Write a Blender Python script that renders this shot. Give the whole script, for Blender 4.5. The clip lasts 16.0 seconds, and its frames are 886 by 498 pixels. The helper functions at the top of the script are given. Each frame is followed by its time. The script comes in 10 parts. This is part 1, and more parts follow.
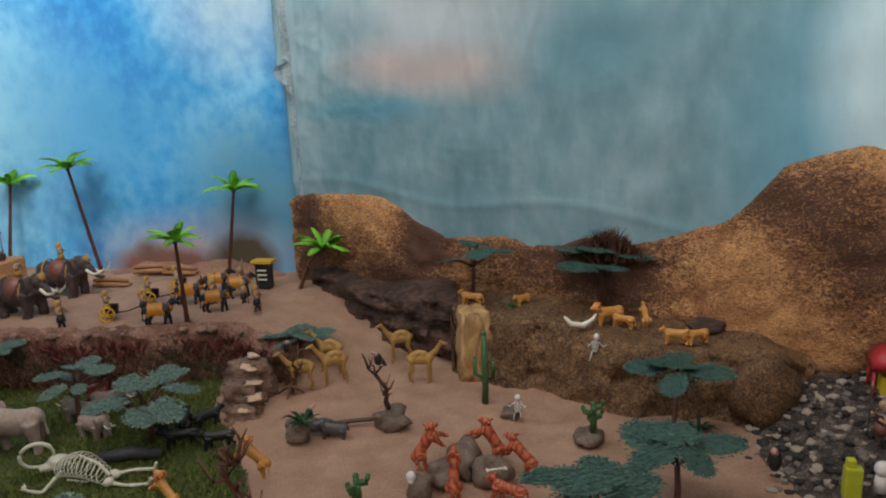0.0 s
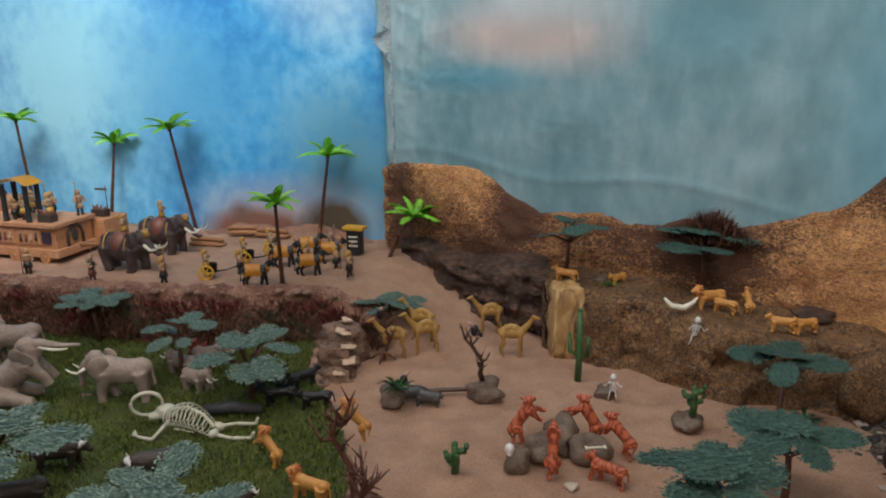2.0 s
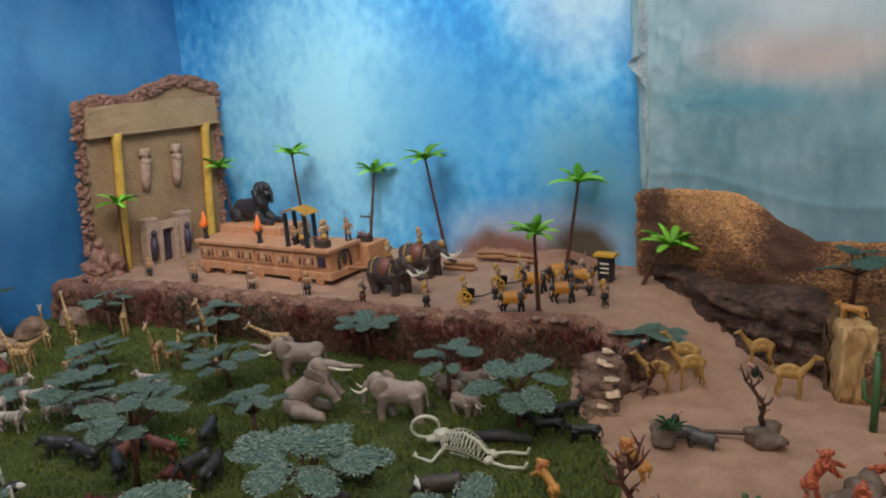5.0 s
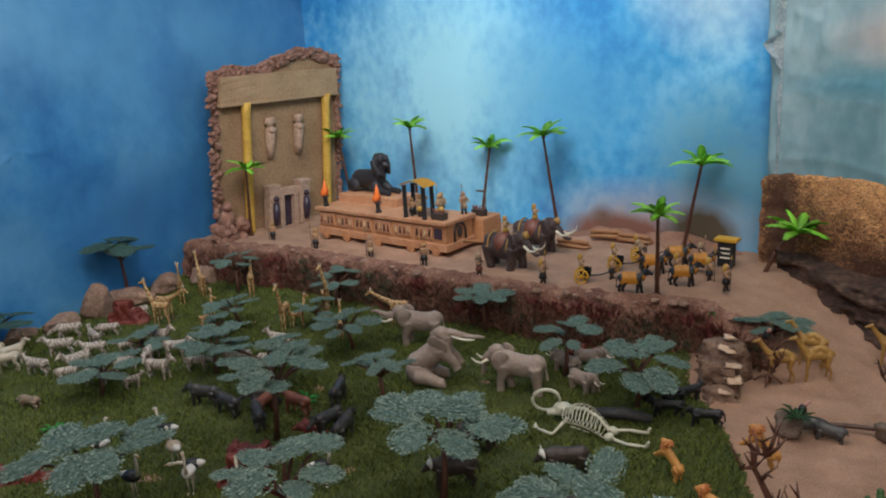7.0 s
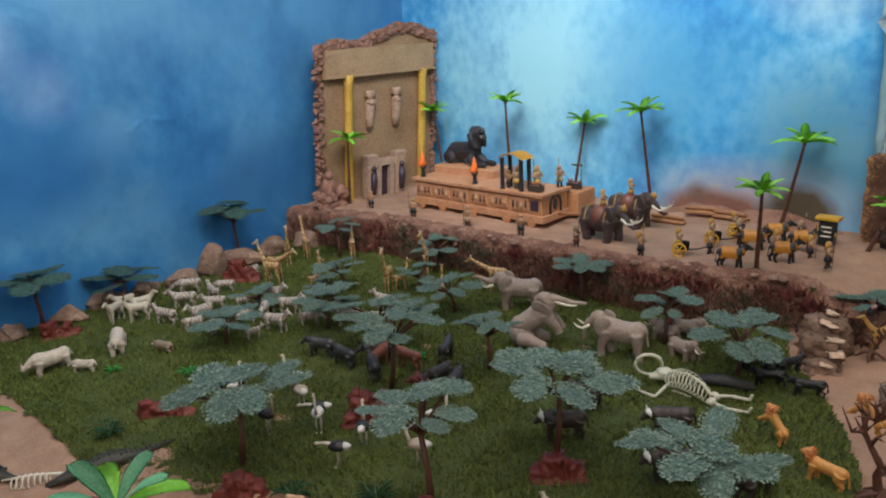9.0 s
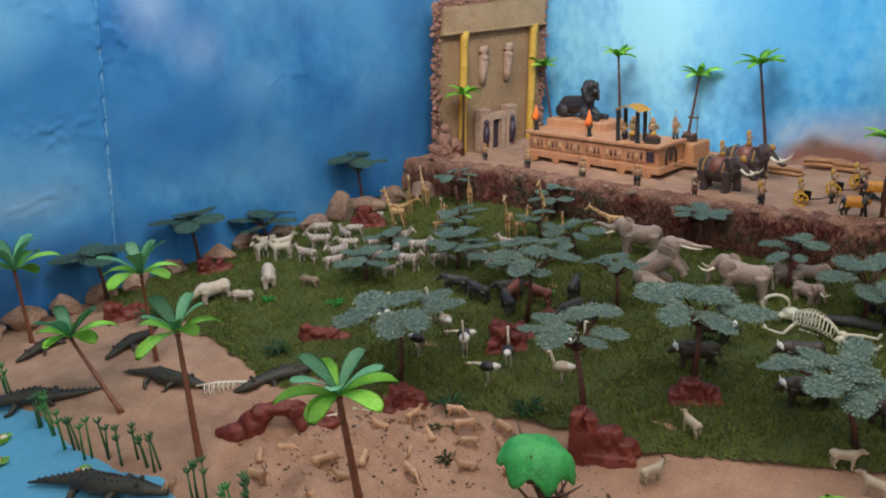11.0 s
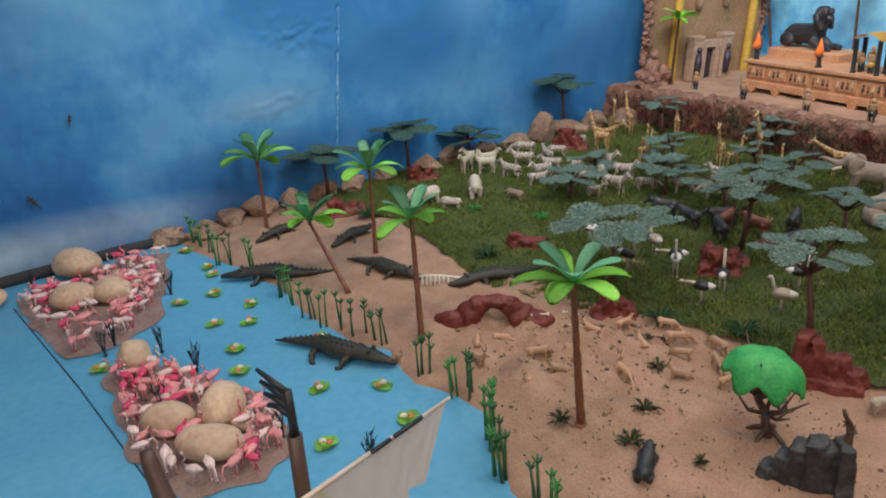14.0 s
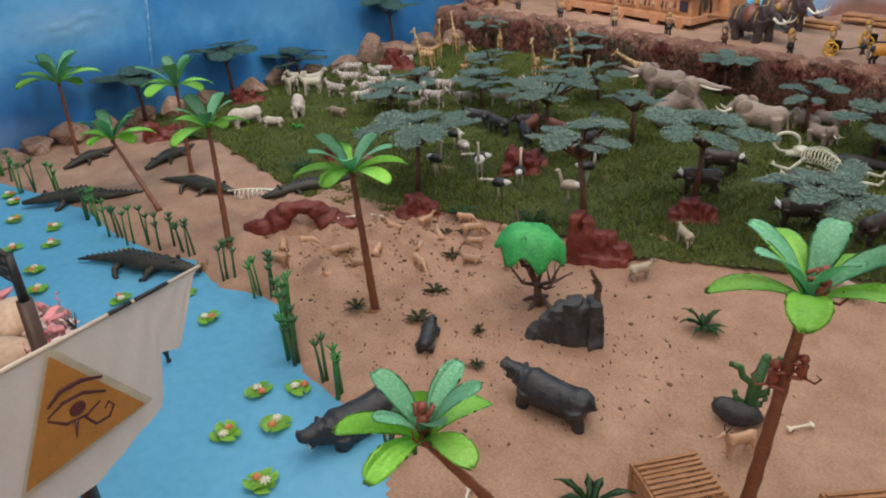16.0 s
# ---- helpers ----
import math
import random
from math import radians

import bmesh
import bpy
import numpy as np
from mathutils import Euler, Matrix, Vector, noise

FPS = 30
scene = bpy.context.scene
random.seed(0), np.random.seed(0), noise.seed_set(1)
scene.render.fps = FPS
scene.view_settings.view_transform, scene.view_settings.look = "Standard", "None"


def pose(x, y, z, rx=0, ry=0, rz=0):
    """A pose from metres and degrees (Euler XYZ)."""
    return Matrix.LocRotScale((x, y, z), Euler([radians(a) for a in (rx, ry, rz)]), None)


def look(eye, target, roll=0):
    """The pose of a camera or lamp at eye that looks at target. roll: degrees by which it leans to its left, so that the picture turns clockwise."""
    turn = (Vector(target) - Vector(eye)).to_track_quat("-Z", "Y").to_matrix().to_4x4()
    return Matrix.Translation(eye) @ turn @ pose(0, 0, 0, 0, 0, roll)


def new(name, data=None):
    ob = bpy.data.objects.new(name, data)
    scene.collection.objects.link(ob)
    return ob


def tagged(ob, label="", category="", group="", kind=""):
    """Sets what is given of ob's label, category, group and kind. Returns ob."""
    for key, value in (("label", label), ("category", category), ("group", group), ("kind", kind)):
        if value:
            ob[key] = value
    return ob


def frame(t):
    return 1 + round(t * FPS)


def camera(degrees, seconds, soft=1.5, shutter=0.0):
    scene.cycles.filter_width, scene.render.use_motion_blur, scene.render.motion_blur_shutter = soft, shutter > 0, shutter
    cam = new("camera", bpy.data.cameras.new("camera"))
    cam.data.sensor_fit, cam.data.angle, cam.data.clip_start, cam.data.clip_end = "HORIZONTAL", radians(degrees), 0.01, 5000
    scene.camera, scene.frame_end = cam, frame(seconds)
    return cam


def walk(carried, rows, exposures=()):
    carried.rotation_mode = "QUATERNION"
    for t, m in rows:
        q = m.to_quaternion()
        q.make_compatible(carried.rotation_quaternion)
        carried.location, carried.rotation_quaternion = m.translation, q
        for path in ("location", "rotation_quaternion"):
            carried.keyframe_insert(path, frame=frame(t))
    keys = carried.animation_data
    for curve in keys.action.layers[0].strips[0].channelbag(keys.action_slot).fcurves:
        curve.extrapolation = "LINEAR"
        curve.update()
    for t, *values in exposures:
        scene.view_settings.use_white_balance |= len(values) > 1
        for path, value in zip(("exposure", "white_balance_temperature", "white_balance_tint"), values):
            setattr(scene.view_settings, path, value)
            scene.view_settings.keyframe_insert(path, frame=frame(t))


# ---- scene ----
cam = camera(61.5, 16.0, soft=2.0)
METRES, EYE, TILT, LEAN, TURN = 1.2, 0.737, -12.04, 1.31, 0.0
PATH = [
    (0, (-0.011, 0.148, 0.749), (-0.061, 2.092, 0.283), -2.0),
    (0.5, (-0.027, 0.159, 0.75), (-0.102, 2.087, 0.225), -1.9),
    (1, (-0.048, 0.159, 0.744), (-0.146, 2.079, 0.192), -1.0),
    (1.5, (-0.07, 0.158, 0.742), (-0.228, 2.075, 0.193), -0.8),
    (2, (-0.092, 0.152, 0.742), (-0.311, 2.069, 0.214), -0.6),
    (2.5, (-0.111, 0.148, 0.748), (-0.386, 2.064, 0.241), -0.9),
    (3, (-0.134, 0.144, 0.748), (-0.491, 2.048, 0.25), -1.3),
    (3.5, (-0.166, 0.147, 0.749), (-0.632, 2.026, 0.243), -1.8),
    (4, (-0.193, 0.155, 0.755), (-0.776, 2.005, 0.265), -2.4),
    (4.5, (-0.214, 0.151, 0.773), (-0.877, 1.975, 0.289), -3.3),
    (4.7, (-0.213, 0.142, 0.782), (-0.915, 1.952, 0.303), -3.8),
    (6.8, (-0.278, 0.062, 0.818), (-1.222, 1.745, 0.294), -3.5),
    (7, (-0.281, 0.053, 0.816), (-1.242, 1.725, 0.285), -3.5),
    (7.5, (-0.291, 0.035, 0.816), (-1.282, 1.685, 0.273), -3.4),
    (8, (-0.3, -0.002, 0.817), (-1.34, 1.613, 0.261), -3.3),
    (8.5, (-0.315, -0.038, 0.82), (-1.397, 1.546, 0.255), -3.2),
    (10.8, (-0.344, -0.271, 0.814), (-1.554, 1.181, 0.159), -3.9),
    (11, (-0.361, -0.287, 0.817), (-1.609, 1.13, 0.157), -4.2),
    (11.5, (-0.393, -0.321, 0.822), (-1.733, 1.005, 0.152), -4.7),
    (12, (-0.428, -0.369, 0.818), (-1.864, 0.844, 0.136), -4.8),
    (12.5, (-0.449, -0.409, 0.816), (-1.961, 0.702, 0.125), -5.0),
    (13, (-0.458, -0.446, 0.808), (-2.024, 0.578, 0.101), -4.6),
    (13.5, (-0.443, -0.448, 0.783), (-1.994, 0.57, 0.037), -4.2),
    (14, (-0.395, -0.42, 0.773), (-1.906, 0.632, -0.007), -4.2),
    (14.5, (-0.363, -0.418, 0.758), (-1.833, 0.668, -0.054), -4.1),
    (15, (-0.315, -0.393, 0.744), (-1.732, 0.732, -0.107), -4.0),
    (15.5, (-0.275, -0.398, 0.728), (-1.636, 0.759, -0.172), -3.7),
    (16, (-0.237, -0.366, 0.709), (-1.487, 0.885, -0.226), -3.0),
]
walk(cam, [(t, look(eye, target, roll)) for t, eye, target, roll in PATH], [(0.0, -0.25), (1.0, -0.18), (4.5, -0.09), (7.0, -0.16), (7.6, 0.0), (8.0, 0.0), (11.0, 0.22), (13.5, 0.24), (14.5, 0.37), (16.0, 0.40)])

# ---- world and light: a closed exhibition room with unseen, added overhead lamps and wall spots ----
world = bpy.data.worlds.new("world")
scene.world = world
world.use_nodes = True
world.node_tree.nodes["Background"].inputs[0].default_value = (0.75, 0.85, 1.0, 1)
world.node_tree.nodes["Background"].inputs[1].default_value = 0.08


def area_lamp(name, eye, target, sx, sy, power, color):
    d = bpy.data.lights.new(name, "AREA")
    d.shape, d.size, d.size_y, d.energy, d.color = "RECTANGLE", sx, sy, power, color
    ob = new(name, d)
    ob.matrix_world = look(eye, target)
    return ob


def spot_lamp(name, eye, target, power, color, cone, blend, size):
    d = bpy.data.lights.new(name, "SPOT")
    d.energy, d.color, d.spot_size, d.spot_blend, d.shadow_soft_size = power, color, radians(cone), blend, size
    ob = new(name, d)
    ob.matrix_world = look(eye, target)
    return ob


WARM, COOL = (1.0, 0.925, 0.87), (0.92, 0.98, 1.0)
# No ceiling fixtures are known; these overhead lamps are added.
area_lamp("unseen_overhead_lamp", (-0.85, 0.5, 1.86), (-0.95, 0.75, 0), 2.4, 1.4, 21, WARM)
area_lamp("unseen_overhead_lamp", (-1.25, 1.45, 1.86), (-1.35, 1.85, 0), 2.4, 0.9, 24, WARM)
area_lamp("unseen_overhead_lamp", (1.0, 0.35, 1.86), (0.9, 0.75, 0), 2.0, 1.4, 4, WARM)
# Unseen spot inferred from the bright patch on the back sky.
spot_lamp("unseen_wall_spot", (-1.3, 1.45, 1.80), (-1.70, 2.72, 0.70), 80, COOL, 78, 1.0, 0.25)
spot_lamp("unseen_wall_spot", (-0.5, 1.5, 1.80), (-0.62, 2.45, 1.00), 36, COOL, 66, 1.0, 0.25)
# Wall washers added to brighten the left and right sheets.
spot_lamp("unseen_wall_spot", (-1.3, 0.5, 1.80), (-2.55, 0.9, 0.75), 48, COOL, 95, 1.0, 0.2)
spot_lamp("unseen_wall_spot", (0.2, 1.0, 1.80), (0.45, 1.95, 0.90), 38, COOL, 90, 1.0, 0.2)
# Added over the camera side to brighten the sail.
area_lamp("unseen_overhead_lamp", (0.1, -1.1, 1.86), (-0.2, -0.6, 0), 2.4, 1.4, 36, WARM)
# Added to brighten the temple and the ledge.
spot_lamp("unseen_wall_spot", (-1.25, 1.0, 1.80), (-2.25, 2.3, 0.35), 42, WARM, 58, 1.0, 0.25)

# ---- materials ----
MATS = {}


def surf(name, cols, scale=20.0, fine=180.0, rough=0.6, bump=0.2, metal=0.0, dist=0.002, per_object=0.0, stretch=None, coat=0.0):
    """Two scales of noise mix two or three base colours and raise a fine relief."""
    if name in MATS:
        return MATS[name]
    m = bpy.data.materials.new(name)
    m.use_nodes = True
    nt = m.node_tree
    b = nt.nodes["Principled BSDF"]
    tc = nt.nodes.new("ShaderNodeTexCoord")
    vec = tc.outputs["Object"]
    if stretch:
        mp = nt.nodes.new("ShaderNodeMapping")
        mp.inputs["Scale"].default_value = stretch
        nt.links.new(vec, mp.inputs[0])
        vec = mp.outputs[0]
    n1 = nt.nodes.new("ShaderNodeTexNoise")
    n1.inputs["Scale"].default_value, n1.inputs["Detail"].default_value, n1.inputs["Roughness"].default_value = scale, 5.0, 0.6
    n2 = nt.nodes.new("ShaderNodeTexNoise")
    n2.inputs["Scale"].default_value, n2.inputs["Detail"].default_value = fine, 3.0
    nt.links.new(vec, n1.inputs["Vector"])
    nt.links.new(vec, n2.inputs["Vector"])
    mix = nt.nodes.new("ShaderNodeMath")
    mix.operation = "MULTIPLY_ADD"
    mix.inputs[1].default_value = 0.45
    nt.links.new(n2.outputs["Fac"], mix.inputs[0])
    sc = nt.nodes.new("ShaderNodeMath")
    sc.operation = "MULTIPLY"
    sc.inputs[1].default_value = 0.55
    nt.links.new(n1.outputs["Fac"], sc.inputs[0])
    nt.links.new(sc.outputs[0], mix.inputs[2])
    ramp = nt.nodes.new("ShaderNodeValToRGB")
    el = ramp.color_ramp.elements
    el[0].position, el[1].position = 0.33, 0.67
    el[0].color = (*cols[0], 1)
    el[1].color = (*cols[-1], 1)
    if len(cols) == 3:
        e = el.new(0.5)
        e.color = (*cols[1], 1)
    nt.links.new(mix.outputs[0], ramp.inputs[0])
    col = ramp.outputs[0]
    if per_object:
        oi = nt.nodes.new("ShaderNodeObjectInfo")
        hs = nt.nodes.new("ShaderNodeHueSaturation")
        mr = nt.nodes.new("ShaderNodeMapRange")
        mr.inputs["To Min"].default_value, mr.inputs["To Max"].default_value = 1 - per_object, 1 + per_object
        nt.links.new(oi.outputs["Random"], mr.inputs[0])
        nt.links.new(mr.outputs[0], hs.inputs["Value"])
        nt.links.new(col, hs.inputs["Color"])
        col = hs.outputs[0]
    nt.links.new(col, b.inputs["Base Color"])
    rr = nt.nodes.new("ShaderNodeMapRange")
    rr.inputs["To Min"].default_value, rr.inputs["To Max"].default_value = max(0.02, rough - 0.1), min(1.0, rough + 0.1)
    nt.links.new(n1.outputs["Fac"], rr.inputs[0])
    nt.links.new(rr.outputs[0], b.inputs["Roughness"])
    b.inputs["Metallic"].default_value = metal
    b.inputs["Coat Weight"].default_value = coat
    if bump:
        bp = nt.nodes.new("ShaderNodeBump")
        bp.inputs["Strength"].default_value, bp.inputs["Distance"].default_value = bump, dist
        nt.links.new(mix.outputs[0], bp.inputs["Height"])
        nt.links.new(bp.outputs[0], b.inputs["Normal"])
    MATS[name] = m
    return m


def plastic(name, c, var=0.12, rough=0.42, per_object=0.08):
    """Moulded toy plastic: one colour, slightly uneven, dusty."""
    lo = tuple(v * (1 - var) for v in c)
    hi = tuple(min(1, v * (1 + var) + 0.01) for v in c)
    return surf(name, [lo, c, hi], 45, 400, rough, 0.12, dist=0.0008, per_object=per_object)


def sky_paint(name, deep, mid, light, seed, streak, patches=(), fine=0.47):
    """Hand-painted sky on paper: soft sponged clouds, colour patches (centre, radii, colour, strength), some of them
    painted-in light, and creases.
    """
    m = bpy.data.materials.new(name)
    m.use_nodes = True
    nt = m.node_tree
    b = nt.nodes["Principled BSDF"]
    tc = nt.nodes.new("ShaderNodeTexCoord")
    mp = nt.nodes.new("ShaderNodeMapping")
    mp.inputs["Location"].default_value = (seed, seed * 0.7, 0)
    mp.inputs["Scale"].default_value = (1, 1, streak)
    nt.links.new(tc.outputs["Object"], mp.inputs[0])
    n1 = nt.nodes.new("ShaderNodeTexNoise")
    n1.inputs["Scale"].default_value, n1.inputs["Detail"].default_value, n1.inputs["Roughness"].default_value = 3.2, 1.5, 0.4
    n2 = nt.nodes.new("ShaderNodeTexNoise")
    n2.inputs["Scale"].default_value, n2.inputs["Detail"].default_value, n2.inputs["Roughness"].default_value = 22.0, 3.0, 0.55
    for n in (n1, n2):
        nt.links.new(mp.outputs[0], n.inputs["Vector"])
    a = nt.nodes.new("ShaderNodeMix")
    a.inputs[0].default_value = fine
    nt.links.new(n1.outputs["Fac"], a.inputs[2])
    nt.links.new(n2.outputs["Fac"], a.inputs[3])
    ramp = nt.nodes.new("ShaderNodeValToRGB")
    el = ramp.color_ramp.elements
    el[0].position, el[0].color = 0.37, (*deep, 1)
    el[1].position, el[1].color = 0.65, (*light, 1)
    e = el.new(0.5)
    e.color = (*mid, 1)
    nt.links.new(a.outputs[0], ramp.inputs[0])
    col = ramp.outputs[0]
    bmap = nt.nodes.new("ShaderNodeMapping")
    bmap.inputs["Scale"].default_value = (15, 15, 6.0)
    nt.links.new(tc.outputs["Object"], bmap.inputs[0])
    brush = nt.nodes.new("ShaderNodeTexNoise")
    brush.inputs["Scale"].default_value, brush.inputs["Detail"].default_value, brush.inputs["Distortion"].default_value = 1.0, 4.0, 0.6
    nt.links.new(bmap.outputs[0], brush.inputs["Vector"])
    for centre, radii, colour, strength in patches:
        pm = nt.nodes.new("ShaderNodeMapping")
        pm.inputs["Scale"].default_value = tuple(1 / r for r in radii)
        pm.inputs["Location"].default_value = tuple(-c / r for c, r in zip(centre, radii))
        nt.links.new(tc.outputs["Object"], pm.inputs[0])
        gr = nt.nodes.new("ShaderNodeTexGradient")
        gr.gradient_type = "SPHERICAL"
        nt.links.new(pm.outputs[0], gr.inputs[0])
        mul = nt.nodes.new("ShaderNodeMath")
        mul.operation = "MULTIPLY"
        nt.links.new(gr.outputs["Fac"], mul.inputs[0])
        rg = nt.nodes.new("ShaderNodeMapRange")
        rg.inputs["From Min"].default_value, rg.inputs["From Max"].default_value = 0.25, 0.7
        rg.inputs["To Min"].default_value, rg.inputs["To Max"].default_value = 0.7 * strength, 2.0 * strength
        nt.links.new(brush.outputs["Fac"] if streak < 0.5 else a.outputs[0], rg.inputs[0])
        nt.links.new(rg.outputs[0], mul.inputs[1])
        mul.use_clamp = True
        mx = nt.nodes.new("ShaderNodeMix")
        mx.data_type = "RGBA"
        nt.links.new(mul.outputs[0], mx.inputs[0])
        nt.links.new(col, mx.inputs[6])
        mx.inputs[7].default_value = (*colour, 1)
        col = mx.outputs[2]
    nt.links.new(col, b.inputs["Base Color"])
    b.inputs["Roughness"].default_value = 0.6
    b.inputs["Specular IOR Level"].default_value = 0.3
    n3 = nt.nodes.new("ShaderNodeTexNoise")
    n3.inputs["Scale"].default_value, n3.inputs["Detail"].default_value, n3.inputs["Distortion"].default_value = 13.0, 5.0, 1.0
    nt.links.new(tc.outputs["Object"], n3.inputs["Vector"])
    bp = nt.nodes.new("ShaderNodeBump")
    bp.inputs["Strength"].default_value, bp.inputs["Distance"].default_value = 0.3, 0.006
    nt.links.new(n3.outputs["Fac"], bp.inputs["Height"])
    nt.links.new(bp.outputs[0], b.inputs["Normal"])
    MATS[name] = m
    return m


def rock_print(name, dark, lo, hi, fleck, density, fields=(), stretch=(1, 1, 1)):
    """Printed rock paper: ochre fields broken by small dark flecks that crowd together here and there. fields: (centre,
    radii, amount) of more or fewer flecks, which paint in shaded and lit slopes.
    """
    m = bpy.data.materials.new(name)
    m.use_nodes = True
    nt = m.node_tree
    b = nt.nodes["Principled BSDF"]
    tc = nt.nodes.new("ShaderNodeTexCoord")

    def noise_of(scale, detail, distortion, squash=(1, 1, 1)):
        mp = nt.nodes.new("ShaderNodeMapping")
        mp.inputs["Scale"].default_value = squash
        nt.links.new(tc.outputs["Object"], mp.inputs[0])
        n = nt.nodes.new("ShaderNodeTexNoise")
        n.inputs["Scale"].default_value, n.inputs["Detail"].default_value, n.inputs["Distortion"].default_value = scale, detail, distortion
        nt.links.new(mp.outputs[0], n.inputs["Vector"])
        return n.outputs["Fac"]

    def math_node(op, a, b_):
        n = nt.nodes.new("ShaderNodeMath")
        n.operation = op
        for k, v in enumerate((a, b_)):
            if isinstance(v, (int, float)):
                n.inputs[k].default_value = v
            else:
                nt.links.new(v, n.inputs[k])
        return n.outputs[0]

    grain = noise_of(fleck, 4.0, 1.6, stretch)
    level = math_node("ADD", math_node("ADD", math_node("MULTIPLY", grain, 1.5), math_node("MULTIPLY", noise_of(fleck / 12, 3.0, 0.8), 0.40)), density - 0.45)
    for centre, radii, amount in fields:
        pm = nt.nodes.new("ShaderNodeMapping")
        pm.inputs["Scale"].default_value = tuple(1 / r for r in radii)
        pm.inputs["Location"].default_value = tuple(-c / r for c, r in zip(centre, radii))
        nt.links.new(tc.outputs["Object"], pm.inputs[0])
        gr = nt.nodes.new("ShaderNodeTexGradient")
        gr.gradient_type = "SPHERICAL"
        nt.links.new(pm.outputs[0], gr.inputs[0])
        level = math_node("ADD", level, math_node("MULTIPLY", gr.outputs["Fac"], amount))
    mask = nt.nodes.new("ShaderNodeMapRange")
    mask.inputs["From Min"].default_value, mask.inputs["From Max"].default_value = 0.47, 0.84
    mask.inputs["To Max"].default_value = 0.94
    nt.links.new(level, mask.inputs[0])
    base_ramp = nt.nodes.new("ShaderNodeValToRGB")
    el = base_ramp.color_ramp.elements
    el[0].position, el[0].color, el[1].position, el[1].color = 0.39, (*lo, 1), 0.61, (*hi, 1)
    nt.links.new(math_node("ADD", math_node("MULTIPLY", noise_of(9.0, 4.0, 0.8), 0.42), math_node("MULTIPLY", noise_of(fleck * 1.5, 4.0, 1.2, stretch), 0.58)), base_ramp.inputs[0])
    mx = nt.nodes.new("ShaderNodeMix")
    mx.data_type = "RGBA"
    nt.links.new(mask.outputs[0], mx.inputs[0])
    nt.links.new(base_ramp.outputs[0], mx.inputs[6])
    mx.inputs[7].default_value = (*dark, 1)
    nt.links.new(mx.outputs[2], b.inputs["Base Color"])
    b.inputs["Roughness"].default_value = 0.75
    bp = nt.nodes.new("ShaderNodeBump")
    bp.inputs["Strength"].default_value, bp.inputs["Distance"].default_value = 0.9, 0.008
    nt.links.new(grain, bp.inputs["Height"])
    nt.links.new(bp.outputs[0], b.inputs["Normal"])
    return m


SAND = surf("sand", [(0.265, 0.148, 0.095), (0.375, 0.22, 0.146), (0.48, 0.30, 0.205)], 13, 260, 0.9, 0.9, dist=0.0035)
SAND_LEDGE = surf("ledge_sand", [(0.36, 0.25, 0.17), (0.44, 0.32, 0.23)], 9, 320, 0.9, 0.6, dist=0.002)
TURF = surf("turf", [(0.030, 0.044, 0.009), (0.060, 0.080, 0.016), (0.11, 0.12, 0.030)], 10, 260, 0.9, 1.0, dist=0.006)
WATER = surf("painted_water", [(0.09, 0.33, 0.53), (0.11, 0.375, 0.58), (0.14, 0.42, 0.63)], 3, 60, 0.45, 0.1, dist=0.001)
BANK = surf("bank_earth", [(0.07, 0.032, 0.023), (0.21, 0.10, 0.068), (0.38, 0.22, 0.155)], 18, 130, 0.95, 1.0, dist=0.012)
# Fleck fields paint shade on ridges and flanks, light on open slopes.
ROCK_PAPER = rock_print("rock_paper", (0.075, 0.030, 0.017), (0.30, 0.118, 0.045), (0.74, 0.385, 0.15), 88, -0.03, [
    ((-0.20, 2.2, 0.20), (0.9, 0.9, 0.6), 0.20), ((0.42, 1.9, 0.22), (0.22, 0.4, 0.25), 0.24), ((-0.475, 2.28, 0.25), (0.07, 0.4, 0.30), 0.55), ((-0.30, 2.24, 0.13), (0.30, 0.4, 0.12), 0.30), ((-0.12, 2.14, 0.30), (0.11, 0.4, 0.16), 0.55), ((0.17, 2.0, 0.27), (0.22, 0.4, 0.12), 0.28), ((0.34, 1.92, 0.28), (0.16, 0.4, 0.18), 0.50), ((-0.27, 2.21, 0.37), (0.15, 0.4, 0.10), -0.14),
    ((0.66, 1.76, 0.47), (0.20, 0.4, 0.14), 0.46), ((0.81, 1.69, 0.36), (0.17, 0.4, 0.20), 0.44), ((0.50, 1.84, 0.34), (0.08, 0.4, 0.12), 0.16), ((0.60, 1.79, 0.22), (0.26, 0.4, 0.20), -0.12), ((0.98, 1.60, 0.30), (0.20, 0.4, 0.30), 0.25)], (1, 1, 1.7))
ROCK_DARK = surf("dark_rock_paper", [(0.012, 0.007, 0.005), (0.060, 0.032, 0.022), (0.16, 0.092, 0.062)], 16, 80, 0.85, 1.0, dist=0.012, stretch=(0.6, 0.6, 1.8))
STONE = surf("pebble_stone", [(0.46, 0.30, 0.20), (0.64, 0.445, 0.305), (0.74, 0.555, 0.41)], 14, 90, 0.85, 0.5, dist=0.003, per_object=0.15)
WALL_STONE = surf("wall_stone", [(0.17, 0.095, 0.065), (0.30, 0.185, 0.13), (0.44, 0.30, 0.22)], 18, 110, 0.9, 0.8, dist=0.005, per_object=0.2)
WALL_PLAIN = surf("room_plaster", [(0.70, 0.68, 0.66), (0.78, 0.76, 0.73)], 3, 80, 0.9, 0.2)
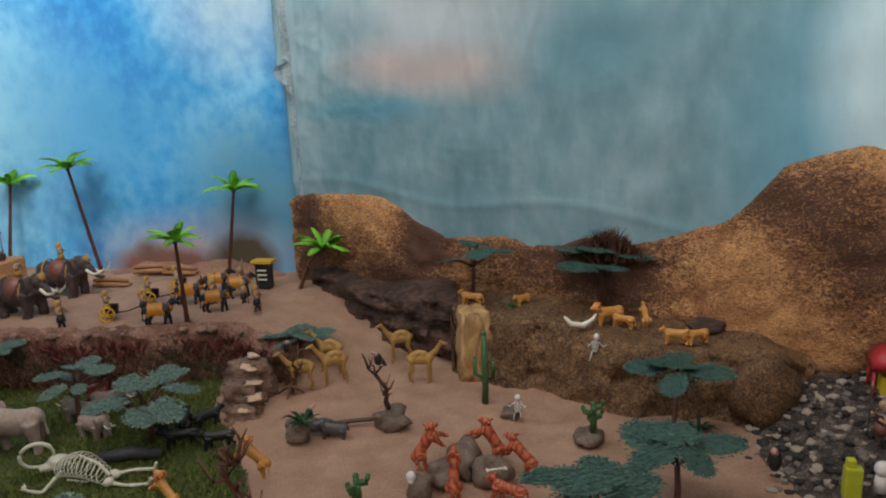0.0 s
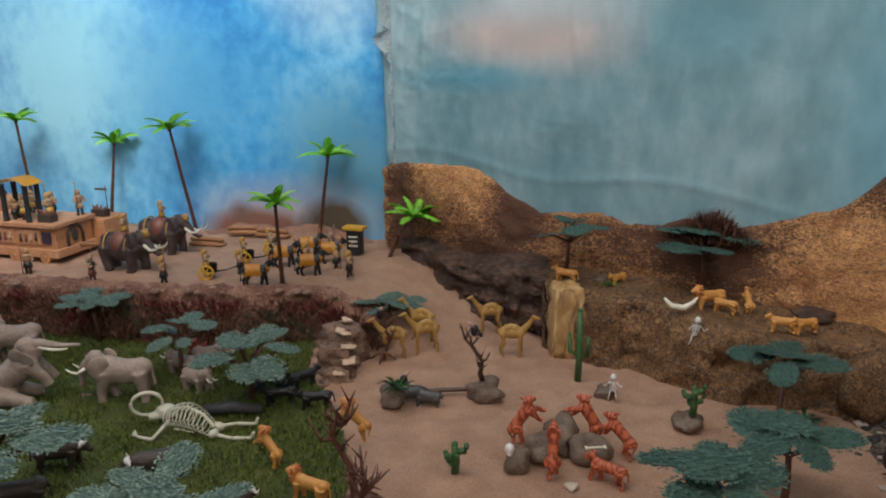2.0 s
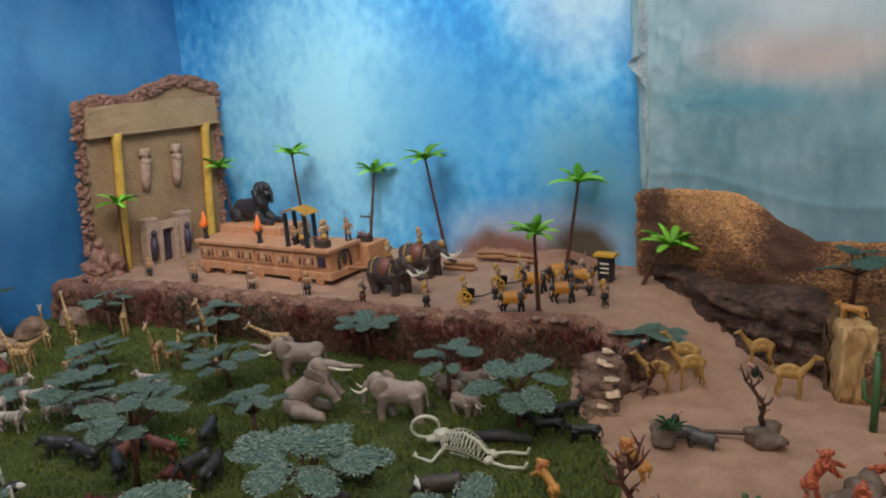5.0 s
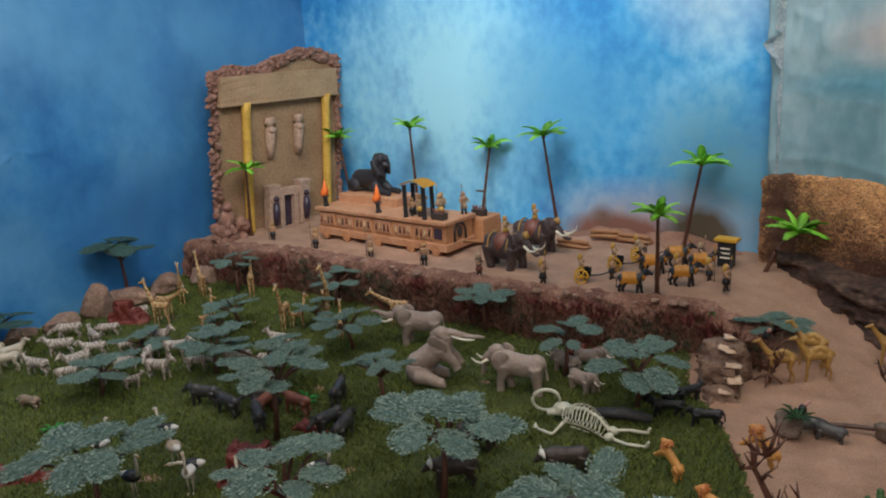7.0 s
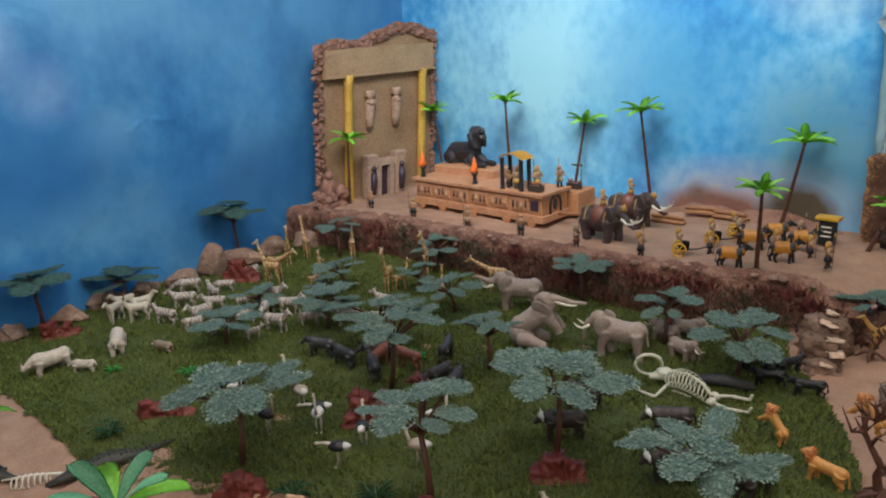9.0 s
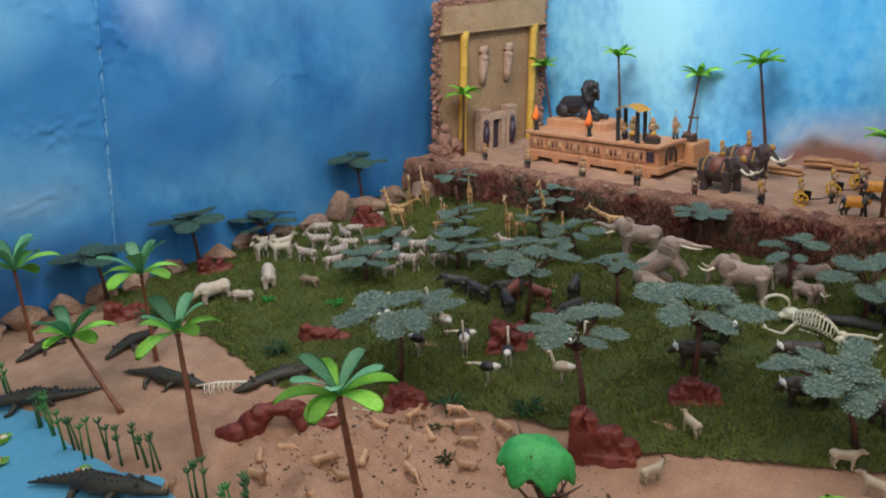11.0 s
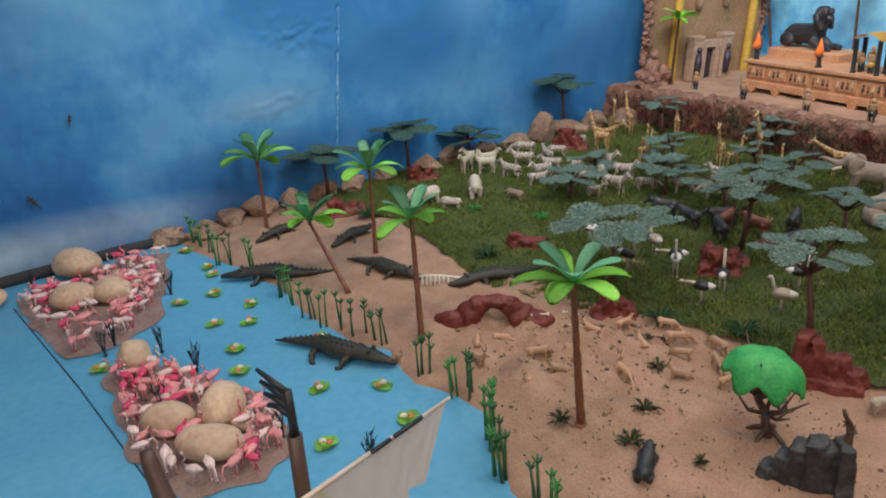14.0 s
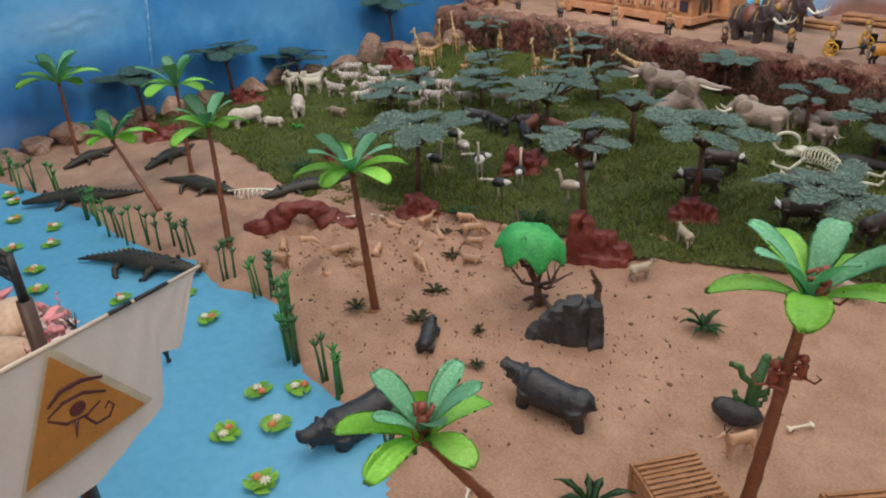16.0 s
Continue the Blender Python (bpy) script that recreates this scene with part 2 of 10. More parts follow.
# The patch at y 2.15 paints the dim back corner lighter.
SKY_LEFT = sky_paint("painted_sky_deep_blue", (0.026, 0.15, 0.40), (0.048, 0.23, 0.50), (0.11, 0.33, 0.58), 3.0, 0.9, [
    ((-2.5, -0.35, 0.06), (0.5, 0.75, 0.10), (0.46, 0.58, 0.68), 0.75), ((-2.5, -0.2, 0.90), (0.6, 0.8, 0.42), (0.17, 0.42, 0.62), 0.8), ((-2.5, 0.45, 0.33), (0.4, 0.22, 0.07), (0.20, 0.38, 0.58), 0.55),
    ((-2.5, 1.35, 0.95), (0.5, 0.45, 0.30), (0.15, 0.38, 0.62), 0.7), ((-2.5, 1.9, 0.28), (0.4, 0.75, 0.28), (0.036, 0.16, 0.38), 0.6), ((-2.5, 2.15, 0.90), (0.5, 0.80, 0.50), (0.12, 0.36, 0.63), 0.7), ((-2.5, 0.94, 0.82), (0.4, 0.13, 0.14), (0.24, 0.40, 0.64), 0.8), ((-2.5, 1.08, 0.69), (0.4, 0.14, 0.13), (0.20, 0.37, 0.62), 0.75), ((-2.5, 1.26, 0.55), (0.4, 0.16, 0.13), (0.13, 0.34, 0.60), 0.7),
    ((-2.5, 0.62, 0.62), (0.4, 0.30, 0.22), (0.035, 0.19, 0.44), 0.8), ((-2.5, 1.0, 0.45), (0.4, 0.40, 0.22), (0.032, 0.17, 0.42), 0.8), ((-2.5, 0.40, 0.80), (0.4, 0.28, 0.16), (0.14, 0.38, 0.60), 0.8), ((-2.5, -0.45, 0.45), (0.4, 0.35, 0.16), (0.06, 0.26, 0.55), 0.8), ((-2.5, 0.5, 0.16), (0.4, 0.5, 0.10), (0.035, 0.15, 0.36), 0.8)], 0.24)
# Patch at x -1.75 is cloud plus lamplight; at x -0.68, painted glow.
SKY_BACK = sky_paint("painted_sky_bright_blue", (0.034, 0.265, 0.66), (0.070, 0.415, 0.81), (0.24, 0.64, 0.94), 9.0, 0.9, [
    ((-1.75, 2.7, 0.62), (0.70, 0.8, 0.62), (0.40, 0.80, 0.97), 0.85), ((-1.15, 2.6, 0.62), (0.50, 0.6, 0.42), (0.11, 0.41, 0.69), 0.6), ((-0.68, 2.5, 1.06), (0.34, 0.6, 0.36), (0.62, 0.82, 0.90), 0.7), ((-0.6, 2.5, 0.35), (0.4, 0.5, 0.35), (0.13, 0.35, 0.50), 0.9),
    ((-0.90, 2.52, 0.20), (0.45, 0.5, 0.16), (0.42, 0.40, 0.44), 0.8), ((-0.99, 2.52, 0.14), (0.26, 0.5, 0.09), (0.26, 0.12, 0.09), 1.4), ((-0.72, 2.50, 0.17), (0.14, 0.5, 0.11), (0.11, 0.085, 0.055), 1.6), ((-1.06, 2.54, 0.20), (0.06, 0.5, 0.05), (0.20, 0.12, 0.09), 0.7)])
# The near-white patch at x 1.02 is painted glow on the sheet.
SKY_RIGHT = sky_paint("painted_sky_grey_teal", (0.15, 0.295, 0.335), (0.215, 0.37, 0.415), (0.34, 0.49, 0.53), 5.0, 0.5, [
    ((-0.20, 2.16, 0.77), (0.22, 0.4, 0.095), (0.60, 0.50, 0.47), 0.7), ((-0.02, 2.16, 0.76), (0.26, 0.4, 0.11), (0.60, 0.51, 0.48), 0.7), ((-0.05, 2.1, 0.90), (0.42, 0.4, 0.16), (0.52, 0.58, 0.60), 0.7),
    ((0.86, 1.72, 0.55), (0.36, 0.5, 0.5), (0.17, 0.46, 0.60), 0.8), ((1.02, 1.66, 0.76), (0.32, 0.6, 0.50), (0.66, 0.89, 0.95), 1.9), ((-0.27, 2.25, 0.65), (0.28, 0.3, 0.05), (0.10, 0.32, 0.42), 0.6),
    ((0.35, 2.0, 0.80), (0.25, 0.4, 0.16), (0.12, 0.28, 0.34), 0.6)], 0.36)

# ---- mesh helpers ----
def mesh_of(name, bm, mats, smooth=True):
    me = bpy.data.meshes.new(name)
    bm.normal_update()
    bm.to_mesh(me)
    bm.free()
    for m in mats if isinstance(mats, (list, tuple)) else [mats]:
        me.materials.append(m)
    if smooth:
        me.polygons.foreach_set("use_smooth", [True] * len(me.polygons))
    return me


def part(name, bm, material, parent, label="", smooth=True):
    ob = new(name, mesh_of(name, bm, material, smooth))
    if parent:
        ob.parent = parent
    if label:
        ob["label"] = label
    return ob


def base(name, m=None):
    ob = new(name)
    ob.empty_display_size = 0.02
    if m:
        ob.matrix_world = m
    return ob


def tube(bm, pts, radii, seg=8, mat=0, flat=1.0, close=True):
    """A swept tube with its own radius at each point; flat squeezes it sideways."""
    pts = [Vector(p) for p in pts]
    rings, up = [], Vector((0, 0, 1))
    for i, p in enumerate(pts):
        d = (pts[min(i + 1, len(pts) - 1)] - pts[max(i - 1, 0)]).normalized()
        ref = up if abs(d.z) < 0.9 else Vector((1, 0, 0))
        a = d.cross(ref).normalized()
        b = a.cross(d).normalized()
        r = radii[i]
        rings.append([bm.verts.new(p + a * (r * flat * math.cos(k * 2 * math.pi / seg)) + b * (r * math.sin(k * 2 * math.pi / seg))) for k in range(seg)])
    for r0, r1 in zip(rings, rings[1:]):
        for k in range(seg):
            f = bm.faces.new((r0[k], r0[(k + 1) % seg], r1[(k + 1) % seg], r1[k]))
            f.material_index = mat
    if close:
        bm.faces.new(list(reversed(rings[0]))).material_index = mat
        bm.faces.new(rings[-1]).material_index = mat
    return rings


def ball(bm, c, r, mat=0, seg=10, rot=None):
    """An ellipsoid with the radii r at c."""
    r = (r, r, r) if isinstance(r, (int, float)) else r
    m = Matrix.Translation(c) @ (rot.to_4x4() if rot else Matrix.Identity(4)) @ Matrix.Diagonal((*r, 1))
    out = bmesh.ops.create_uvsphere(bm, u_segments=seg, v_segments=max(4, seg * 2 // 3), radius=1, matrix=m)
    for v in out["verts"]:
        for f in v.link_faces:
            f.material_index = mat
    return out["verts"]


def box(bm, c, size, mat=0, rz=0.0, bevel=0.0):
    m = Matrix.Translation(c) @ Matrix.Rotation(radians(rz), 4, "Z") @ Matrix.Diagonal((*size, 1))
    out = bmesh.ops.create_cube(bm, size=1, matrix=m)
    vs = out["verts"]
    fs = {f for v in vs for f in v.link_faces}
    for f in fs:
        f.material_index = mat
    if bevel:
        es = list({e for f in fs for e in f.edges})
        made = bmesh.ops.bevel(bm, geom=es, offset=bevel, segments=2, affect="EDGES", profile=0.6)
        for f in made["faces"]:
            f.material_index = mat


def lump(bm, c, r, rough=0.25, seed=0.0, sub=2, mat=0, flat_base=None):
    """An uneven boulder: an icosphere pushed by noise."""
    out = bmesh.ops.create_icosphere(bm, subdivisions=sub, radius=1)
    for v in out["verts"]:
        k = 1 + rough * noise.noise(v.co * 1.3 + Vector((seed, seed * 2.3, seed * 0.7))) * 1.6 + rough * 0.4 * noise.noise(v.co * 3.5 + Vector((seed * 3, 0, seed)))
        v.co = Vector((v.co.x * r[0] * k, v.co.y * r[1] * k, v.co.z * r[2] * k)) + Vector(c)
        if flat_base is not None and v.co.z < flat_base:
            v.co.z = flat_base
        for f in v.link_faces:
            f.material_index = mat


def fuse(bm, voxel, soft=3, bumps=0.0, freq=90.0):
    """Melt overlapping forms into one moulded skin with soft transitions and a faintly uneven surface."""
    me = bpy.data.meshes.new("clay")
    bm.to_mesh(me)
    bm.free()
    ob = bpy.data.objects.new("clay", me)
    scene.collection.objects.link(ob)
    mod = ob.modifiers.new("blend", "REMESH")
    mod.mode, mod.voxel_size = "VOXEL", voxel
    mod = ob.modifiers.new("soften", "SMOOTH")
    mod.factor, mod.iterations = 0.5, soft
    out = bpy.data.meshes.new_from_object(ob.evaluated_get(bpy.context.evaluated_depsgraph_get()))
    bpy.data.objects.remove(ob)
    bpy.data.meshes.remove(me)
    nb = bmesh.new()
    nb.from_mesh(out)
    bpy.data.meshes.remove(out)
    for f in nb.faces:
        f.material_index = 0
    if bumps:
        nb.normal_update()
        for v in nb.verts:
            v.co += v.normal * bumps * (noise.noise(v.co * freq) + 0.6 * noise.noise(v.co * freq * 2.7))
    return nb


def merge(bm, other):
    me = bpy.data.meshes.new("join")
    other.to_mesh(me)
    other.free()
    bm.from_mesh(me)
    bpy.data.meshes.remove(me)


def smoothstep(a, b, x):
    t = np.clip((x - a) / (b - a), 0, 1)
    return t * t * (3 - 2 * t)


def poly_dist(px, py, poly):
    """Signed distance to a closed polygon: positive inside."""
    px, py = np.asarray(px, float), np.asarray(py, float)
    d = np.full(px.shape, 1e9)
    inside = np.zeros(px.shape, bool)
    n = len(poly)
    for i in range(n):
        (x0, y0), (x1, y1) = poly[i], poly[(i + 1) % n]
        ex, ey = x1 - x0, y1 - y0
        t = np.clip(((px - x0) * ex + (py - y0) * ey) / (ex * ex + ey * ey + 1e-12), 0, 1)
        d = np.minimum(d, np.hypot(px - x0 - t * ex, py - y0 - t * ey))
        if y0 != y1:
            cross = ((y0 > py) != (y1 > py)) & (px < (x1 - x0) * (py - y0) / (y1 - y0) + x0)
            inside ^= cross
    return np.where(inside, d, -d)


# ---- plan of the tabletop landscape ----
WATER_POLY = [(-2.62, 0.10), (-2.40, 0.107), (-2.20, 0.157), (-1.99, 0.188), (-1.81, 0.172), (-1.64, 0.187), (-1.55, 0.225), (-1.42, 0.192), (-1.33, 0.235), (-1.26, 0.235), (-1.17, 0.18), (-1.08, 0.142), (-1.0, 0.132), (-0.87, 0.125), (-0.78, 0.04), (-0.74, -0.2), (-0.70, -1.3), (-2.62, -1.3)]
LAWN_POLY = [(-2.56, 0.60), (-2.29, 0.60), (-2.17, 0.645), (-1.97, 0.616), (-1.80, 0.585), (-1.645, 0.545), (-1.42, 0.605), (-1.31, 0.69), (-1.15, 0.735), (-0.96, 0.78), (-0.87, 0.776), (-0.70, 0.86), (-0.48, 0.96), (-0.37, 1.12), (-0.39, 1.28), (-0.435, 1.43), (-0.51, 1.60), (-0.58, 1.69), (-0.64, 1.95), (-1.3, 1.98), (-2.0, 2.06), (-2.56, 2.05)]
EDGE_X = [-2.8, -2.35, -2.04, -1.64, -1.30, -1.02, -0.79, -0.62, -0.46, -0.30, 0.0, 3.0]
EDGE_Y = [1.98, 2.00, 2.02, 1.97, 1.93, 1.90, 1.91, 1.96, 1.92, 1.82, 1.70, 1.70]
LEDGE = 0.13


def ground_z(x, y):
    """Height of the landscape: low sand, the raised ledge and the ramp that comes down from it."""
    x, y = np.asarray(x, float), np.asarray(y, float)
    s = ((x + 0.52) * 0.38 + (y - 2.24) * -0.34) / (0.38 ** 2 + 0.34 ** 2)
    top = LEDGE * (1 - smoothstep(-0.05, 1.0, s))
    return top * smoothstep(-0.005, 0.035, y - np.interp(x, EDGE_X, EDGE_Y))


def gz(x, y):
    return float(ground_z(x, y))


def sheet_grid(name, x0, x1, y0, y1, step, zfun, material, keep=None):
    """A terrain sheet over a rectangle, with the cells that keep allows."""
    xs, ys = np.arange(x0, x1 + step / 2, step), np.arange(y0, y1 + step / 2, step)
    gx, gy = np.meshgrid(xs, ys)
    z = zfun(gx, gy)
    nx, ny = len(xs), len(ys)
    idx = np.arange(nx * ny).reshape(ny, nx)
    quads = np.stack([idx[:-1, :-1], idx[:-1, 1:], idx[1:, 1:], idx[1:, :-1]], -1).reshape(-1, 4)
    if keep is not None:
        k = keep(gx, gy)
        k = (k[:-1, :-1] & k[:-1, 1:] & k[1:, 1:] & k[1:, :-1]).reshape(-1)
        quads = quads[k]
    used = np.unique(quads)
    remap = np.full(nx * ny, -1)
    remap[used] = np.arange(len(used))
    verts = np.stack([gx, gy, z], -1).reshape(-1, 3)[used]
    me = bpy.data.meshes.new(name)
    me.from_pydata(verts.tolist(), [], remap[quads].tolist())
    me.materials.append(material)
    me.polygons.foreach_set("use_smooth", [True] * len(me.polygons))
    return new(name, me)


def waves(gx, gy, amp, freq, seed):
    """Cheap smooth unevenness from a few sine waves."""
    r = np.random.RandomState(seed)
    z = np.zeros_like(gx)
    for i in range(10):
        a, f, p = r.uniform(0, 2 * np.pi), freq * r.uniform(0.4, 2.2), r.uniform(0, 6.28)
        z += np.sin(f * (gx * np.cos(a) + gy * np.sin(a)) + p) / 10
    return z * amp * 2


def sand_height(gx, gy):
    z = ground_z(gx, gy) + waves(gx, gy, 0.004, 22, 1) + waves(gx, gy, 0.0038, 62, 2) + waves(gx, gy, 0.0022, 150, 9) * smoothstep(-0.1, 0.2, 0.7 - gy)
    d = poly_dist(gx, gy, WATER_POLY)
    lump_zone = np.exp(-((gx + 1.35) ** 2 / 0.12 + (gy - 0.48) ** 2 / 0.03))
    z += lump_zone * (0.010 + 0.042 * np.abs(waves(gx, gy, 1.0, 38, 31)) + 0.012 * waves(gx, gy, 1.0, 120, 33))
    z = np.maximum(z, -0.0015)
    return np.where(d > -0.012, -0.012 + 0.012 * np.clip(-d / 0.012, 0, 1) + z * np.clip(-d / 0.012, 0, 1), z + 0.0)


ground = tagged(sheet_grid("ground", -2.75, 2.2, -1.3, 2.95, 0.0125, sand_height, SAND), "fine brown sand spread over the display table", "ground", kind="structure")
lawn = tagged(sheet_grid("lawn", -2.57, -0.30, 0.5, 2.08, 0.01, lambda x, y: 0.007 + waves(x, y, 0.003, 25, 4), TURF,
                         lambda x, y: poly_dist(x, y, LAWN_POLY) + waves(x, y, 0.008, 60, 6) > 0), "dark green artificial turf mat lying on the sand", "lawn", kind="structure")
water = tagged(sheet_grid("water", -2.62, -0.70, -1.3, 0.26, 0.02, lambda x, y: -0.004 + 0 * x, WATER), "flat sky-blue painted river surface", "water", kind="structure")


# ---- painted sky sheets and the room ----
def sky_sheet(name, a, b, z0, z1, lean, material, label, wrinkle, seed, folds=None, step=0.0125):
    """A paper sheet from plan point a to b, leaning in at the top, with soft folds."""
    a, b = Vector(a), Vector(b)
    along = (b - a)
    length = along.length
    along.normalize()
    inward = Vector((along.y, -along.x))
    nu, nv = int(length / step) + 1, int((z1 - z0) / step) + 1
    gu, gv = np.meshgrid(np.linspace(0, length, nu), np.linspace(z0, z1, nv))
    off = waves(gu, gv * 0.35, wrinkle, 9, seed) + waves(gu, gv, wrinkle * 0.5, 26, seed + 1)
    off += lean * (gv - z0) / (z1 - z0)
    if folds:
        off += folds(gu, gv)
    x = a.x + along.x * gu + inward.x * off
    y = a.y + along.y * gu + inward.y * off
    idx = np.arange(nu * nv).reshape(nv, nu)
    quads = np.stack([idx[:-1, :-1], idx[:-1, 1:], idx[1:, 1:], idx[1:, :-1]], -1).reshape(-1, 4)
    me = bpy.data.meshes.new(name)
    me.from_pydata(np.stack([x, y, gv], -1).reshape(-1, 3).tolist(), [], quads.tolist())
    me.materials.append(material)
    me.polygons.foreach_set("use_smooth", [True] * len(me.polygons))
    ob = new(name, me)
    mod = ob.modifiers.new("thickness", "SOLIDIFY")
    mod.thickness, mod.offset = 0.003, 1
    return tagged(ob, label, "backdrop", kind="structure")


def crumple(u, v, cu, cv, ru, rv, amp, seed):
    """A local patch of sharp, irregular creases."""
    mask = np.exp(-((u - cu) / ru) ** 2 - ((v - cv) / rv) ** 2)
    warp = waves(u, v, 0.05, 14, seed + 3)
    a = np.abs(waves(u * 0.8 + warp, v * 1.6 - warp, 1.0, 48, seed))
    b = np.abs(waves(u * 0.6 - warp, v * 1.9 + warp * 0.5, 1.0, 75, seed + 1))
    return amp * mask * (np.maximum(0, 0.12 - a) * 6.0 + np.maximum(0, 0.10 - b) * 4.0)


def folds_left(u, v):
    """A vertical joint with a few crumpled places on either side."""
    d = u - 2.037 - 0.124 * (v - 0.55)
    joint = 0.006 * np.exp(-np.abs(d) / 0.008) - 0.022 * (d > 0) * np.exp(-d / 0.5)
    out = joint
    for cu, cv, ru, rv, amp, seed in ((2.13, 0.74, 0.09, 0.07, 0.016, 51), (1.89, 0.52, 0.11, 0.06, 0.014, 57), (1.80, 0.33, 0.16, 0.030, 0.010, 63), (2.70, 0.55, 0.08, 0.03, 0.012, 71), (1.55, 0.82, 0.16, 0.10, 0.012, 77), (1.85, 0.95, 0.2, 0.12, 0.014, 79), (2.3, 0.95, 0.15, 0.08, 0.012, 85)):
        out = out + crumple(u, v, cu, cv, ru, rv, amp, seed)
    return out


def folds_right(u, v):
    """Vertical ripples towards the top, one long horizontal crease and scattered crumples."""
    crease = (1 - np.abs(np.sin(u * 27 + 1.2 * np.sin(v * 4) + 3 * np.sin(u * 5)))) ** 7 + 0.7 * (1 - np.abs(np.sin(u * 19 + 2.0 + 2.5 * np.sin(u * 7 + v * 2)))) ** 5
    rip = smoothstep(0.58, 0.80, v + 0.05 * np.sin(u * 23)) * 0.012 * crease * smoothstep(1.3, 0.6, u) * (0.55 + 0.45 * np.sin(u * 9 + 1))
    out = rip + 0.0040 * np.exp(-np.abs(v - 0.435 + 0.05 * u - 0.02 * np.sin(u * 9)) / 0.010) + 0.006 * np.exp(-u / 0.02) * np.sin(v * 17)
    for cu, cv, ru, rv, amp, seed in ((0.22, 0.66, 0.14, 0.08, 0.006, 81), (0.6, 0.50, 0.25, 0.06, 0.003, 83), (0.95, 0.72, 0.2, 0.10, 0.003, 87), (0.10, 0.80, 0.09, 0.18, 0.006, 91), (0.08, 0.55, 0.07, 0.14, 0.004, 93)):
        out = out + crumple(u, v, cu, cv, ru, rv, amp, seed)
    return out


sky_sheet("backdrop_left", (-2.56, -1.3), (-2.56, 2.86), -0.03, 1.75, 0.06, SKY_LEFT, "creased paper backdrop painted as a deep blue sky", 0.006, 11, folds_left, 0.0085)
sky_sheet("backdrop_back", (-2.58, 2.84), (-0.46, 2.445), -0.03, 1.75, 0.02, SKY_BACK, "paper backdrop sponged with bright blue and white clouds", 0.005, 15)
sky_sheet("backdrop_right", (-0.50, 2.43), (2.1, 1.13), -0.03, 1.75, 0.13, SKY_RIGHT, "wrinkled paper backdrop painted as a grey teal sky", 0.006, 21, folds_right, 0.009)


def paper_joint():
    """The lifted edge where one sheet of the left sky overlaps the next."""
    bm = bmesh.new()
    prev = None
    for i in range(130):
        z = 0.12 + i * 0.0118
        y = 0.737 + 0.124 * (z - 0.55) + 0.002 * noise.noise(Vector((z * 6, 0, 2)))
        x = -2.56 + 0.06 * (z + 0.03) / 1.78 + 0.006
        lift = 0.0035 + 0.002 * noise.noise(Vector((z * 9, 3, 0)))
        cur = [bm.verts.new((x, y - 0.006, z)), bm.verts.new((x + lift, y - 0.001, z)), bm.verts.new((x + lift, y + 0.002, z)), bm.verts.new((x - 0.004, y + 0.003, z))]
        if prev:
            for k in range(3):
                bm.faces.new((prev[k], prev[k + 1], cur[k + 1], cur[k]))
        prev = cur
    tagged(part("paper_joint", bm, surf("joint_paper", [(0.04, 0.18, 0.40), (0.07, 0.26, 0.50), (0.26, 0.46, 0.62)], 5, 60, 0.5, 0.3), None, smooth=False), "lifted vertical edge between two sheets of blue sky paper", "trim", kind="structure")


paper_joint()


def torn_edge():
    """The ragged, curled border where the two sheets meet."""
    bm = bmesh.new()
    prev = None
    for i in range(90):
        z = 0.10 + i * 0.0135
        jag = 0.006 + (0.014 if z > 0.80 else 0) + 0.010 * abs(noise.noise(Vector((z * 24, 1, 0)))) + 0.010 * max(0, noise.noise(Vector((z * 9, 4, 0))))
        if 0.70 < z < 0.785:
            jag += 0.045 * (1 - abs(z - 0.757) / 0.05) if z > 0.72 else 0.012
        lean = 0.13 * (z + 0.03) / 1.78
        x0, y0 = -0.488, 2.418 - lean
        cur = [bm.verts.new((x0, y0 - 0.004, z)), bm.verts.new((x0 - jag * 0.6, y0 - 0.006, z + 0.002)), bm.verts.new((x0 - jag, y0 - 0.004 - jag * 0.5, z))]
        if prev:
            for k in range(2):
                bm.faces.new((prev[k], prev[k + 1], cur[k + 1], cur[k]))
        prev = cur
    bmesh.ops.solidify(bm, geom=bm.faces[:], thickness=0.0015)
    tagged(part("torn_paper_edge", bm, surf("torn_paper", [(0.30, 0.44, 0.50), (0.60, 0.68, 0.70), (0.86, 0.88, 0.88)], 22, 120, 0.5, 0.4), None, smooth=False), "ragged torn paper edge between the two skies", "trim", kind="structure")


torn_edge()

bm = bmesh.new()
tube(bm, [(-2.36, -0.345, -0.0035), (-1.85, -0.30, -0.0035), (-1.45, -0.275, -0.0035), (-0.9, -0.40, -0.0035)], [0.0015] * 4, 5)
tagged(part("water_seam", bm, surf("seam_dark", [(0.02, 0.04, 0.06), (0.03, 0.06, 0.09)], 30, 100, 0.6, 0.1), None), "thin dark seam between the river boards", "trim", kind="structure")


bm = bmesh.new()
tube(bm, [(-2.532, -1.29, 0.006), (-2.530, -0.8, 0.010), (-2.528, -0.35, 0.008), (-2.515, -0.05, 0.012), (-2.525, 0.12, 0.006)], [0.020, 0.018, 0.017, 0.016, 0.010], 8)
tagged(part("wall_base_strip", bm, surf("base_strip_dark", [(0.02, 0.022, 0.028), (0.05, 0.045, 0.045)], 20, 120, 0.8, 0.6), None), "dark rolled strip along the foot of the painted wall", "trim", kind="structure")


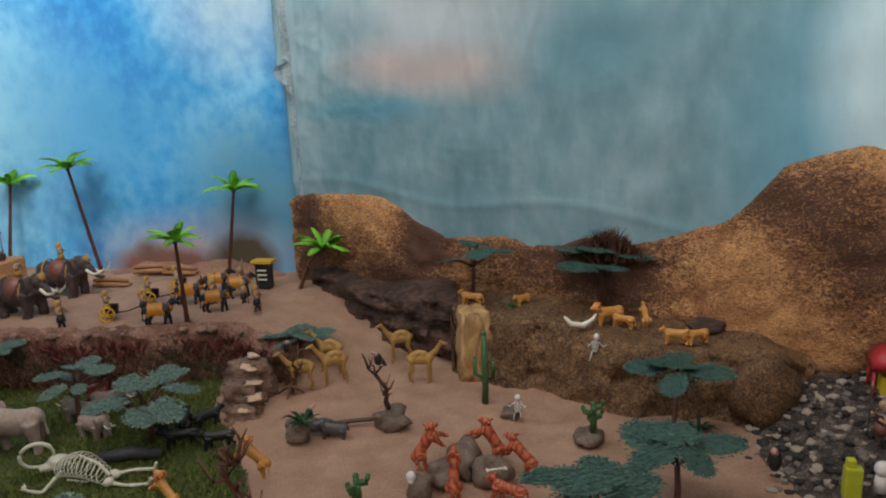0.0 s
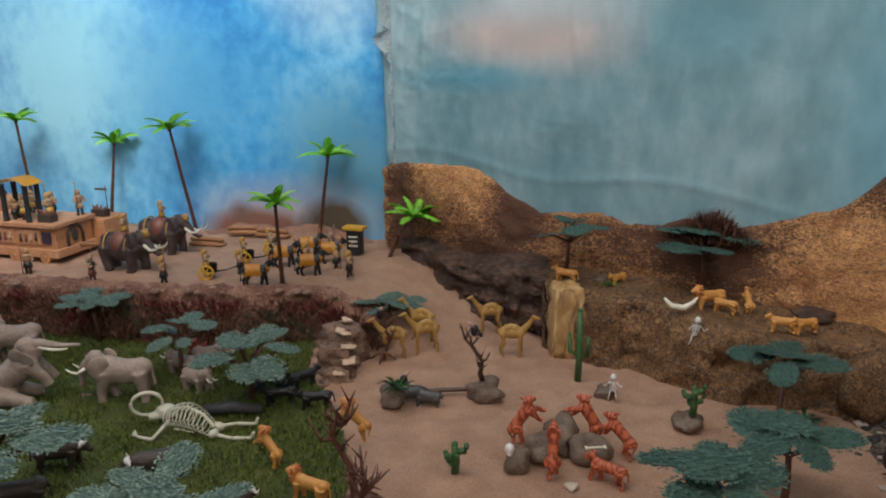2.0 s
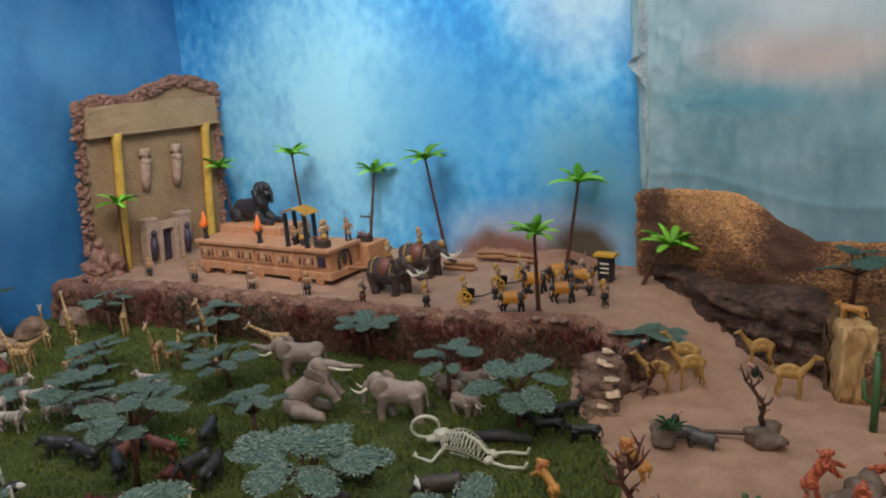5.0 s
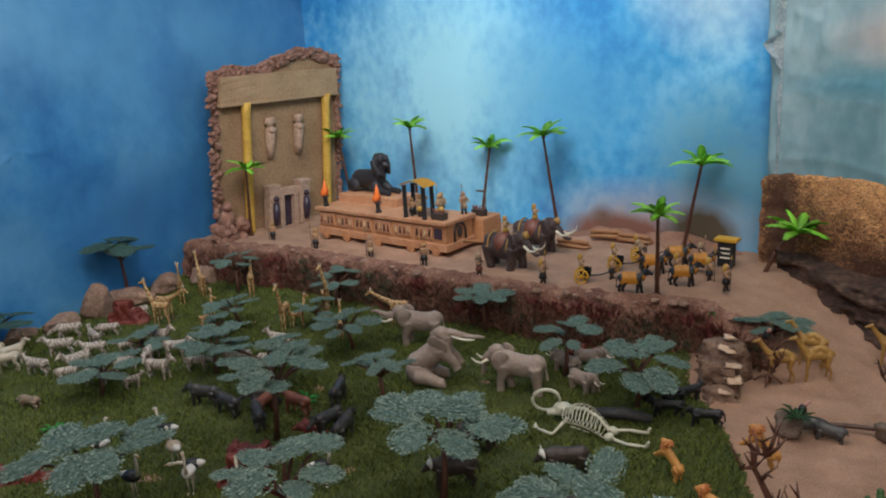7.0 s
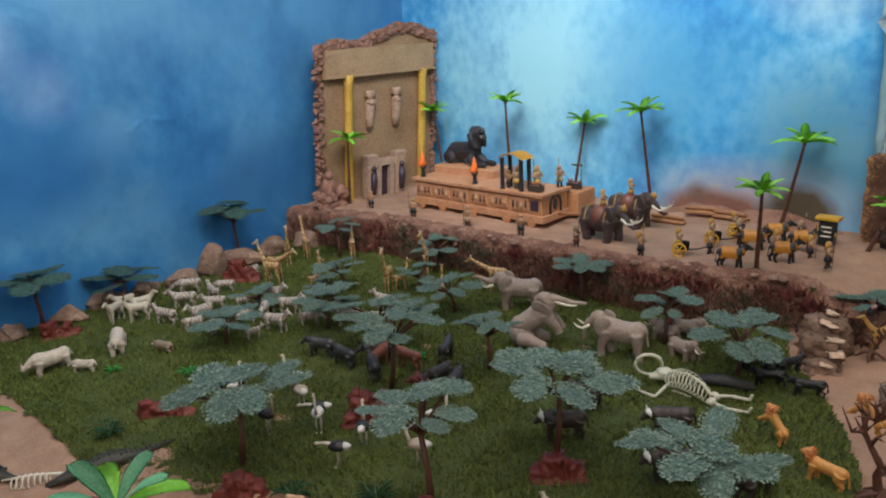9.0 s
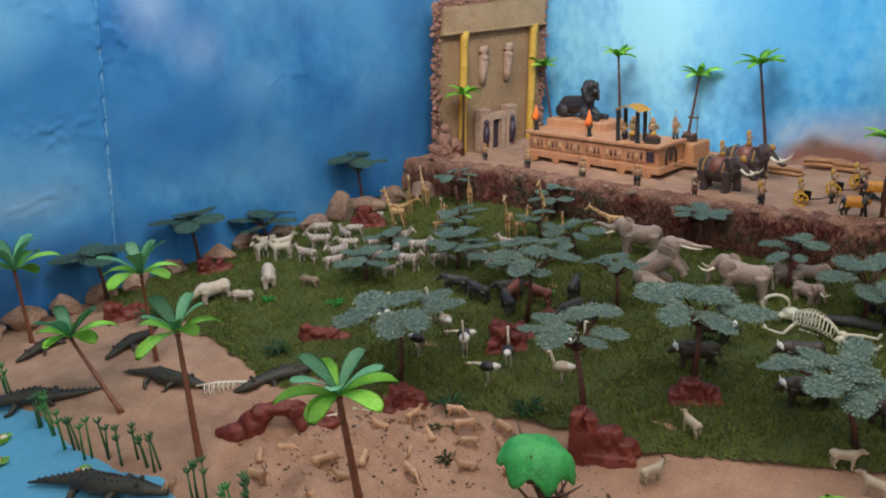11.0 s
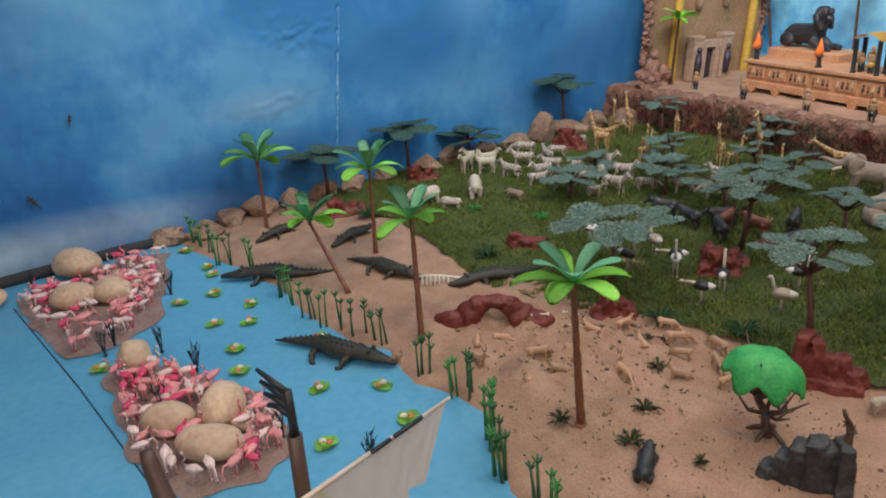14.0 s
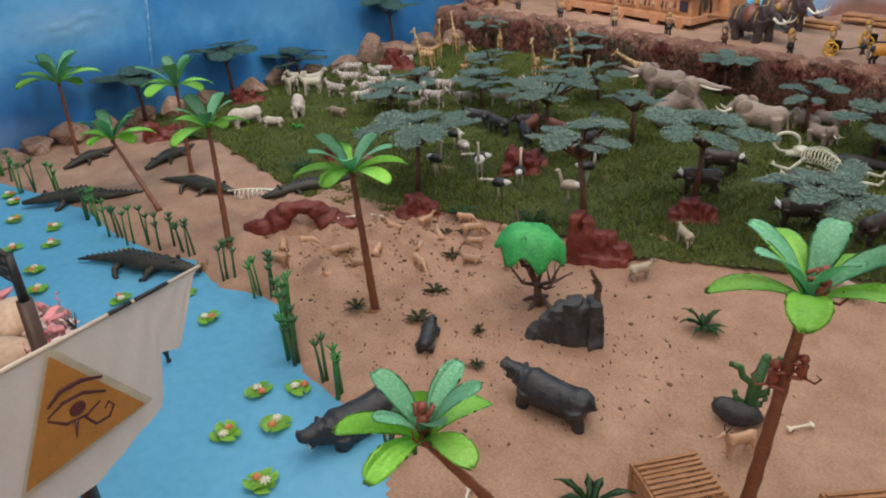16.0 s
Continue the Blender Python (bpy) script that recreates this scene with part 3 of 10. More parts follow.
def wall_slab(name, x0, x1, y0, y1, z0, z1, label):
    bm = bmesh.new()
    box(bm, ((x0 + x1) / 2, (y0 + y1) / 2, (z0 + z1) / 2), (x1 - x0, y1 - y0, z1 - z0))
    return tagged(part(name, bm, WALL_PLAIN, None, smooth=False), label, "wall" if "wall" in name else name.split("_")[0], kind="structure")


wall_slab("wall_north", -3.0, 3.2, 3.0, 3.1, -0.9, 1.9, "plain light plaster wall behind the backdrop")
wall_slab("wall_west", -3.1, -3.0, -3.0, 3.1, -0.9, 1.9, "plain light plaster wall behind the backdrop")
wall_slab("wall_east", 3.2, 3.3, -3.0, 3.1, -0.9, 1.9, "plain light plaster room wall")
wall_slab("wall_south", -3.1, 3.3, -3.1, -3.0, -0.9, 1.9, "plain light plaster room wall")
wall_slab("ceiling", -3.1, 3.3, -3.1, 3.1, 1.9, 2.0, "plain light ceiling over the display")
wall_slab("floor", -3.1, 3.3, -3.1, 3.1, -1.0, -0.9, "plain room floor under the display table")

# ---- relief of the landscape: bank, hills, cliffs, boulders ----
def relief_grid(name, pts, material, parent=None, label=""):
    """A skin over a grid of points [row][column]."""
    rows, cols = len(pts), len(pts[0])
    me = bpy.data.meshes.new(name)
    quads = [(r * cols + c, r * cols + c + 1, (r + 1) * cols + c + 1, (r + 1) * cols + c) for r in range(rows - 1) for c in range(cols - 1)]
    me.from_pydata([tuple(p) for row in pts for p in row], [], quads)
    me.materials.append(material)
    me.polygons.foreach_set("use_smooth", [True] * len(me.polygons))
    ob = new(name, me)
    if parent:
        ob.parent = parent
    if label:
        ob["label"] = label
    return ob


def build_bank():
    """The rough earth face under the ledge."""
    rows = []
    for j in range(15):
        v = j / 14
        row = []
        for i in range(240):
            x = -2.56 + i * (2.56 - 0.43) / 239
            ye = float(np.interp(x, EDGE_X, EDGE_Y))
            top = max(0.008, gz(x, ye + 0.05) + 0.008)
            n = noise.noise(Vector((x * 16, v * 3, 2.0))) * 0.018 + noise.noise(Vector((x * 45, v * 9, 7.0))) * 0.012
            y = ye - 0.045 * (1 - v) + 0.012 + n
            z = top * v + (0.01 * noise.noise(Vector((x * 30, 5, 1))) if v > 0.9 else 0)
            if j == 14:
                y += 0.03
            row.append((x, y, z - 0.004 + (0.004 if j else -0.01)))
        rows.append(row)
    return tagged(relief_grid("bank", rows, BANK), "rough brown earth bank below the raised sand ledge", "bank", kind="structure")


build_bank()

HILL_X = [-0.52, -0.49, -0.37, -0.21, -0.13, -0.04, 0.12, 0.19, 0.27, 0.31, 0.375, 0.426, 0.62, 0.67, 0.72, 0.79, 0.85, 0.95, 1.1, 1.4, 2.0]
HILL_Z = [0.37, 0.395, 0.407, 0.405, 0.345, 0.296, 0.316, 0.291, 0.305, 0.325, 0.325, 0.315, 0.39, 0.452, 0.523, 0.55, 0.569, 0.55, 0.50, 0.45, 0.40]


def build_hills():
    """Crumpled rock-paper mountains in front of the right-hand sky."""
    rows = []
    cols = 190
    for j in range(46):
        v = j / 45
        row = []
        for i in range(cols):
            x = -0.505 + i * 2.2 / (cols - 1)
            top = float(np.interp(x, HILL_X, HILL_Z)) + 0.006 * noise.noise(Vector((x * 22, 3, 0))) + 0.005 * noise.noise(Vector((x * 70, 9, 0)))
            yw = 2.43 - 0.5 * (x + 0.5)
            z = -0.01 + (top + 0.01) * v
            swell = 0.055 * float(np.interp(x, [-0.5, 0.5, 0.75, 1.2], [0.5, 0.7, 1.5, 1.6])) * math.sin(math.pi * min(1, 0.12 + v * 0.88))
            n = 0.022 * noise.noise(Vector((x * 7, z * 7, 1.5))) + 0.011 * noise.noise(Vector((x * 26, z * 26, 4))) + 0.006 * noise.noise(Vector((x * 70, z * 70, 6)))
            d = 0.012 + max(0.0, swell + n)
            d += 0.13 * (z + 0.03) / 1.78 + 0.008
            if j == 45:
                d -= 0.012
            row.append((x - 0.447 * d, yw - 0.894 * d, z))
        rows.append(row)
    tagged(relief_grid("rock_hills", rows, ROCK_PAPER), "crumpled brown and ochre rock-paper hills along the backdrop", "hills", kind="structure")


build_hills()


def build_plateau():
    """The low cliff with a grassy top on which the lions lie."""
    px_ = [-0.035, 0.03, 0.16, 0.31, 0.53, 0.64, 0.72]
    py_ = [1.93, 1.845, 1.80, 1.665, 1.62, 1.58, 1.64]
    cols = 110
    rows = []
    for j in range(34):
        row = []
        for i in range(cols):
            u = i / (cols - 1)
            x = -0.035 + u * 0.78
            y0 = float(np.interp(x, px_, py_))
            yb = 2.43 - 0.5 * (x + 0.5) - 0.01
            top = 0.152 + 0.01 * math.sin(u * 7) - 0.05 * smoothstep(0.85, 1.0, u)
            if j <= 16:
                v = j / 16
                n = 0.03 * noise.noise(Vector((x * 13, v * 2.2, 3))) + 0.014 * noise.noise(Vector((x * 42, v * 7, 5)))
                y = y0 + 0.035 * v + n
                z = -0.006 + top * v
            else:
                v = (j - 16) / 17
                y = y0 + 0.035 + 0.03 * noise.noise(Vector((x * 13, 2.2, 3))) * (1 - v) + (yb - y0 - 0.035) * v
                z = top + 0.012 * noise.noise(Vector((x * 15, y * 15, 8))) * min(1, v * 4) + 0.01 * v
            if i == 0:
                z, x = (z if j == 0 else z), x
            row.append((x + 0.012 * noise.noise(Vector((y * 20, j * 0.3, 4))), y, z))
        rows.append(row)
    # close the left flank down to the sand
    flank = [[(p[0] - 0.004, p[1], p[2] * k) for p in (row[0] for row in rows)] for k in (0.0, 0.5, 1.0)]
    body = base("lion_cliff")
    relief_grid("cliff_skin", rows, ROCK_CLIFF, body)
    relief_grid("cliff_flank", flank, ROCK_CLIFF, body)
    return tagged(body, "low ochre and brown rock cliff with a grassy flat top", "cliff", kind="structure")


ROCK_CLIFF = rock_print("cliff_paper", (0.045, 0.024, 0.013), (0.14, 0.074, 0.031), (0.36, 0.19, 0.08), 105, 0.14)
ROCK_OCHRE = rock_print("ochre_paper", (0.14, 0.07, 0.03), (0.42, 0.24, 0.09), (0.64, 0.42, 0.19), 30, 0.02, (), (1, 1, 0.3))
build_plateau()


def build_dark_rock():
    """The long dark layered rock beside the ramp."""
    rows = []
    for j in range(22):
        v = j / 21
        row = []
        for i in range(130):
            u = i / 129
            x = -0.47 + u * 0.44
            yw = 2.36 - 0.5 * (x + 0.5) + 0.03
            front = 2.30 - 0.86 * (x + 0.47) if x < -0.17 else 2.042 - 0.35 * (x + 0.17)
            step = 0.012 * math.floor(v * 4) / 4
            n = 0.038 * noise.noise(Vector((x * 11, v * 7, 3))) + 0.022 * noise.noise(Vector((x * 30, v * 16, 5))) + 0.010 * noise.noise(Vector((x * 75, v * 30, 2))) + 0.030 * max(0, 0.22 - abs(noise.noise(Vector((x * 7, v * 9, 9)))))
            y = front + step + n if j < 17 else front + 0.02 + (yw - front) * (j - 16) / 5
            z = 0.01 + (0.15 + 0.012 * math.sin(u * 9)) * min(1, v / 0.78) + (0.02 * (j - 16) / 5 if j > 16 else 0)
            row.append((x, y, z))
        rows.append(row)
    return tagged(relief_grid("dark_rock", rows, ROCK_DARK), "dark brown layered rock ridge beside the sand ramp", "rock", kind="structure")


build_dark_rock()


def rock(name, x, y, r, mat, label, seed, rz=0.0, rough=0.18, z=None, group="", sub=3, facets=0):
    bm = bmesh.new()
    lump(bm, (0, 0, r[2] * 0.8), r, rough, seed, sub, flat_base=-0.004)
    rc = random.Random(int(seed * 10))
    for k in range(facets):
        # a broken plane: everything outside it is pressed back onto it
        d = Vector((rc.uniform(-1, 1), rc.uniform(-1, 1), rc.uniform(-0.2, 1))).normalized()
        lim = max(d.dot(v.co) for v in bm.verts) * rc.uniform(0.66, 0.86)
        for v in bm.verts:
            over = d.dot(v.co) - lim
            if over > 0:
                v.co -= d * over * 0.92
    ob = part(name, bm, mat, None)
    ob.matrix_world = pose(x, y, gz(x, y) if z is None else z, 0, 0, rz)
    return tagged(ob, label, "rock", group)


REDROCK = surf("red_plastic_rock", [(0.085, 0.014, 0.010), (0.16, 0.027, 0.018), (0.26, 0.06, 0.042)], 30, 200, 0.55, 0.5, dist=0.004)
GREYROCK = surf("grey_plastic_rock", [(0.08, 0.052, 0.036), (0.16, 0.112, 0.08), (0.25, 0.185, 0.14)], 30, 200, 0.6, 0.5, dist=0.004)
CHARCOAL = surf("charcoal_rock", [(0.015, 0.016, 0.017), (0.04, 0.04, 0.042), (0.085, 0.082, 0.08)], 30, 200, 0.6, 0.5, dist=0.004)

# stones along the wall and the two flamingo islets
for i, (x, y, rx, ry, rz, a) in enumerate([
        (-2.466, -0.17, 0.075, 0.055, 0.045, 35), (-2.256, -0.222, 0.062, 0.045, 0.038, 60), (-2.228, -0.14, 0.065, 0.045, 0.036, 30),
        (-1.835, -0.19, 0.042, 0.036, 0.044, 10), (-1.585, -0.205, 0.052, 0.036, 0.034, 55), (-1.552, -0.115, 0.058, 0.046, 0.042, 140),
        (-1.465, -0.172, 0.068, 0.038, 0.036, 40), (-2.33, -0.10, 0.03, 0.02, 0.02, 0), (-1.50, -0.10, 0.026, 0.02, 0.018, 30)]):
    rock("river_stone", x, y, (rx * 0.9, ry * 0.9, rz * 0.85), STONE, "smooth rounded beige river stone among the flamingos", 3.1 * i + 1, a, 0.1, 0.0, "islet stones")
for i, (x, y, rx, ry, rz, a) in enumerate([
        (-2.50, -0.43, 0.06, 0.05, 0.045, 20), (-2.42, -0.41, 0.07, 0.05, 0.025, 60), (-2.285, -0.425, 0.035, 0.03, 0.022, 0)]):
    rock("river_stone", x, y, (rx, ry, rz), STONE, "smooth beige stone at the water's edge", 2.3 * i + 7, a, 0.12, 0.0, "shore stones")
for i, (x, y, rx, ry, rz) in enumerate([
        (-2.50, 0.09, 0.05, 0.055, 0.04), (-2.46, 0.19, 0.04, 0.05, 0.036), (-2.52, 0.28, 0.045, 0.06, 0.035), (-2.52, 0.39, 0.05, 0.06, 0.045), (-2.51, 0.49, 0.045, 0.05, 0.045),
        (-2.52, 0.60, 0.04, 0.06, 0.04), (-2.52, 0.72, 0.05, 0.07, 0.04), (-2.53, 0.85, 0.04, 0.06, 0.035), (-2.51, 1.0, 0.04, 0.07, 0.04), (-2.52, 1.14, 0.05, 0.07, 0.045),
        (-2.51, 1.28, 0.04, 0.06, 0.04), (-2.46, 1.40, 0.06, 0.07, 0.055), (-2.45, 1.52, 0.055, 0.055, 0.085), (-2.45, 1.66, 0.06, 0.08, 0.05), (-2.44, 1.80, 0.05, 0.07, 0.05), (-2.38, 1.93, 0.06, 0.05, 0.05)]):
    rock("wall_stone", x - 0.008, y, (rx * 0.86, ry * 0.95, rz * 0.76), WALL_STONE, "rough pinkish beige stone lying along the painted wall", 1.7 * i + 11, i * 37, 0.34, 0.0, "stones along the wall", 4, 7)

# red moulded rocks on the lawn and the shore
def rough_block(bm, c, size, rz=0.0, taper=0.85, amp=0.004, seed=0.0, mat=0, cuts=4):
    """A weathered block: a tapered, subdivided box pushed by noise."""
    tmp = bmesh.new()
    bmesh.ops.create_cube(tmp, size=1)
    bmesh.ops.subdivide_edges(tmp, edges=tmp.edges[:], cuts=cuts, use_grid_fill=True)
    rot = Matrix.Rotation(radians(rz), 3, "Z")
    for v in tmp.verts:
        k = 1 - (1 - taper) * (v.co.z + 0.5)
        q = Vector((v.co.x * k, v.co.y * k, v.co.z + 0.5))
        q = q * (1 - 0.10 * max(0, v.co.length - 0.62))
        q = rot @ Vector((q.x * size[0], q.y * size[1], q.z * size[2])) + Vector(c)
        n = Vector((noise.noise(q * 55 + Vector((seed, 0, 0))), noise.noise(q * 55 + Vector((0, seed, 9))), noise.noise(q * 55 + Vector((4, 0, seed))) * 0.6))
        n2 = Vector((noise.noise(q * 140), noise.noise(q * 140 + Vector((3, 3, 3))), 0)) * 0.35
        v.co = q + (n + n2) * amp
    tmp.faces.ensure_lookup_table()
    for f in tmp.faces:
        f.material_index = mat
    me = bpy.data.meshes.new("block")
    tmp.to_mesh(me)
    tmp.free()
    bm.from_mesh(me)
    bpy.data.meshes.remove(me)


def red_rock(x, y, w, d, h, a, seed, z=0.0, spikes=5):
    """A ruin-like moulded rock with a stepped, broken top."""
    bm = bmesh.new()
    r = random.Random(seed)
    tall = [1.0, 0.92, 0.62, 0.70, 0.40] if seed % 2 else [0.55, 0.9, 1.0, 0.75, 0.5]
    for k in range(spikes):
        u = (k + 0.5) / spikes - 0.5
        rough_block(bm, (u * w, r.uniform(-0.08, 0.08) * d, -0.004), (w / spikes * 1.35, d * r.uniform(0.75, 1.0), h * tall[k] * r.uniform(0.85, 1.12)), r.uniform(-28, 28), 0.72, 0.0095, seed + k * 2.1, 0, 5)
    rough_block(bm, (0, 0, -0.004), (w * 1.12, d * 1.2, h * 0.22), 0, 0.9, 0.006, seed + 0.5, 0, 4)
    ob = part("red_rock", fuse(bm, 0.0026, 1, 0.0014, 120), REDROCK, None)
    ob.matrix_world = pose(x, y, z, 0, 0, a)
    return tagged(ob, "dark red moulded plastic rock standing on the ground", "rock", "red rocks")


for args in [(-0.917, 0.738, 0.108, 0.05, 0.098, 28, 1), (-0.86, 1.01, 0.10, 0.06, 0.055, 35, 2), (-1.33, 1.045, 0.10, 0.05, 0.06, 40, 3), (-1.303, 0.987, 0.09, 0.05, 0.07, 47, 4),
             (-1.726, 0.79, 0.12, 0.05, 0.045, 38, 5), (-1.335, 0.665, 0.085, 0.05, 0.06, 40, 6), (-2.33, 0.58, 0.11, 0.05, 0.06, 75, 7), (-2.31, 1.52, 0.13, 0.05, 0.085, 22, 8),
             (-2.42, 0.93, 0.10, 0.05, 0.06, 60, 9), (-1.30, 1.19, 0.08, 0.04, 0.03, 10, 10), (-0.86, 1.79, 0.10, 0.04, 0.05, 10, 11)]:
    red_rock(*args)


def red_arch():
    """A natural arch of red rock with a low tail on each side."""
    bm = bmesh.new()
    for c, r_, sd in (((-0.088, 0.0, 0.014), (0.042, 0.026, 0.024), 1), ((-0.052, 0.0, 0.024), (0.032, 0.026, 0.034), 2), ((-0.030, 0.0, 0.054), (0.026, 0.020, 0.018), 3), ((0.004, 0.0, 0.060), (0.032, 0.019, 0.016), 4), ((0.036, 0.0, 0.048), (0.024, 0.020, 0.022), 5), ((0.056, 0.0, 0.024), (0.030, 0.026, 0.030), 6), ((0.086, 0.0, 0.014), (0.038, 0.026, 0.022), 7)):
        lump(bm, c, r_, 0.16, sd * 3.7, 3)
    bm = fuse(bm, 0.0032, 2, 0.0022, 60)
    for v in bm.verts:
        v.co.z = max(v.co.z, -0.003)
    ob = part("rock_arch", bm, REDROCK, None)
    ob.matrix_world = pose(-1.477, 0.452, 0.0, 0, 0, 47)
    return tagged(ob, "dark red moulded rock arch on the sandy shore", "rock")


red_arch()

# grey rocks: dead-tree foot, tiger rocks, cactus rocks
for i, (x, y, rx, ry, rz, lab) in enumerate([
        (-0.175, 1.625, 0.036, 0.030, 0.026, "grey-brown plastic rock under a dead tree"), (-0.098, 1.352, 0.026, 0.022, 0.024, "grey plastic rock with tigers climbing on it"),
        (-0.02, 1.435, 0.040, 0.028, 0.034, "grey plastic rock with tigers climbing on it"), (0.035, 1.395, 0.036, 0.028, 0.028, "grey plastic rock with tigers climbing on it"), (-0.055, 1.40, 0.032, 0.028, 0.026, "grey plastic rock with tigers climbing on it"),
        (0.235, 1.535, 0.036, 0.026, 0.016, "grey plastic rock with a cactus"), (0.085, 1.66, 0.024, 0.018, 0.014, "small grey rock under a toy skeleton"), (-0.365, 1.575, 0.026, 0.022, 0.026, "grey rock under a leafy plant"),
        (0.107, 1.999, 0.025, 0.018, 0.014, "pale grey stone on the cliff top")]):
    rock("grey_rock", x, y, (rx, ry, rz), GREYROCK, lab, 2.9 * i + 31, i * 50, 0.38, 0.148 if y > 1.9 else None, "grey rocks")
rock("cliff_boulder", 0.615, 1.605, (0.075, 0.05, 0.085), ROCK_CLIFF, "big brown rock-paper boulder at the cliff end", 5.5, 20, 0.2, 0.0)
for px0, py0, sx, sy, sz, rz0, mt, lab in ((0.012, 1.905, 0.082, 0.09, 0.178, 8, ROCK_OCHRE, "upright ochre paper rock at the cliff corner"), (0.108, 1.872, 0.088, 0.09, 0.160, -14, ROCK_CLIFF, "upright speckled brown paper rock beside the ochre one")):
    bm = bmesh.new()
    rough_block(bm, (0, 0, -0.004), (sx, sy, sz), 0, 0.86, 0.012, px0 * 50, 0, 7)
    ob = part("cliff_pillar", bm, mt, None)
    ob.matrix_world = pose(px0, py0, 0, 0, 0, rz0)
    tagged(ob, lab, "rock", "cliff pillars")
rock("cave_rock", 0.54, 1.77, (0.045, 0.035, 0.016), ROCK_DARK, "dark rock mouth of a small cave on the cliff", 9.5, -20, 0.25, 0.15)


def charcoal_rock():
    """The dark upright rock that holds the green umbrella tree."""
    bm = bmesh.new()
    for k, (u, v, w, h) in enumerate([(-0.068, -0.006, 0.030, 0.024), (-0.045, 0.0, 0.030, 0.050), (-0.022, 0.004, 0.034, 0.070), (0.004, 0.0, 0.034, 0.088), (0.028, 0.006, 0.032, 0.082), (0.048, 0.0, 0.030, 0.094)]):
        rough_block(bm, (u, v, -0.003), (w, 0.050, h), k * 9 - 20, 0.84, 0.006, k * 3.3, 0, 6)
    ob = part("charcoal_rock", fuse(bm, 0.0022, 1, 0.0012, 120), CHARCOAL, None)
    ob.matrix_world = pose(-0.805, 0.484, 0.0, 0, 0, 21) @ Matrix.Diagonal((0.80, 0.85, 0.92, 1))
    tagged(ob, "charcoal moulded rock beside a gnarled tree", "rock")
    rock("charcoal_rock", -0.515, 0.468, (0.030, 0.019, 0.020), CHARCOAL, "small charcoal rock with a cactus growing on it", 4.4, 30, 0.3, 0.0)


charcoal_rock()


# ---- gravel mound at the far end of the table ----
GRAVEL = surf("gravel", [(0.012, 0.010, 0.009), (0.06, 0.045, 0.036), (0.26, 0.20, 0.16)], 40, 200, 0.9, 1.0, dist=0.01)


def gravel_mound():
    rows = []
    for j in range(40):
        row = []
        for i in range(50):
            x, y = 0.50 + i * 0.02, 1.02 + j * 0.02
            yb = 2.43 - 0.5 * (x + 0.5)
            d = min((x - 0.50) / 0.25, (y - 1.02) / 0.25, max(0, (yb - 0.02 - y)) / 0.1 + 0.5, 1)
            z = 0.10 * smoothstep(0, 1, d) * (0.6 + 0.4 * smoothstep(0.55, 0.9, x)) + 0.014 * noise.noise(Vector((x * 30, y * 30, 0))) - 0.012
            row.append((x, y, float(z)))
        rows.append(row)
    return tagged(relief_grid("gravel_mound", rows, GRAVEL), "mound of mixed dark gravel and pebbles", "gravel", kind="stuff")


gravel_mound()


def pebbles():
    """Loose dark and pale pebbles strewn over the mound."""
    r = random.Random(44)
    bm = bmesh.new()
    for i in range(620):
        x, y = 0.53 + r.random() ** 1.2 * 0.42, r.uniform(1.05, 1.66)
        yb = 2.43 - 0.5 * (x + 0.5)
        d = min((x - 0.50) / 0.25, (y - 1.02) / 0.25, max(0, (yb - 0.02 - y)) / 0.1 + 0.5, 1)
        z = 0.10 * float(smoothstep(0, 1, d)) * (0.6 + 0.4 * float(smoothstep(0.55, 0.9, x))) + 0.014 * noise.noise(Vector((x * 30, y * 30, 0))) - 0.012
        s = r.uniform(0.004, 0.012)
        lump(bm, (x, y, z + s * 0.25), (s * r.uniform(0.8, 1.3), s, s * 0.6), 0.3, i * 0.7, 1, r.choice([0, 0, 1, 2, 2]))
    tagged(part("pebbles", bm, [surf("pebble_dark", [(0.012, 0.011, 0.011), (0.035, 0.03, 0.028)], 50, 200, 0.7, 0.4), surf("pebble_grey", [(0.12, 0.10, 0.085), (0.22, 0.18, 0.15)], 50, 200, 0.8, 0.4), surf("pebble_pale", [(0.30, 0.24, 0.19), (0.42, 0.35, 0.29)], 50, 200, 0.8, 0.4)], None, smooth=False), "loose dark and pale pebbles on the gravel mound", "pebbles", kind="stuff")


pebbles()


# ---- turf blades and sand litter ----
def blade_field(name, poly, count, seed, h, w, zbase, material, label, category):
    r = np.random.RandomState(seed)
    xs, ys = [p[0] for p in poly], [p[1] for p in poly]
    x, y = r.uniform(min(xs), max(xs), count * 2), r.uniform(min(ys), max(ys), count * 2)
    k = poly_dist(x, y, poly) > 0.004
    x, y = x[k][:count], y[k][:count]
    n = len(x)
    a, lean = r.uniform(0, 2 * np.pi, n), r.uniform(0.2, 0.9, n)
    hh, b = h * r.uniform(0.5, 1.2, n), r.uniform(0, 2 * np.pi, n)
    z0 = np.full(n, zbase)
    p0 = np.stack([x - w * np.cos(a), y - w * np.sin(a), z0], -1)
    p1 = np.stack([x + w * np.cos(a), y + w * np.sin(a), z0], -1)
    p2 = np.stack([x + hh * lean * np.cos(b), y + hh * lean * np.sin(b), z0 + hh], -1)
    v = np.stack([p0, p1, p2], 1).reshape(-1, 3)
    me = bpy.data.meshes.new(name)
    me.from_pydata(v.tolist(), [], np.arange(3 * n).reshape(-1, 3).tolist())
    me.materials.append(material)
    return tagged(new(name, me), label, category, kind="stuff")


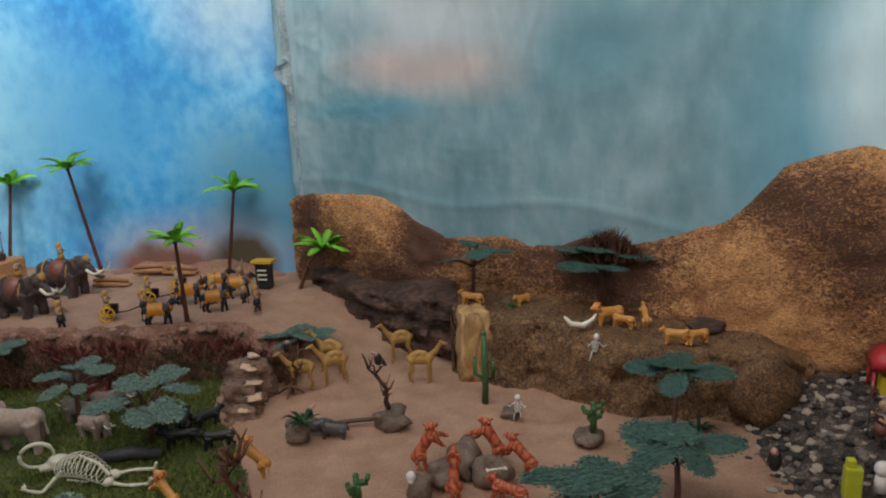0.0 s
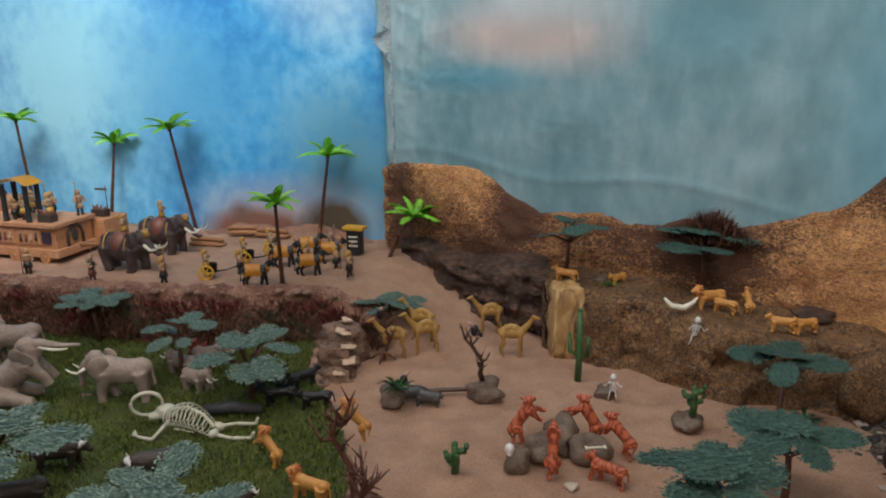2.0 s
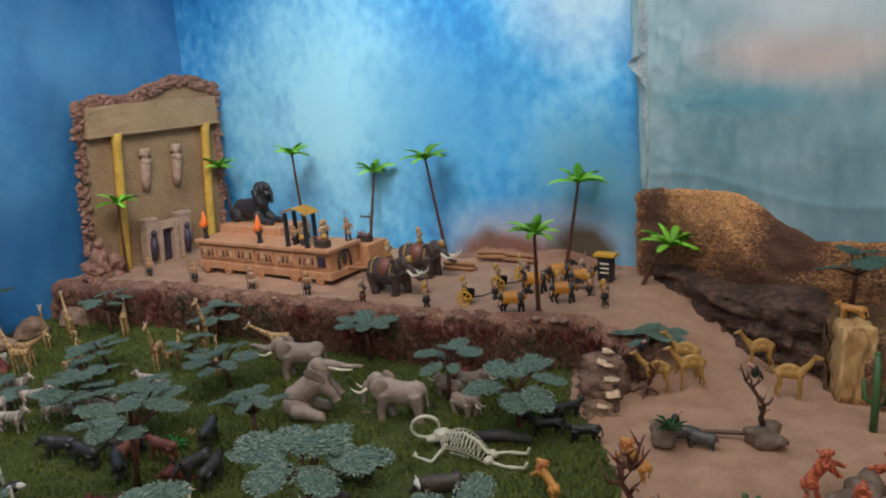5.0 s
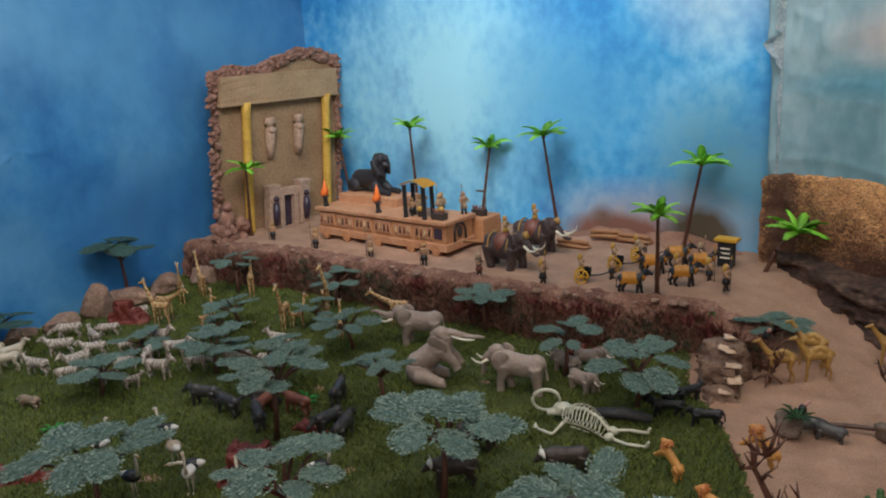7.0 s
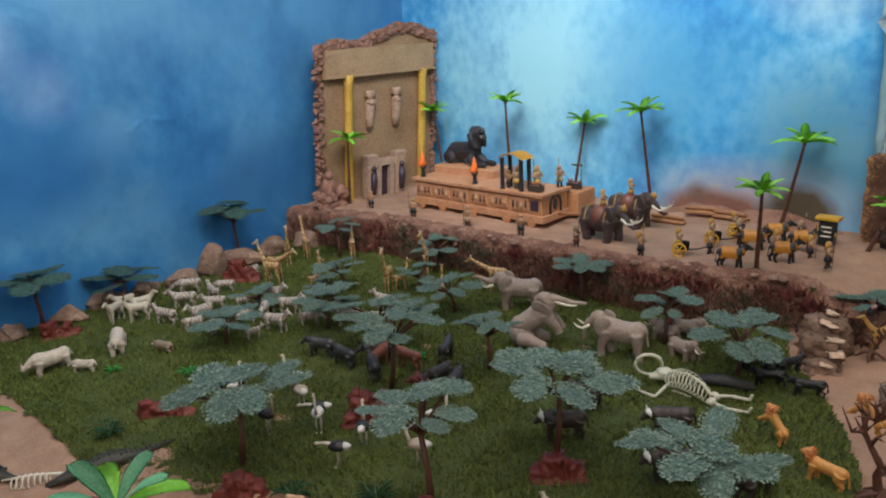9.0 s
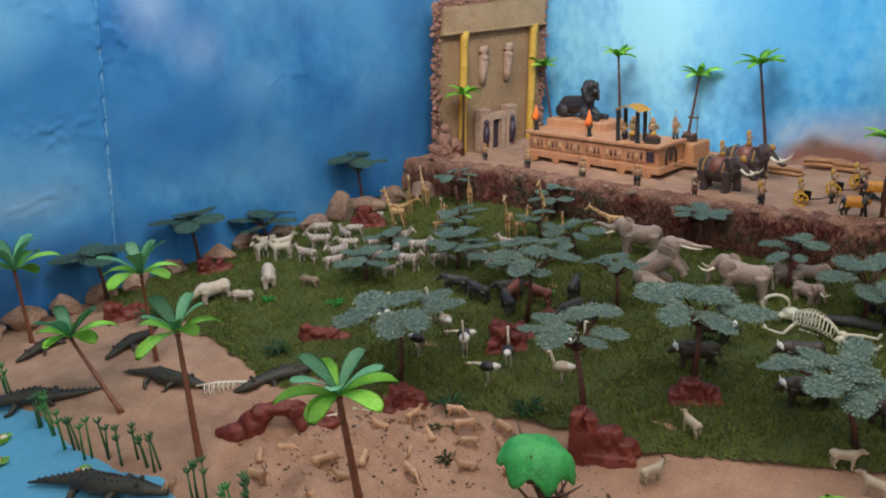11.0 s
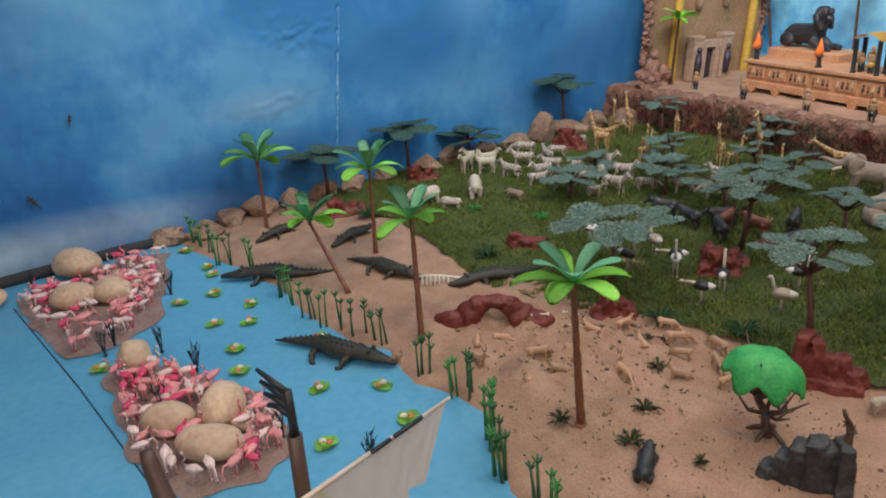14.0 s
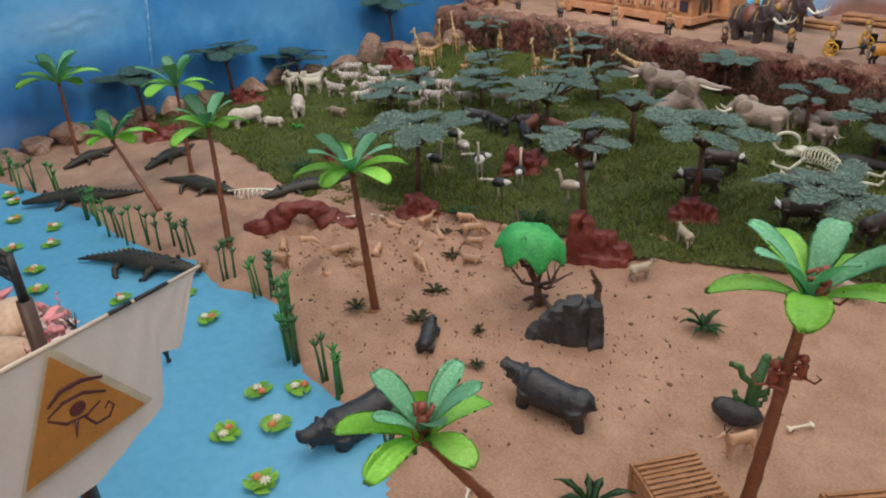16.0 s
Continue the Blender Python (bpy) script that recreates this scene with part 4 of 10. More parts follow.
def blade_mat(name, lo, hi):
    m = bpy.data.materials.new(name)
    m.use_nodes = True
    nt = m.node_tree
    b = nt.nodes["Principled BSDF"]
    g = nt.nodes.new("ShaderNodeNewGeometry")
    ramp = nt.nodes.new("ShaderNodeValToRGB")
    ramp.color_ramp.elements[0].color, ramp.color_ramp.elements[1].color = (*lo, 1), (*hi, 1)
    nt.links.new(g.outputs["Random Per Island"], ramp.inputs[0])
    nt.links.new(ramp.outputs[0], b.inputs["Base Color"])
    b.inputs["Roughness"].default_value = 0.8
    return m


blade_field("grass", LAWN_POLY, 150000, 5, 0.010, 0.0016, 0.006, blade_mat("grass_blades", (0.040, 0.064, 0.008), (0.19, 0.225, 0.036)), "short green artificial grass blades on the turf mat", "grass")
LITTER = [(-1.55, 0.40), (-1.40, 0.62), (-1.15, 0.72), (-0.85, 0.72), (-0.62, 0.6), (-0.62, 0.3), (-0.95, 0.2), (-1.30, 0.28)]
blade_field("sand_litter", LITTER, 480, 8, 0.006, 0.0018, 0.008, blade_mat("twig_litter", (0.07, 0.04, 0.02), (0.26, 0.19, 0.09)), "scattered bits of twig and moss on the sand", "litter")


def dry_bush(x, y, z, w, h, seed):
    """A ragged reddish-brown bush of many stiff twigs behind the cliff."""
    r = random.Random(seed)
    bm = bmesh.new()
    for i in range(420):
        u = r.gauss(0, 0.4)
        c = Vector((u * w, r.uniform(-0.012, 0.012), 0))
        d = Vector((u * 0.5 + r.uniform(-0.35, 0.35), r.uniform(-0.3, 0.3), 1)).normalized()
        ln = h * max(0.15, 1 - abs(u)) * r.uniform(0.5, 1.1)
        t = d.cross(Vector((r.uniform(-1, 1), r.uniform(-1, 1), r.uniform(-1, 1)))).normalized() * 0.0022
        m_ = c + d * ln * 0.55
        bm.faces.new([bm.verts.new(c + t), bm.verts.new(c - t), bm.verts.new(m_ - t * 0.7), bm.verts.new(m_ + t * 0.7)])
        for q in range(3):
            e = (d + Vector((r.uniform(-0.6, 0.6), r.uniform(-0.6, 0.6), 0.2))).normalized() * ln * 0.45
            bm.faces.new([bm.verts.new(m_ + t * 0.8), bm.verts.new(m_ - t * 0.8), bm.verts.new(m_ + e)])
    ob = part("dry_bush", bm, blade_mat("dry_bush_twigs", (0.028, 0.012, 0.009), (0.17, 0.065, 0.035)), None, smooth=False)
    ob.matrix_world = pose(x, y, z, 0, 0, -26)
    tagged(ob, "ragged reddish-brown dry bush on the rock hills", "bush")


dry_bush(0.345, 1.915, 0.285, 0.115, 0.095, 3)


def sand_crumbs():
    """Dark crumbs of moss, bark and earth strewn over the trampled shore."""
    r = random.Random(77)
    bm = bmesh.new()
    for i in range(520):
        near = r.random() < 0.55
        x, y = (r.gauss(-1.27, 0.14), r.gauss(0.50, 0.085)) if near else (r.uniform(-1.45, -0.45), r.uniform(0.20, 0.72))
        if float(poly_dist(x, y, WATER_POLY)) > -0.03 or float(poly_dist(x, y, LAWN_POLY)) > -0.01:
            continue
        s = r.uniform(0.0010, 0.0026) * (1.8 if r.random() < 0.12 else 1.0)
        z = float(sand_height(np.array([x]), np.array([y]))[0])
        lump(bm, (x, y, z + s * 0.3), (s * r.uniform(0.8, 2.0), s * r.uniform(0.8, 1.3), s * 0.7), 0.5, i * 0.7, 1)
    tagged(part("sand_crumbs", bm, blade_mat("crumb_earth", (0.05, 0.026, 0.014), (0.26, 0.145, 0.075)), None, smooth=False), "dark crumbs of moss and earth scattered on the sand", "crumbs", kind="stuff")


sand_crumbs()


def bank_bushes():
    """Dry moss and scrub clinging to the bank: many small clumps."""
    r = random.Random(12)
    bm = bmesh.new()
    for i in range(2600):
        x = r.uniform(-2.5, -0.45)
        ye = float(np.interp(x, EDGE_X, EDGE_Y))
        v = r.random() * 0.8
        c = Vector((x, ye - 0.045 * (1 - v) - 0.010 + r.uniform(-0.014, 0.008), gz(x, ye + 0.05) * v))
        clump = noise.noise(Vector((x * 6, v * 2, 3)))
        k = 2 if clump > 0.22 and r.random() < 0.75 else (1 if clump < -0.18 and r.random() < 0.7 else 0)
        s = r.uniform(0.012, 0.034) * (1.25 if k == 2 else 1.0)
        for q in range(6):
            d = Vector((r.uniform(-0.5, 0.5), r.uniform(-0.6, 0.2), r.uniform(0.35, 1))).normalized()
            t = d.cross(Vector((r.uniform(-1, 1), r.uniform(-1, 1), r.uniform(-1, 1)))).normalized()
            f = bm.faces.new([bm.verts.new(c + t * s * 0.09), bm.verts.new(c - t * s * 0.09), bm.verts.new(c + d * s * r.uniform(0.7, 1.1))])
            f.material_index = k
    ob = part("bank_scrub", bm, [blade_mat("scrub_brown", (0.07, 0.03, 0.02), (0.28, 0.13, 0.085)), blade_mat("scrub_green", (0.05, 0.05, 0.03), (0.15, 0.13, 0.075)), blade_mat("scrub_red", (0.10, 0.022, 0.022), (0.27, 0.07, 0.055))], None, smooth=False)
    tagged(ob, "dry brown, green and reddish scrub clinging to the bank", "scrub", kind="stuff")
    r = random.Random(5)
    for i in range(40):
        x = -2.35 + i * 1.85 / 39 + r.uniform(-0.02, 0.02)
        ye = float(np.interp(x, EDGE_X, EDGE_Y))
        s = r.uniform(0.004, 0.010) if r.random() < 0.65 else r.uniform(0.012, 0.022)
        rock("edge_stone", x, ye + r.uniform(-0.022, 0.016), (s * 0.85, s * 0.6, s * 0.4), WALL_STONE, "small dusty stone on the rim of the ledge", i * 1.3, r.uniform(0, 180), 0.25, gz(x, ye + 0.05) - 0.004, "rim stones", 2)


bank_bushes()


def stone_steps():
    """A brown rocky stump at the end of the bank with a few pale plates up its side."""
    g = base("stone_steps", pose(-0.535, 1.735, 0.0, 0, 0, -15) @ Matrix.Diagonal((1.25, 1.1, 0.78, 1)))
    bm = bmesh.new()
    rough_block(bm, (0, 0.015, -0.004), (0.075, 0.075, 0.080), 20, 0.66, 0.016, 4.4, 0, 7)
    rough_block(bm, (-0.012, 0.075, -0.004), (0.09, 0.075, 0.115), -15, 0.70, 0.016, 9.4, 0, 7)
    rough_block(bm, (0.022, -0.035, -0.004), (0.06, 0.055, 0.036), 40, 0.60, 0.012, 2.4, 0, 6)
    part("stump", bm, surf("stump_rock", [(0.10, 0.052, 0.036), (0.21, 0.125, 0.085), (0.33, 0.22, 0.155)], 20, 140, 0.9, 0.8, dist=0.006), g, "brown rocky stump")
    r = random.Random(6)
    for k, (x, y, z, s) in enumerate([(0.034, -0.045, 0.030, 0.9), (0.040, -0.012, 0.052, 1.1), (0.026, 0.012, 0.080, 1.3), (0.0, 0.045, 0.108, 1.25), (-0.01, 0.085, 0.122, 1.0)]):
        bm = bmesh.new()
        lump(bm, (0, 0, 0), (0.016 * s, 0.012 * s, 0.0045), 0.5, k * 1.9, 2)
        part("step", bm, STONE, g).matrix_local = pose(x, y, z, r.uniform(-14, 14), r.uniform(-10, 16), r.uniform(0, 180))
    tagged(g, "brown rocky stump with small pale stone plates", "steps")


stone_steps()

# ---- plants ----
BARK_PALM = surf("palm_trunk_plastic", [(0.05, 0.02, 0.012), (0.10, 0.04, 0.025), (0.15, 0.065, 0.04)], 60, 300, 0.5, 0.5, dist=0.002)
BARK_RIVER = surf("river_palm_trunk", [(0.14, 0.045, 0.022), (0.20, 0.07, 0.035), (0.28, 0.11, 0.06)], 60, 300, 0.5, 0.5, dist=0.002)
LEAF_LIGHT = surf("palm_leaf_light", [(0.16, 0.50, 0.03), (0.29, 0.70, 0.06), (0.46, 0.80, 0.15)], 40, 200, 0.4, 0.3, dist=0.001, per_object=0.25)
LEAF_RIVER = surf("palm_leaf_river", [(0.075, 0.30, 0.14), (0.16, 0.45, 0.24), (0.36, 0.64, 0.42)], 26, 240, 0.38, 0.4, dist=0.001, per_object=0.25)
LEAF_LIME = surf("palm_leaf_lime", [(0.16, 0.50, 0.045), (0.28, 0.66, 0.07), (0.46, 0.78, 0.20)], 26, 240, 0.40, 0.4, dist=0.001, per_object=0.25)
LEAF_ACACIA = surf("acacia_leaf", [(0.035, 0.075, 0.060), (0.085, 0.155, 0.125), (0.17, 0.26, 0.215)], 60, 170, 0.55, 0.6, dist=0.002, per_object=0.18)
LEAF_ACACIA_DARK = surf("acacia_leaf_dark", [(0.020, 0.050, 0.040), (0.038, 0.090, 0.070), (0.085, 0.165, 0.13)], 48, 330, 0.45, 0.6, dist=0.002, per_object=0.15)
BARK_ACACIA = surf("acacia_bark", [(0.06, 0.022, 0.014), (0.11, 0.045, 0.028), (0.16, 0.07, 0.045)], 60, 300, 0.6, 0.5, dist=0.002)
GREEN_PLASTIC = plastic("green_plastic", (0.05, 0.22, 0.05))
GREEN_DARK = plastic("dark_green_plastic", (0.042, 0.125, 0.042), 0.3)
GREEN_BRIGHT = plastic("bright_green_plastic", (0.06, 0.46, 0.09))
BROWN_PLASTIC = plastic("brown_plastic", (0.085, 0.045, 0.03))


def leaf_mesh(name, width, droop, rise, mat, notch=0.0, seg=8):
    """One palm frond, 1 long along x: a folded blade with a raised midrib and a ragged edge."""
    bm = bmesh.new()
    rows = []
    for i in range(seg + 1):
        t = i / seg
        w = width * (math.sin(math.pi * min(1, t * 0.92 + 0.04)) ** 0.7) * (1 + notch * (0.5 if i % 2 else -0.5))
        z = rise * t - droop * t * t
        x = t * (1 - 0.12 * droop * t)
        rows.append([bm.verts.new((x, s * w, z - abs(s) * w * 0.35)) for s in (-1, -0.5, 0, 0.5, 1)])
        rows[-1][2].co.z += 0.012
    for a, b in zip(rows, rows[1:]):
        for k in range(4):
            bm.faces.new((a[k], b[k], b[k + 1], a[k + 1]))
    bmesh.ops.solidify(bm, geom=bm.faces[:], thickness=0.015)
    return mesh_of(name, bm, mat)


def blade_leaf(name, width, droop, rise, mat, seg=14):
    """One broad, blunt palm leaf, 1 long along x: a channelled blade with a raised midrib, parallel pleats and a nicked tip."""
    r = random.Random(len(name))
    bm = bmesh.new()
    rows, cols = [], 9
    for i in range(seg + 1):
        t = i / seg
        w = width * min(1.0, 0.22 + 1.5 * t) * (1 - max(0, (t - 0.72) / 0.28) ** 2.2 * 0.72) * (1 - (0.06 if i % 2 else 0))
        z = rise * t - droop * t * t
        row = []
        for k in range(cols):
            s = (k - (cols - 1) / 2) / ((cols - 1) / 2)
            cut = r.uniform(0, 0.07) if i == seg else 0
            row.append(bm.verts.new((t - cut, s * w, z + abs(s) * w * 0.28 + (0.012 if k % 2 else 0) + (0.022 if s == 0 else 0))))
        rows.append(row)
    for a, b in zip(rows, rows[1:]):
        for k in range(cols - 1):
            bm.faces.new((a[k], b[k], b[k + 1], a[k + 1]))
    bmesh.ops.solidify(bm, geom=bm.faces[:], thickness=0.014)
    return mesh_of(name, bm, mat)


FROND_LIGHT = leaf_mesh("palm_frond_light", 0.150, 0.58, 0.56, LEAF_LIGHT, 0.35, 10)
FROND_RIVER = blade_leaf("palm_frond_river", 0.175, 0.42, 0.66, LEAF_RIVER)
FROND_LIME = blade_leaf("palm_frond_lime", 0.185, 0.52, 0.50, LEAF_LIME)


def palm(foot, top, size, frond, bark, n, seed, label, group, r=0.006, bend=0.0, tilt=0.0):
    """A toy palm: a ringed, tapering trunk and n fronds round its head."""
    r_ = random.Random(seed)
    foot, top = Vector(foot), Vector(top)
    g = base("palm_tree", Matrix.Translation(foot))
    bm = bmesh.new()
    d = top - foot
    pts, rad = [], []
    for i in range(15):
        t = i / 14
        side = Vector((d.y, -d.x, 0)).normalized() if abs(d.x) + abs(d.y) > 1e-4 else Vector((1, 0, 0))
        pts.append(d * t + side * 0 + Vector((0, 0, bend * math.sin(math.pi * t))))
        rad.append(r * (1.25 - 0.5 * t) * (1.08 if i % 2 else 0.94))
    tube(bm, pts, rad, 8)
    ball(bm, (0, 0, 0.0), (r * 2.2, r * 2.2, r * 0.8))
    ball(bm, d, (r * 1.1, r * 1.1, r * 1.1))
    part("trunk", bm, bark, g)
    for k in range(n):
        a = 360 / n * k + r_.uniform(-14, 14)
        inner = k % 2
        lf = new("frond", FROND_LIME if frond is FROND_RIVER and k % 2 == 0 else frond)
        lf.parent = g
        s = size * r_.uniform(0.85, 1.1) * (0.9 if inner else 1.0)
        lf.matrix_local = Matrix.Translation(d + Vector((0, 0, 0.003))) @ Matrix.Rotation(radians(tilt), 4, "Y") @ Matrix.Rotation(radians(a), 4, "Z") @ Matrix.Rotation(radians(r_.uniform(-12, 12) - (30 if inner else 6)), 4, "Y") @ Matrix.Diagonal((s, s, s, 1))
    return tagged(g, label, "palm tree", group)


for i, (f, t, s, b) in enumerate([
        ((-1.845, 2.60, LEDGE), (-1.831, 2.545, 0.503), 0.09, 0), ((-1.545, 2.56, LEDGE), (-1.505, 2.58, 0.425), 0.09, 0), ((-1.226, 2.551, LEDGE), (-1.241, 2.461, 0.486), 0.098, 0),
        ((-0.735, 1.99, LEDGE), (-0.726, 1.949, 0.353), 0.088, 0), ((-0.76, 2.44, LEDGE), (-0.702, 2.389, 0.412), 0.095, 0),
        ((-2.37, 2.17, LEDGE), (-2.318, 2.134, 0.395), 0.09, 0), ((-2.22, 2.66, LEDGE), (-2.245, 2.63, 0.45), 0.088, 0)]):
    palm(f, t, s, FROND_LIGHT, BARK_PALM, 11, i + 1, "thin brown toy palm with bright green fronds on the ledge", "ledge palms", 0.0055)
palm((-0.50, 2.27, 0.115), (-0.418, 2.262, 0.250), 0.105, FROND_LIGHT, BARK_PALM, 14, 31, "bent toy palm with bright green fronds at the ramp head", "ledge palms", 0.0055, 0.03, 12)
for i, (f, t, s, r) in enumerate([
        ((-1.120, 0.340, 0.0), (-1.122, 0.323, 0.263), 0.10, 0.0085), ((-1.530, 0.300, 0.0), (-1.575, 0.33, 0.245), 0.095, 0.008), ((-2.00, 0.479, 0.0), (-2.005, 0.489, 0.222), 0.112, 0.007),
        ((-1.835, 0.303, 0.0), (-1.966, 0.287, 0.150), 0.100, 0.007), ((-2.40, 0.345, 0.0), (-2.405, 0.351, 0.20), 0.118, 0.007), ((-2.46, -0.41, 0.0), (-2.455, -0.395, 0.245), 0.112, 0.007),
        ((-0.440, 0.320, 0.0), (-0.412, 0.290, 0.320), 0.105, 0.0100), ((-0.605, 0.125, -0.002), (-0.662, 0.02, 0.188), 0.092, 0.0085)]):
    palm(f, t, s, FROND_RIVER, BARK_RIVER, 10, i + 50, "reddish-trunked toy palm with broad green leaves by the river", "river palms", r * 0.72)


def pad_mesh(name, seed, mat, rays=9):
    """One acacia leaf pad, 2 long along x and 1.4 wide: a thin oval plate under fans of small overlapping leaflets with a ragged rim."""
    r = random.Random(seed)
    bm = bmesh.new()

    def height(x, y):
        return 0.16 * (1 - 0.9 * (x * x + y * y * 1.6)) + 0.09 * noise.noise(Vector((x * 2.6 + seed, y * 2.6, 1))) + 0.045 * noise.noise(Vector((x * 7, y * 8 + seed, 4)))

    n, rings, grid = 60, 5, []
    rim = [0.90 + 0.10 * noise.noise(Vector((math.cos(k * 6.283 / n) * 2.2 + seed, math.sin(k * 6.283 / n) * 2.2, 2))) - (0.16 if k % 6 == 0 else 0.05 if k % 3 == 0 else 0) - r.uniform(0, 0.08) for k in range(n)]
    for i in range(1, rings + 1):
        t = i / rings
        grid.append([])
        for k in range(n):
            a = 2 * math.pi * k / n
            f = t * (1 - (1 - rim[k]) * t * t)
            x, y = math.cos(a) * f, math.sin(a) * f * (0.70 + 0.06 * math.cos(a))
            grid[-1].append(bm.verts.new((x, y, height(x, y) - 0.02)))
    mid = bm.verts.new((0, 0, height(0, 0) - 0.02))
    for k in range(n):
        q = (k + 1) % n
        bm.faces.new((mid, grid[0][k], grid[0][q]))
        for ra, rb in zip(grid, grid[1:]):
            bm.faces.new((ra[k], rb[k], rb[q], ra[q]))
    bmesh.ops.recalc_face_normals(bm, faces=bm.faces[:])
    bmesh.ops.solidify(bm, geom=bm.faces[:], thickness=0.03)
    # fans of leaflets running out from the inner end
    leaves = []
    for j in range(rays):
        b = (j - (rays - 1) / 2) / ((rays - 1) / 2)
        for i in range(15):
            t = (i + 0.5) / 15
            for side in (-1, 1):
                x = -0.92 + 1.84 * t * (1 - 0.10 * b * b)
                y = b * 0.68 * math.sin(math.pi * min(1, 0.10 + 0.80 * t)) ** 0.6 + side * 0.035
                if x * x + (y / 0.72) ** 2 > 1.05 or r.random() < 0.30:
                    continue
                a = math.atan2(b * 0.5, 1) + side * 0.75 + r.uniform(-0.35, 0.35)
                ln, wd = r.uniform(0.10, 0.19), r.uniform(0.032, 0.055)
                d = Vector((math.cos(a), math.sin(a), r.uniform(-0.10, 0.30)))
                w = Vector((-math.sin(a), math.cos(a), r.uniform(-0.5, 0.5))) * wd
                p = Vector((x, y, height(x, y) + r.uniform(0.012, 0.055)))
                leaves.append([bm.verts.new(p), bm.verts.new(p + d * ln * 0.5 + w), bm.verts.new(p + d * ln), bm.verts.new(p + d * ln * 0.5 - w)])
    for k in range(n):
        a = 2 * math.pi * (k + r.uniform(-0.3, 0.3)) / n
        x, y = math.cos(a) * rim[k] * 0.93, math.sin(a) * rim[k] * 0.93 * (0.70 + 0.06 * math.cos(a))
        d = Vector((math.cos(a), math.sin(a) * 0.8, r.uniform(-0.35, 0.10))) * r.uniform(0.10, 0.19)
        w = Vector((-math.sin(a), math.cos(a), 0)) * 0.045
        p = Vector((x, y, height(x, y) - 0.01))
        leaves.append([bm.verts.new(p - w), bm.verts.new(p + d), bm.verts.new(p + w)])
    made = [bm.faces.new(vs) for vs in leaves]
    for f in made:
        f.normal_update()
        if f.normal.z < 0:
            f.normal_flip()
        f.material_index = 1
    bmesh.ops.solidify(bm, geom=made, thickness=0.012)
    return mesh_of(name, bm, mat, False)


# Pale end of the leaflet range stands in for glints on the pads.
PADS = [pad_mesh("acacia_pad", k, [LEAF_ACACIA, blade_mat("acacia_leaflet", (0.042, 0.092, 0.072), (0.225, 0.30, 0.245))]) for k in range(4)]
LEAFLET_DARK = blade_mat("acacia_leaflet_dark", (0.018, 0.048, 0.038), (0.085, 0.17, 0.135))
PADS_DARK = [pad_mesh("acacia_pad_dark", k + 5, [LEAF_ACACIA_DARK, LEAFLET_DARK], 7) for k in range(3)]


def acacia(x, y, z0, crown, radius, n, seed, dark=False, label="", group="lawn acacias", foot=None):
    """A toy acacia: a thin trunk that forks into limbs, each carrying a flat pad of leaves."""
    r = random.Random(seed)
    cx, cy, cz = crown
    g = base("acacia_tree", pose(x, y, z0))
    bm = bmesh.new()
    top = Vector((cx - x, cy - y, cz - z0))
    fork = top * 0.72
    tube(bm, [(0, 0, -0.002), top * 0.35 + Vector((0.003, 0, 0)), fork], [0.0075, 0.0055, 0.005], 7)
    pads = PADS_DARK if dark else PADS
    spots, turn0 = [], r.uniform(0, 6.28)
    for k in range(n):
        a = turn0 + 2 * math.pi * k / max(1, n - 1) + r.uniform(-0.25, 0.25)
        d = radius * (0.60 if k else 0.12) * r.uniform(0.85, 1.1)
        spots.append((Vector((math.cos(a) * d, math.sin(a) * d, r.uniform(-0.020, 0.010) if k else 0.014)), a))
    for s, a in spots:
        tube(bm, [fork, fork.lerp(top + s, 0.6) + Vector((0, 0, 0.004)), top + s], [0.0042, 0.003, 0.002], 5)
    part("trunk", bm, BARK_ACACIA, g)
    for k, (s, a) in enumerate(spots):
        p = new("leaf_pad", r.choice(pads))
        p.parent = g
        q = radius * r.uniform(0.40, 0.52) * (1.08 if dark else 0.72)
        p.matrix_local = Matrix.Translation(top + s) @ Matrix.Rotation(a + r.uniform(-0.3, 0.3), 4, "Z") @ Euler((r.uniform(-0.22, 0.22), r.uniform(-0.12, 0.22), 0)).to_matrix().to_4x4() @ Matrix.Diagonal((q * (1.0 if dark else 1.12), q * r.uniform(0.85, 1.05), q * (0.42 if dark else 0.8), 1))
    return tagged(g, label or ("toy acacia with dark green flat leaf pads" if dark else "toy acacia with pale-flecked grey-green flat leaf pads"), "acacia tree", group)


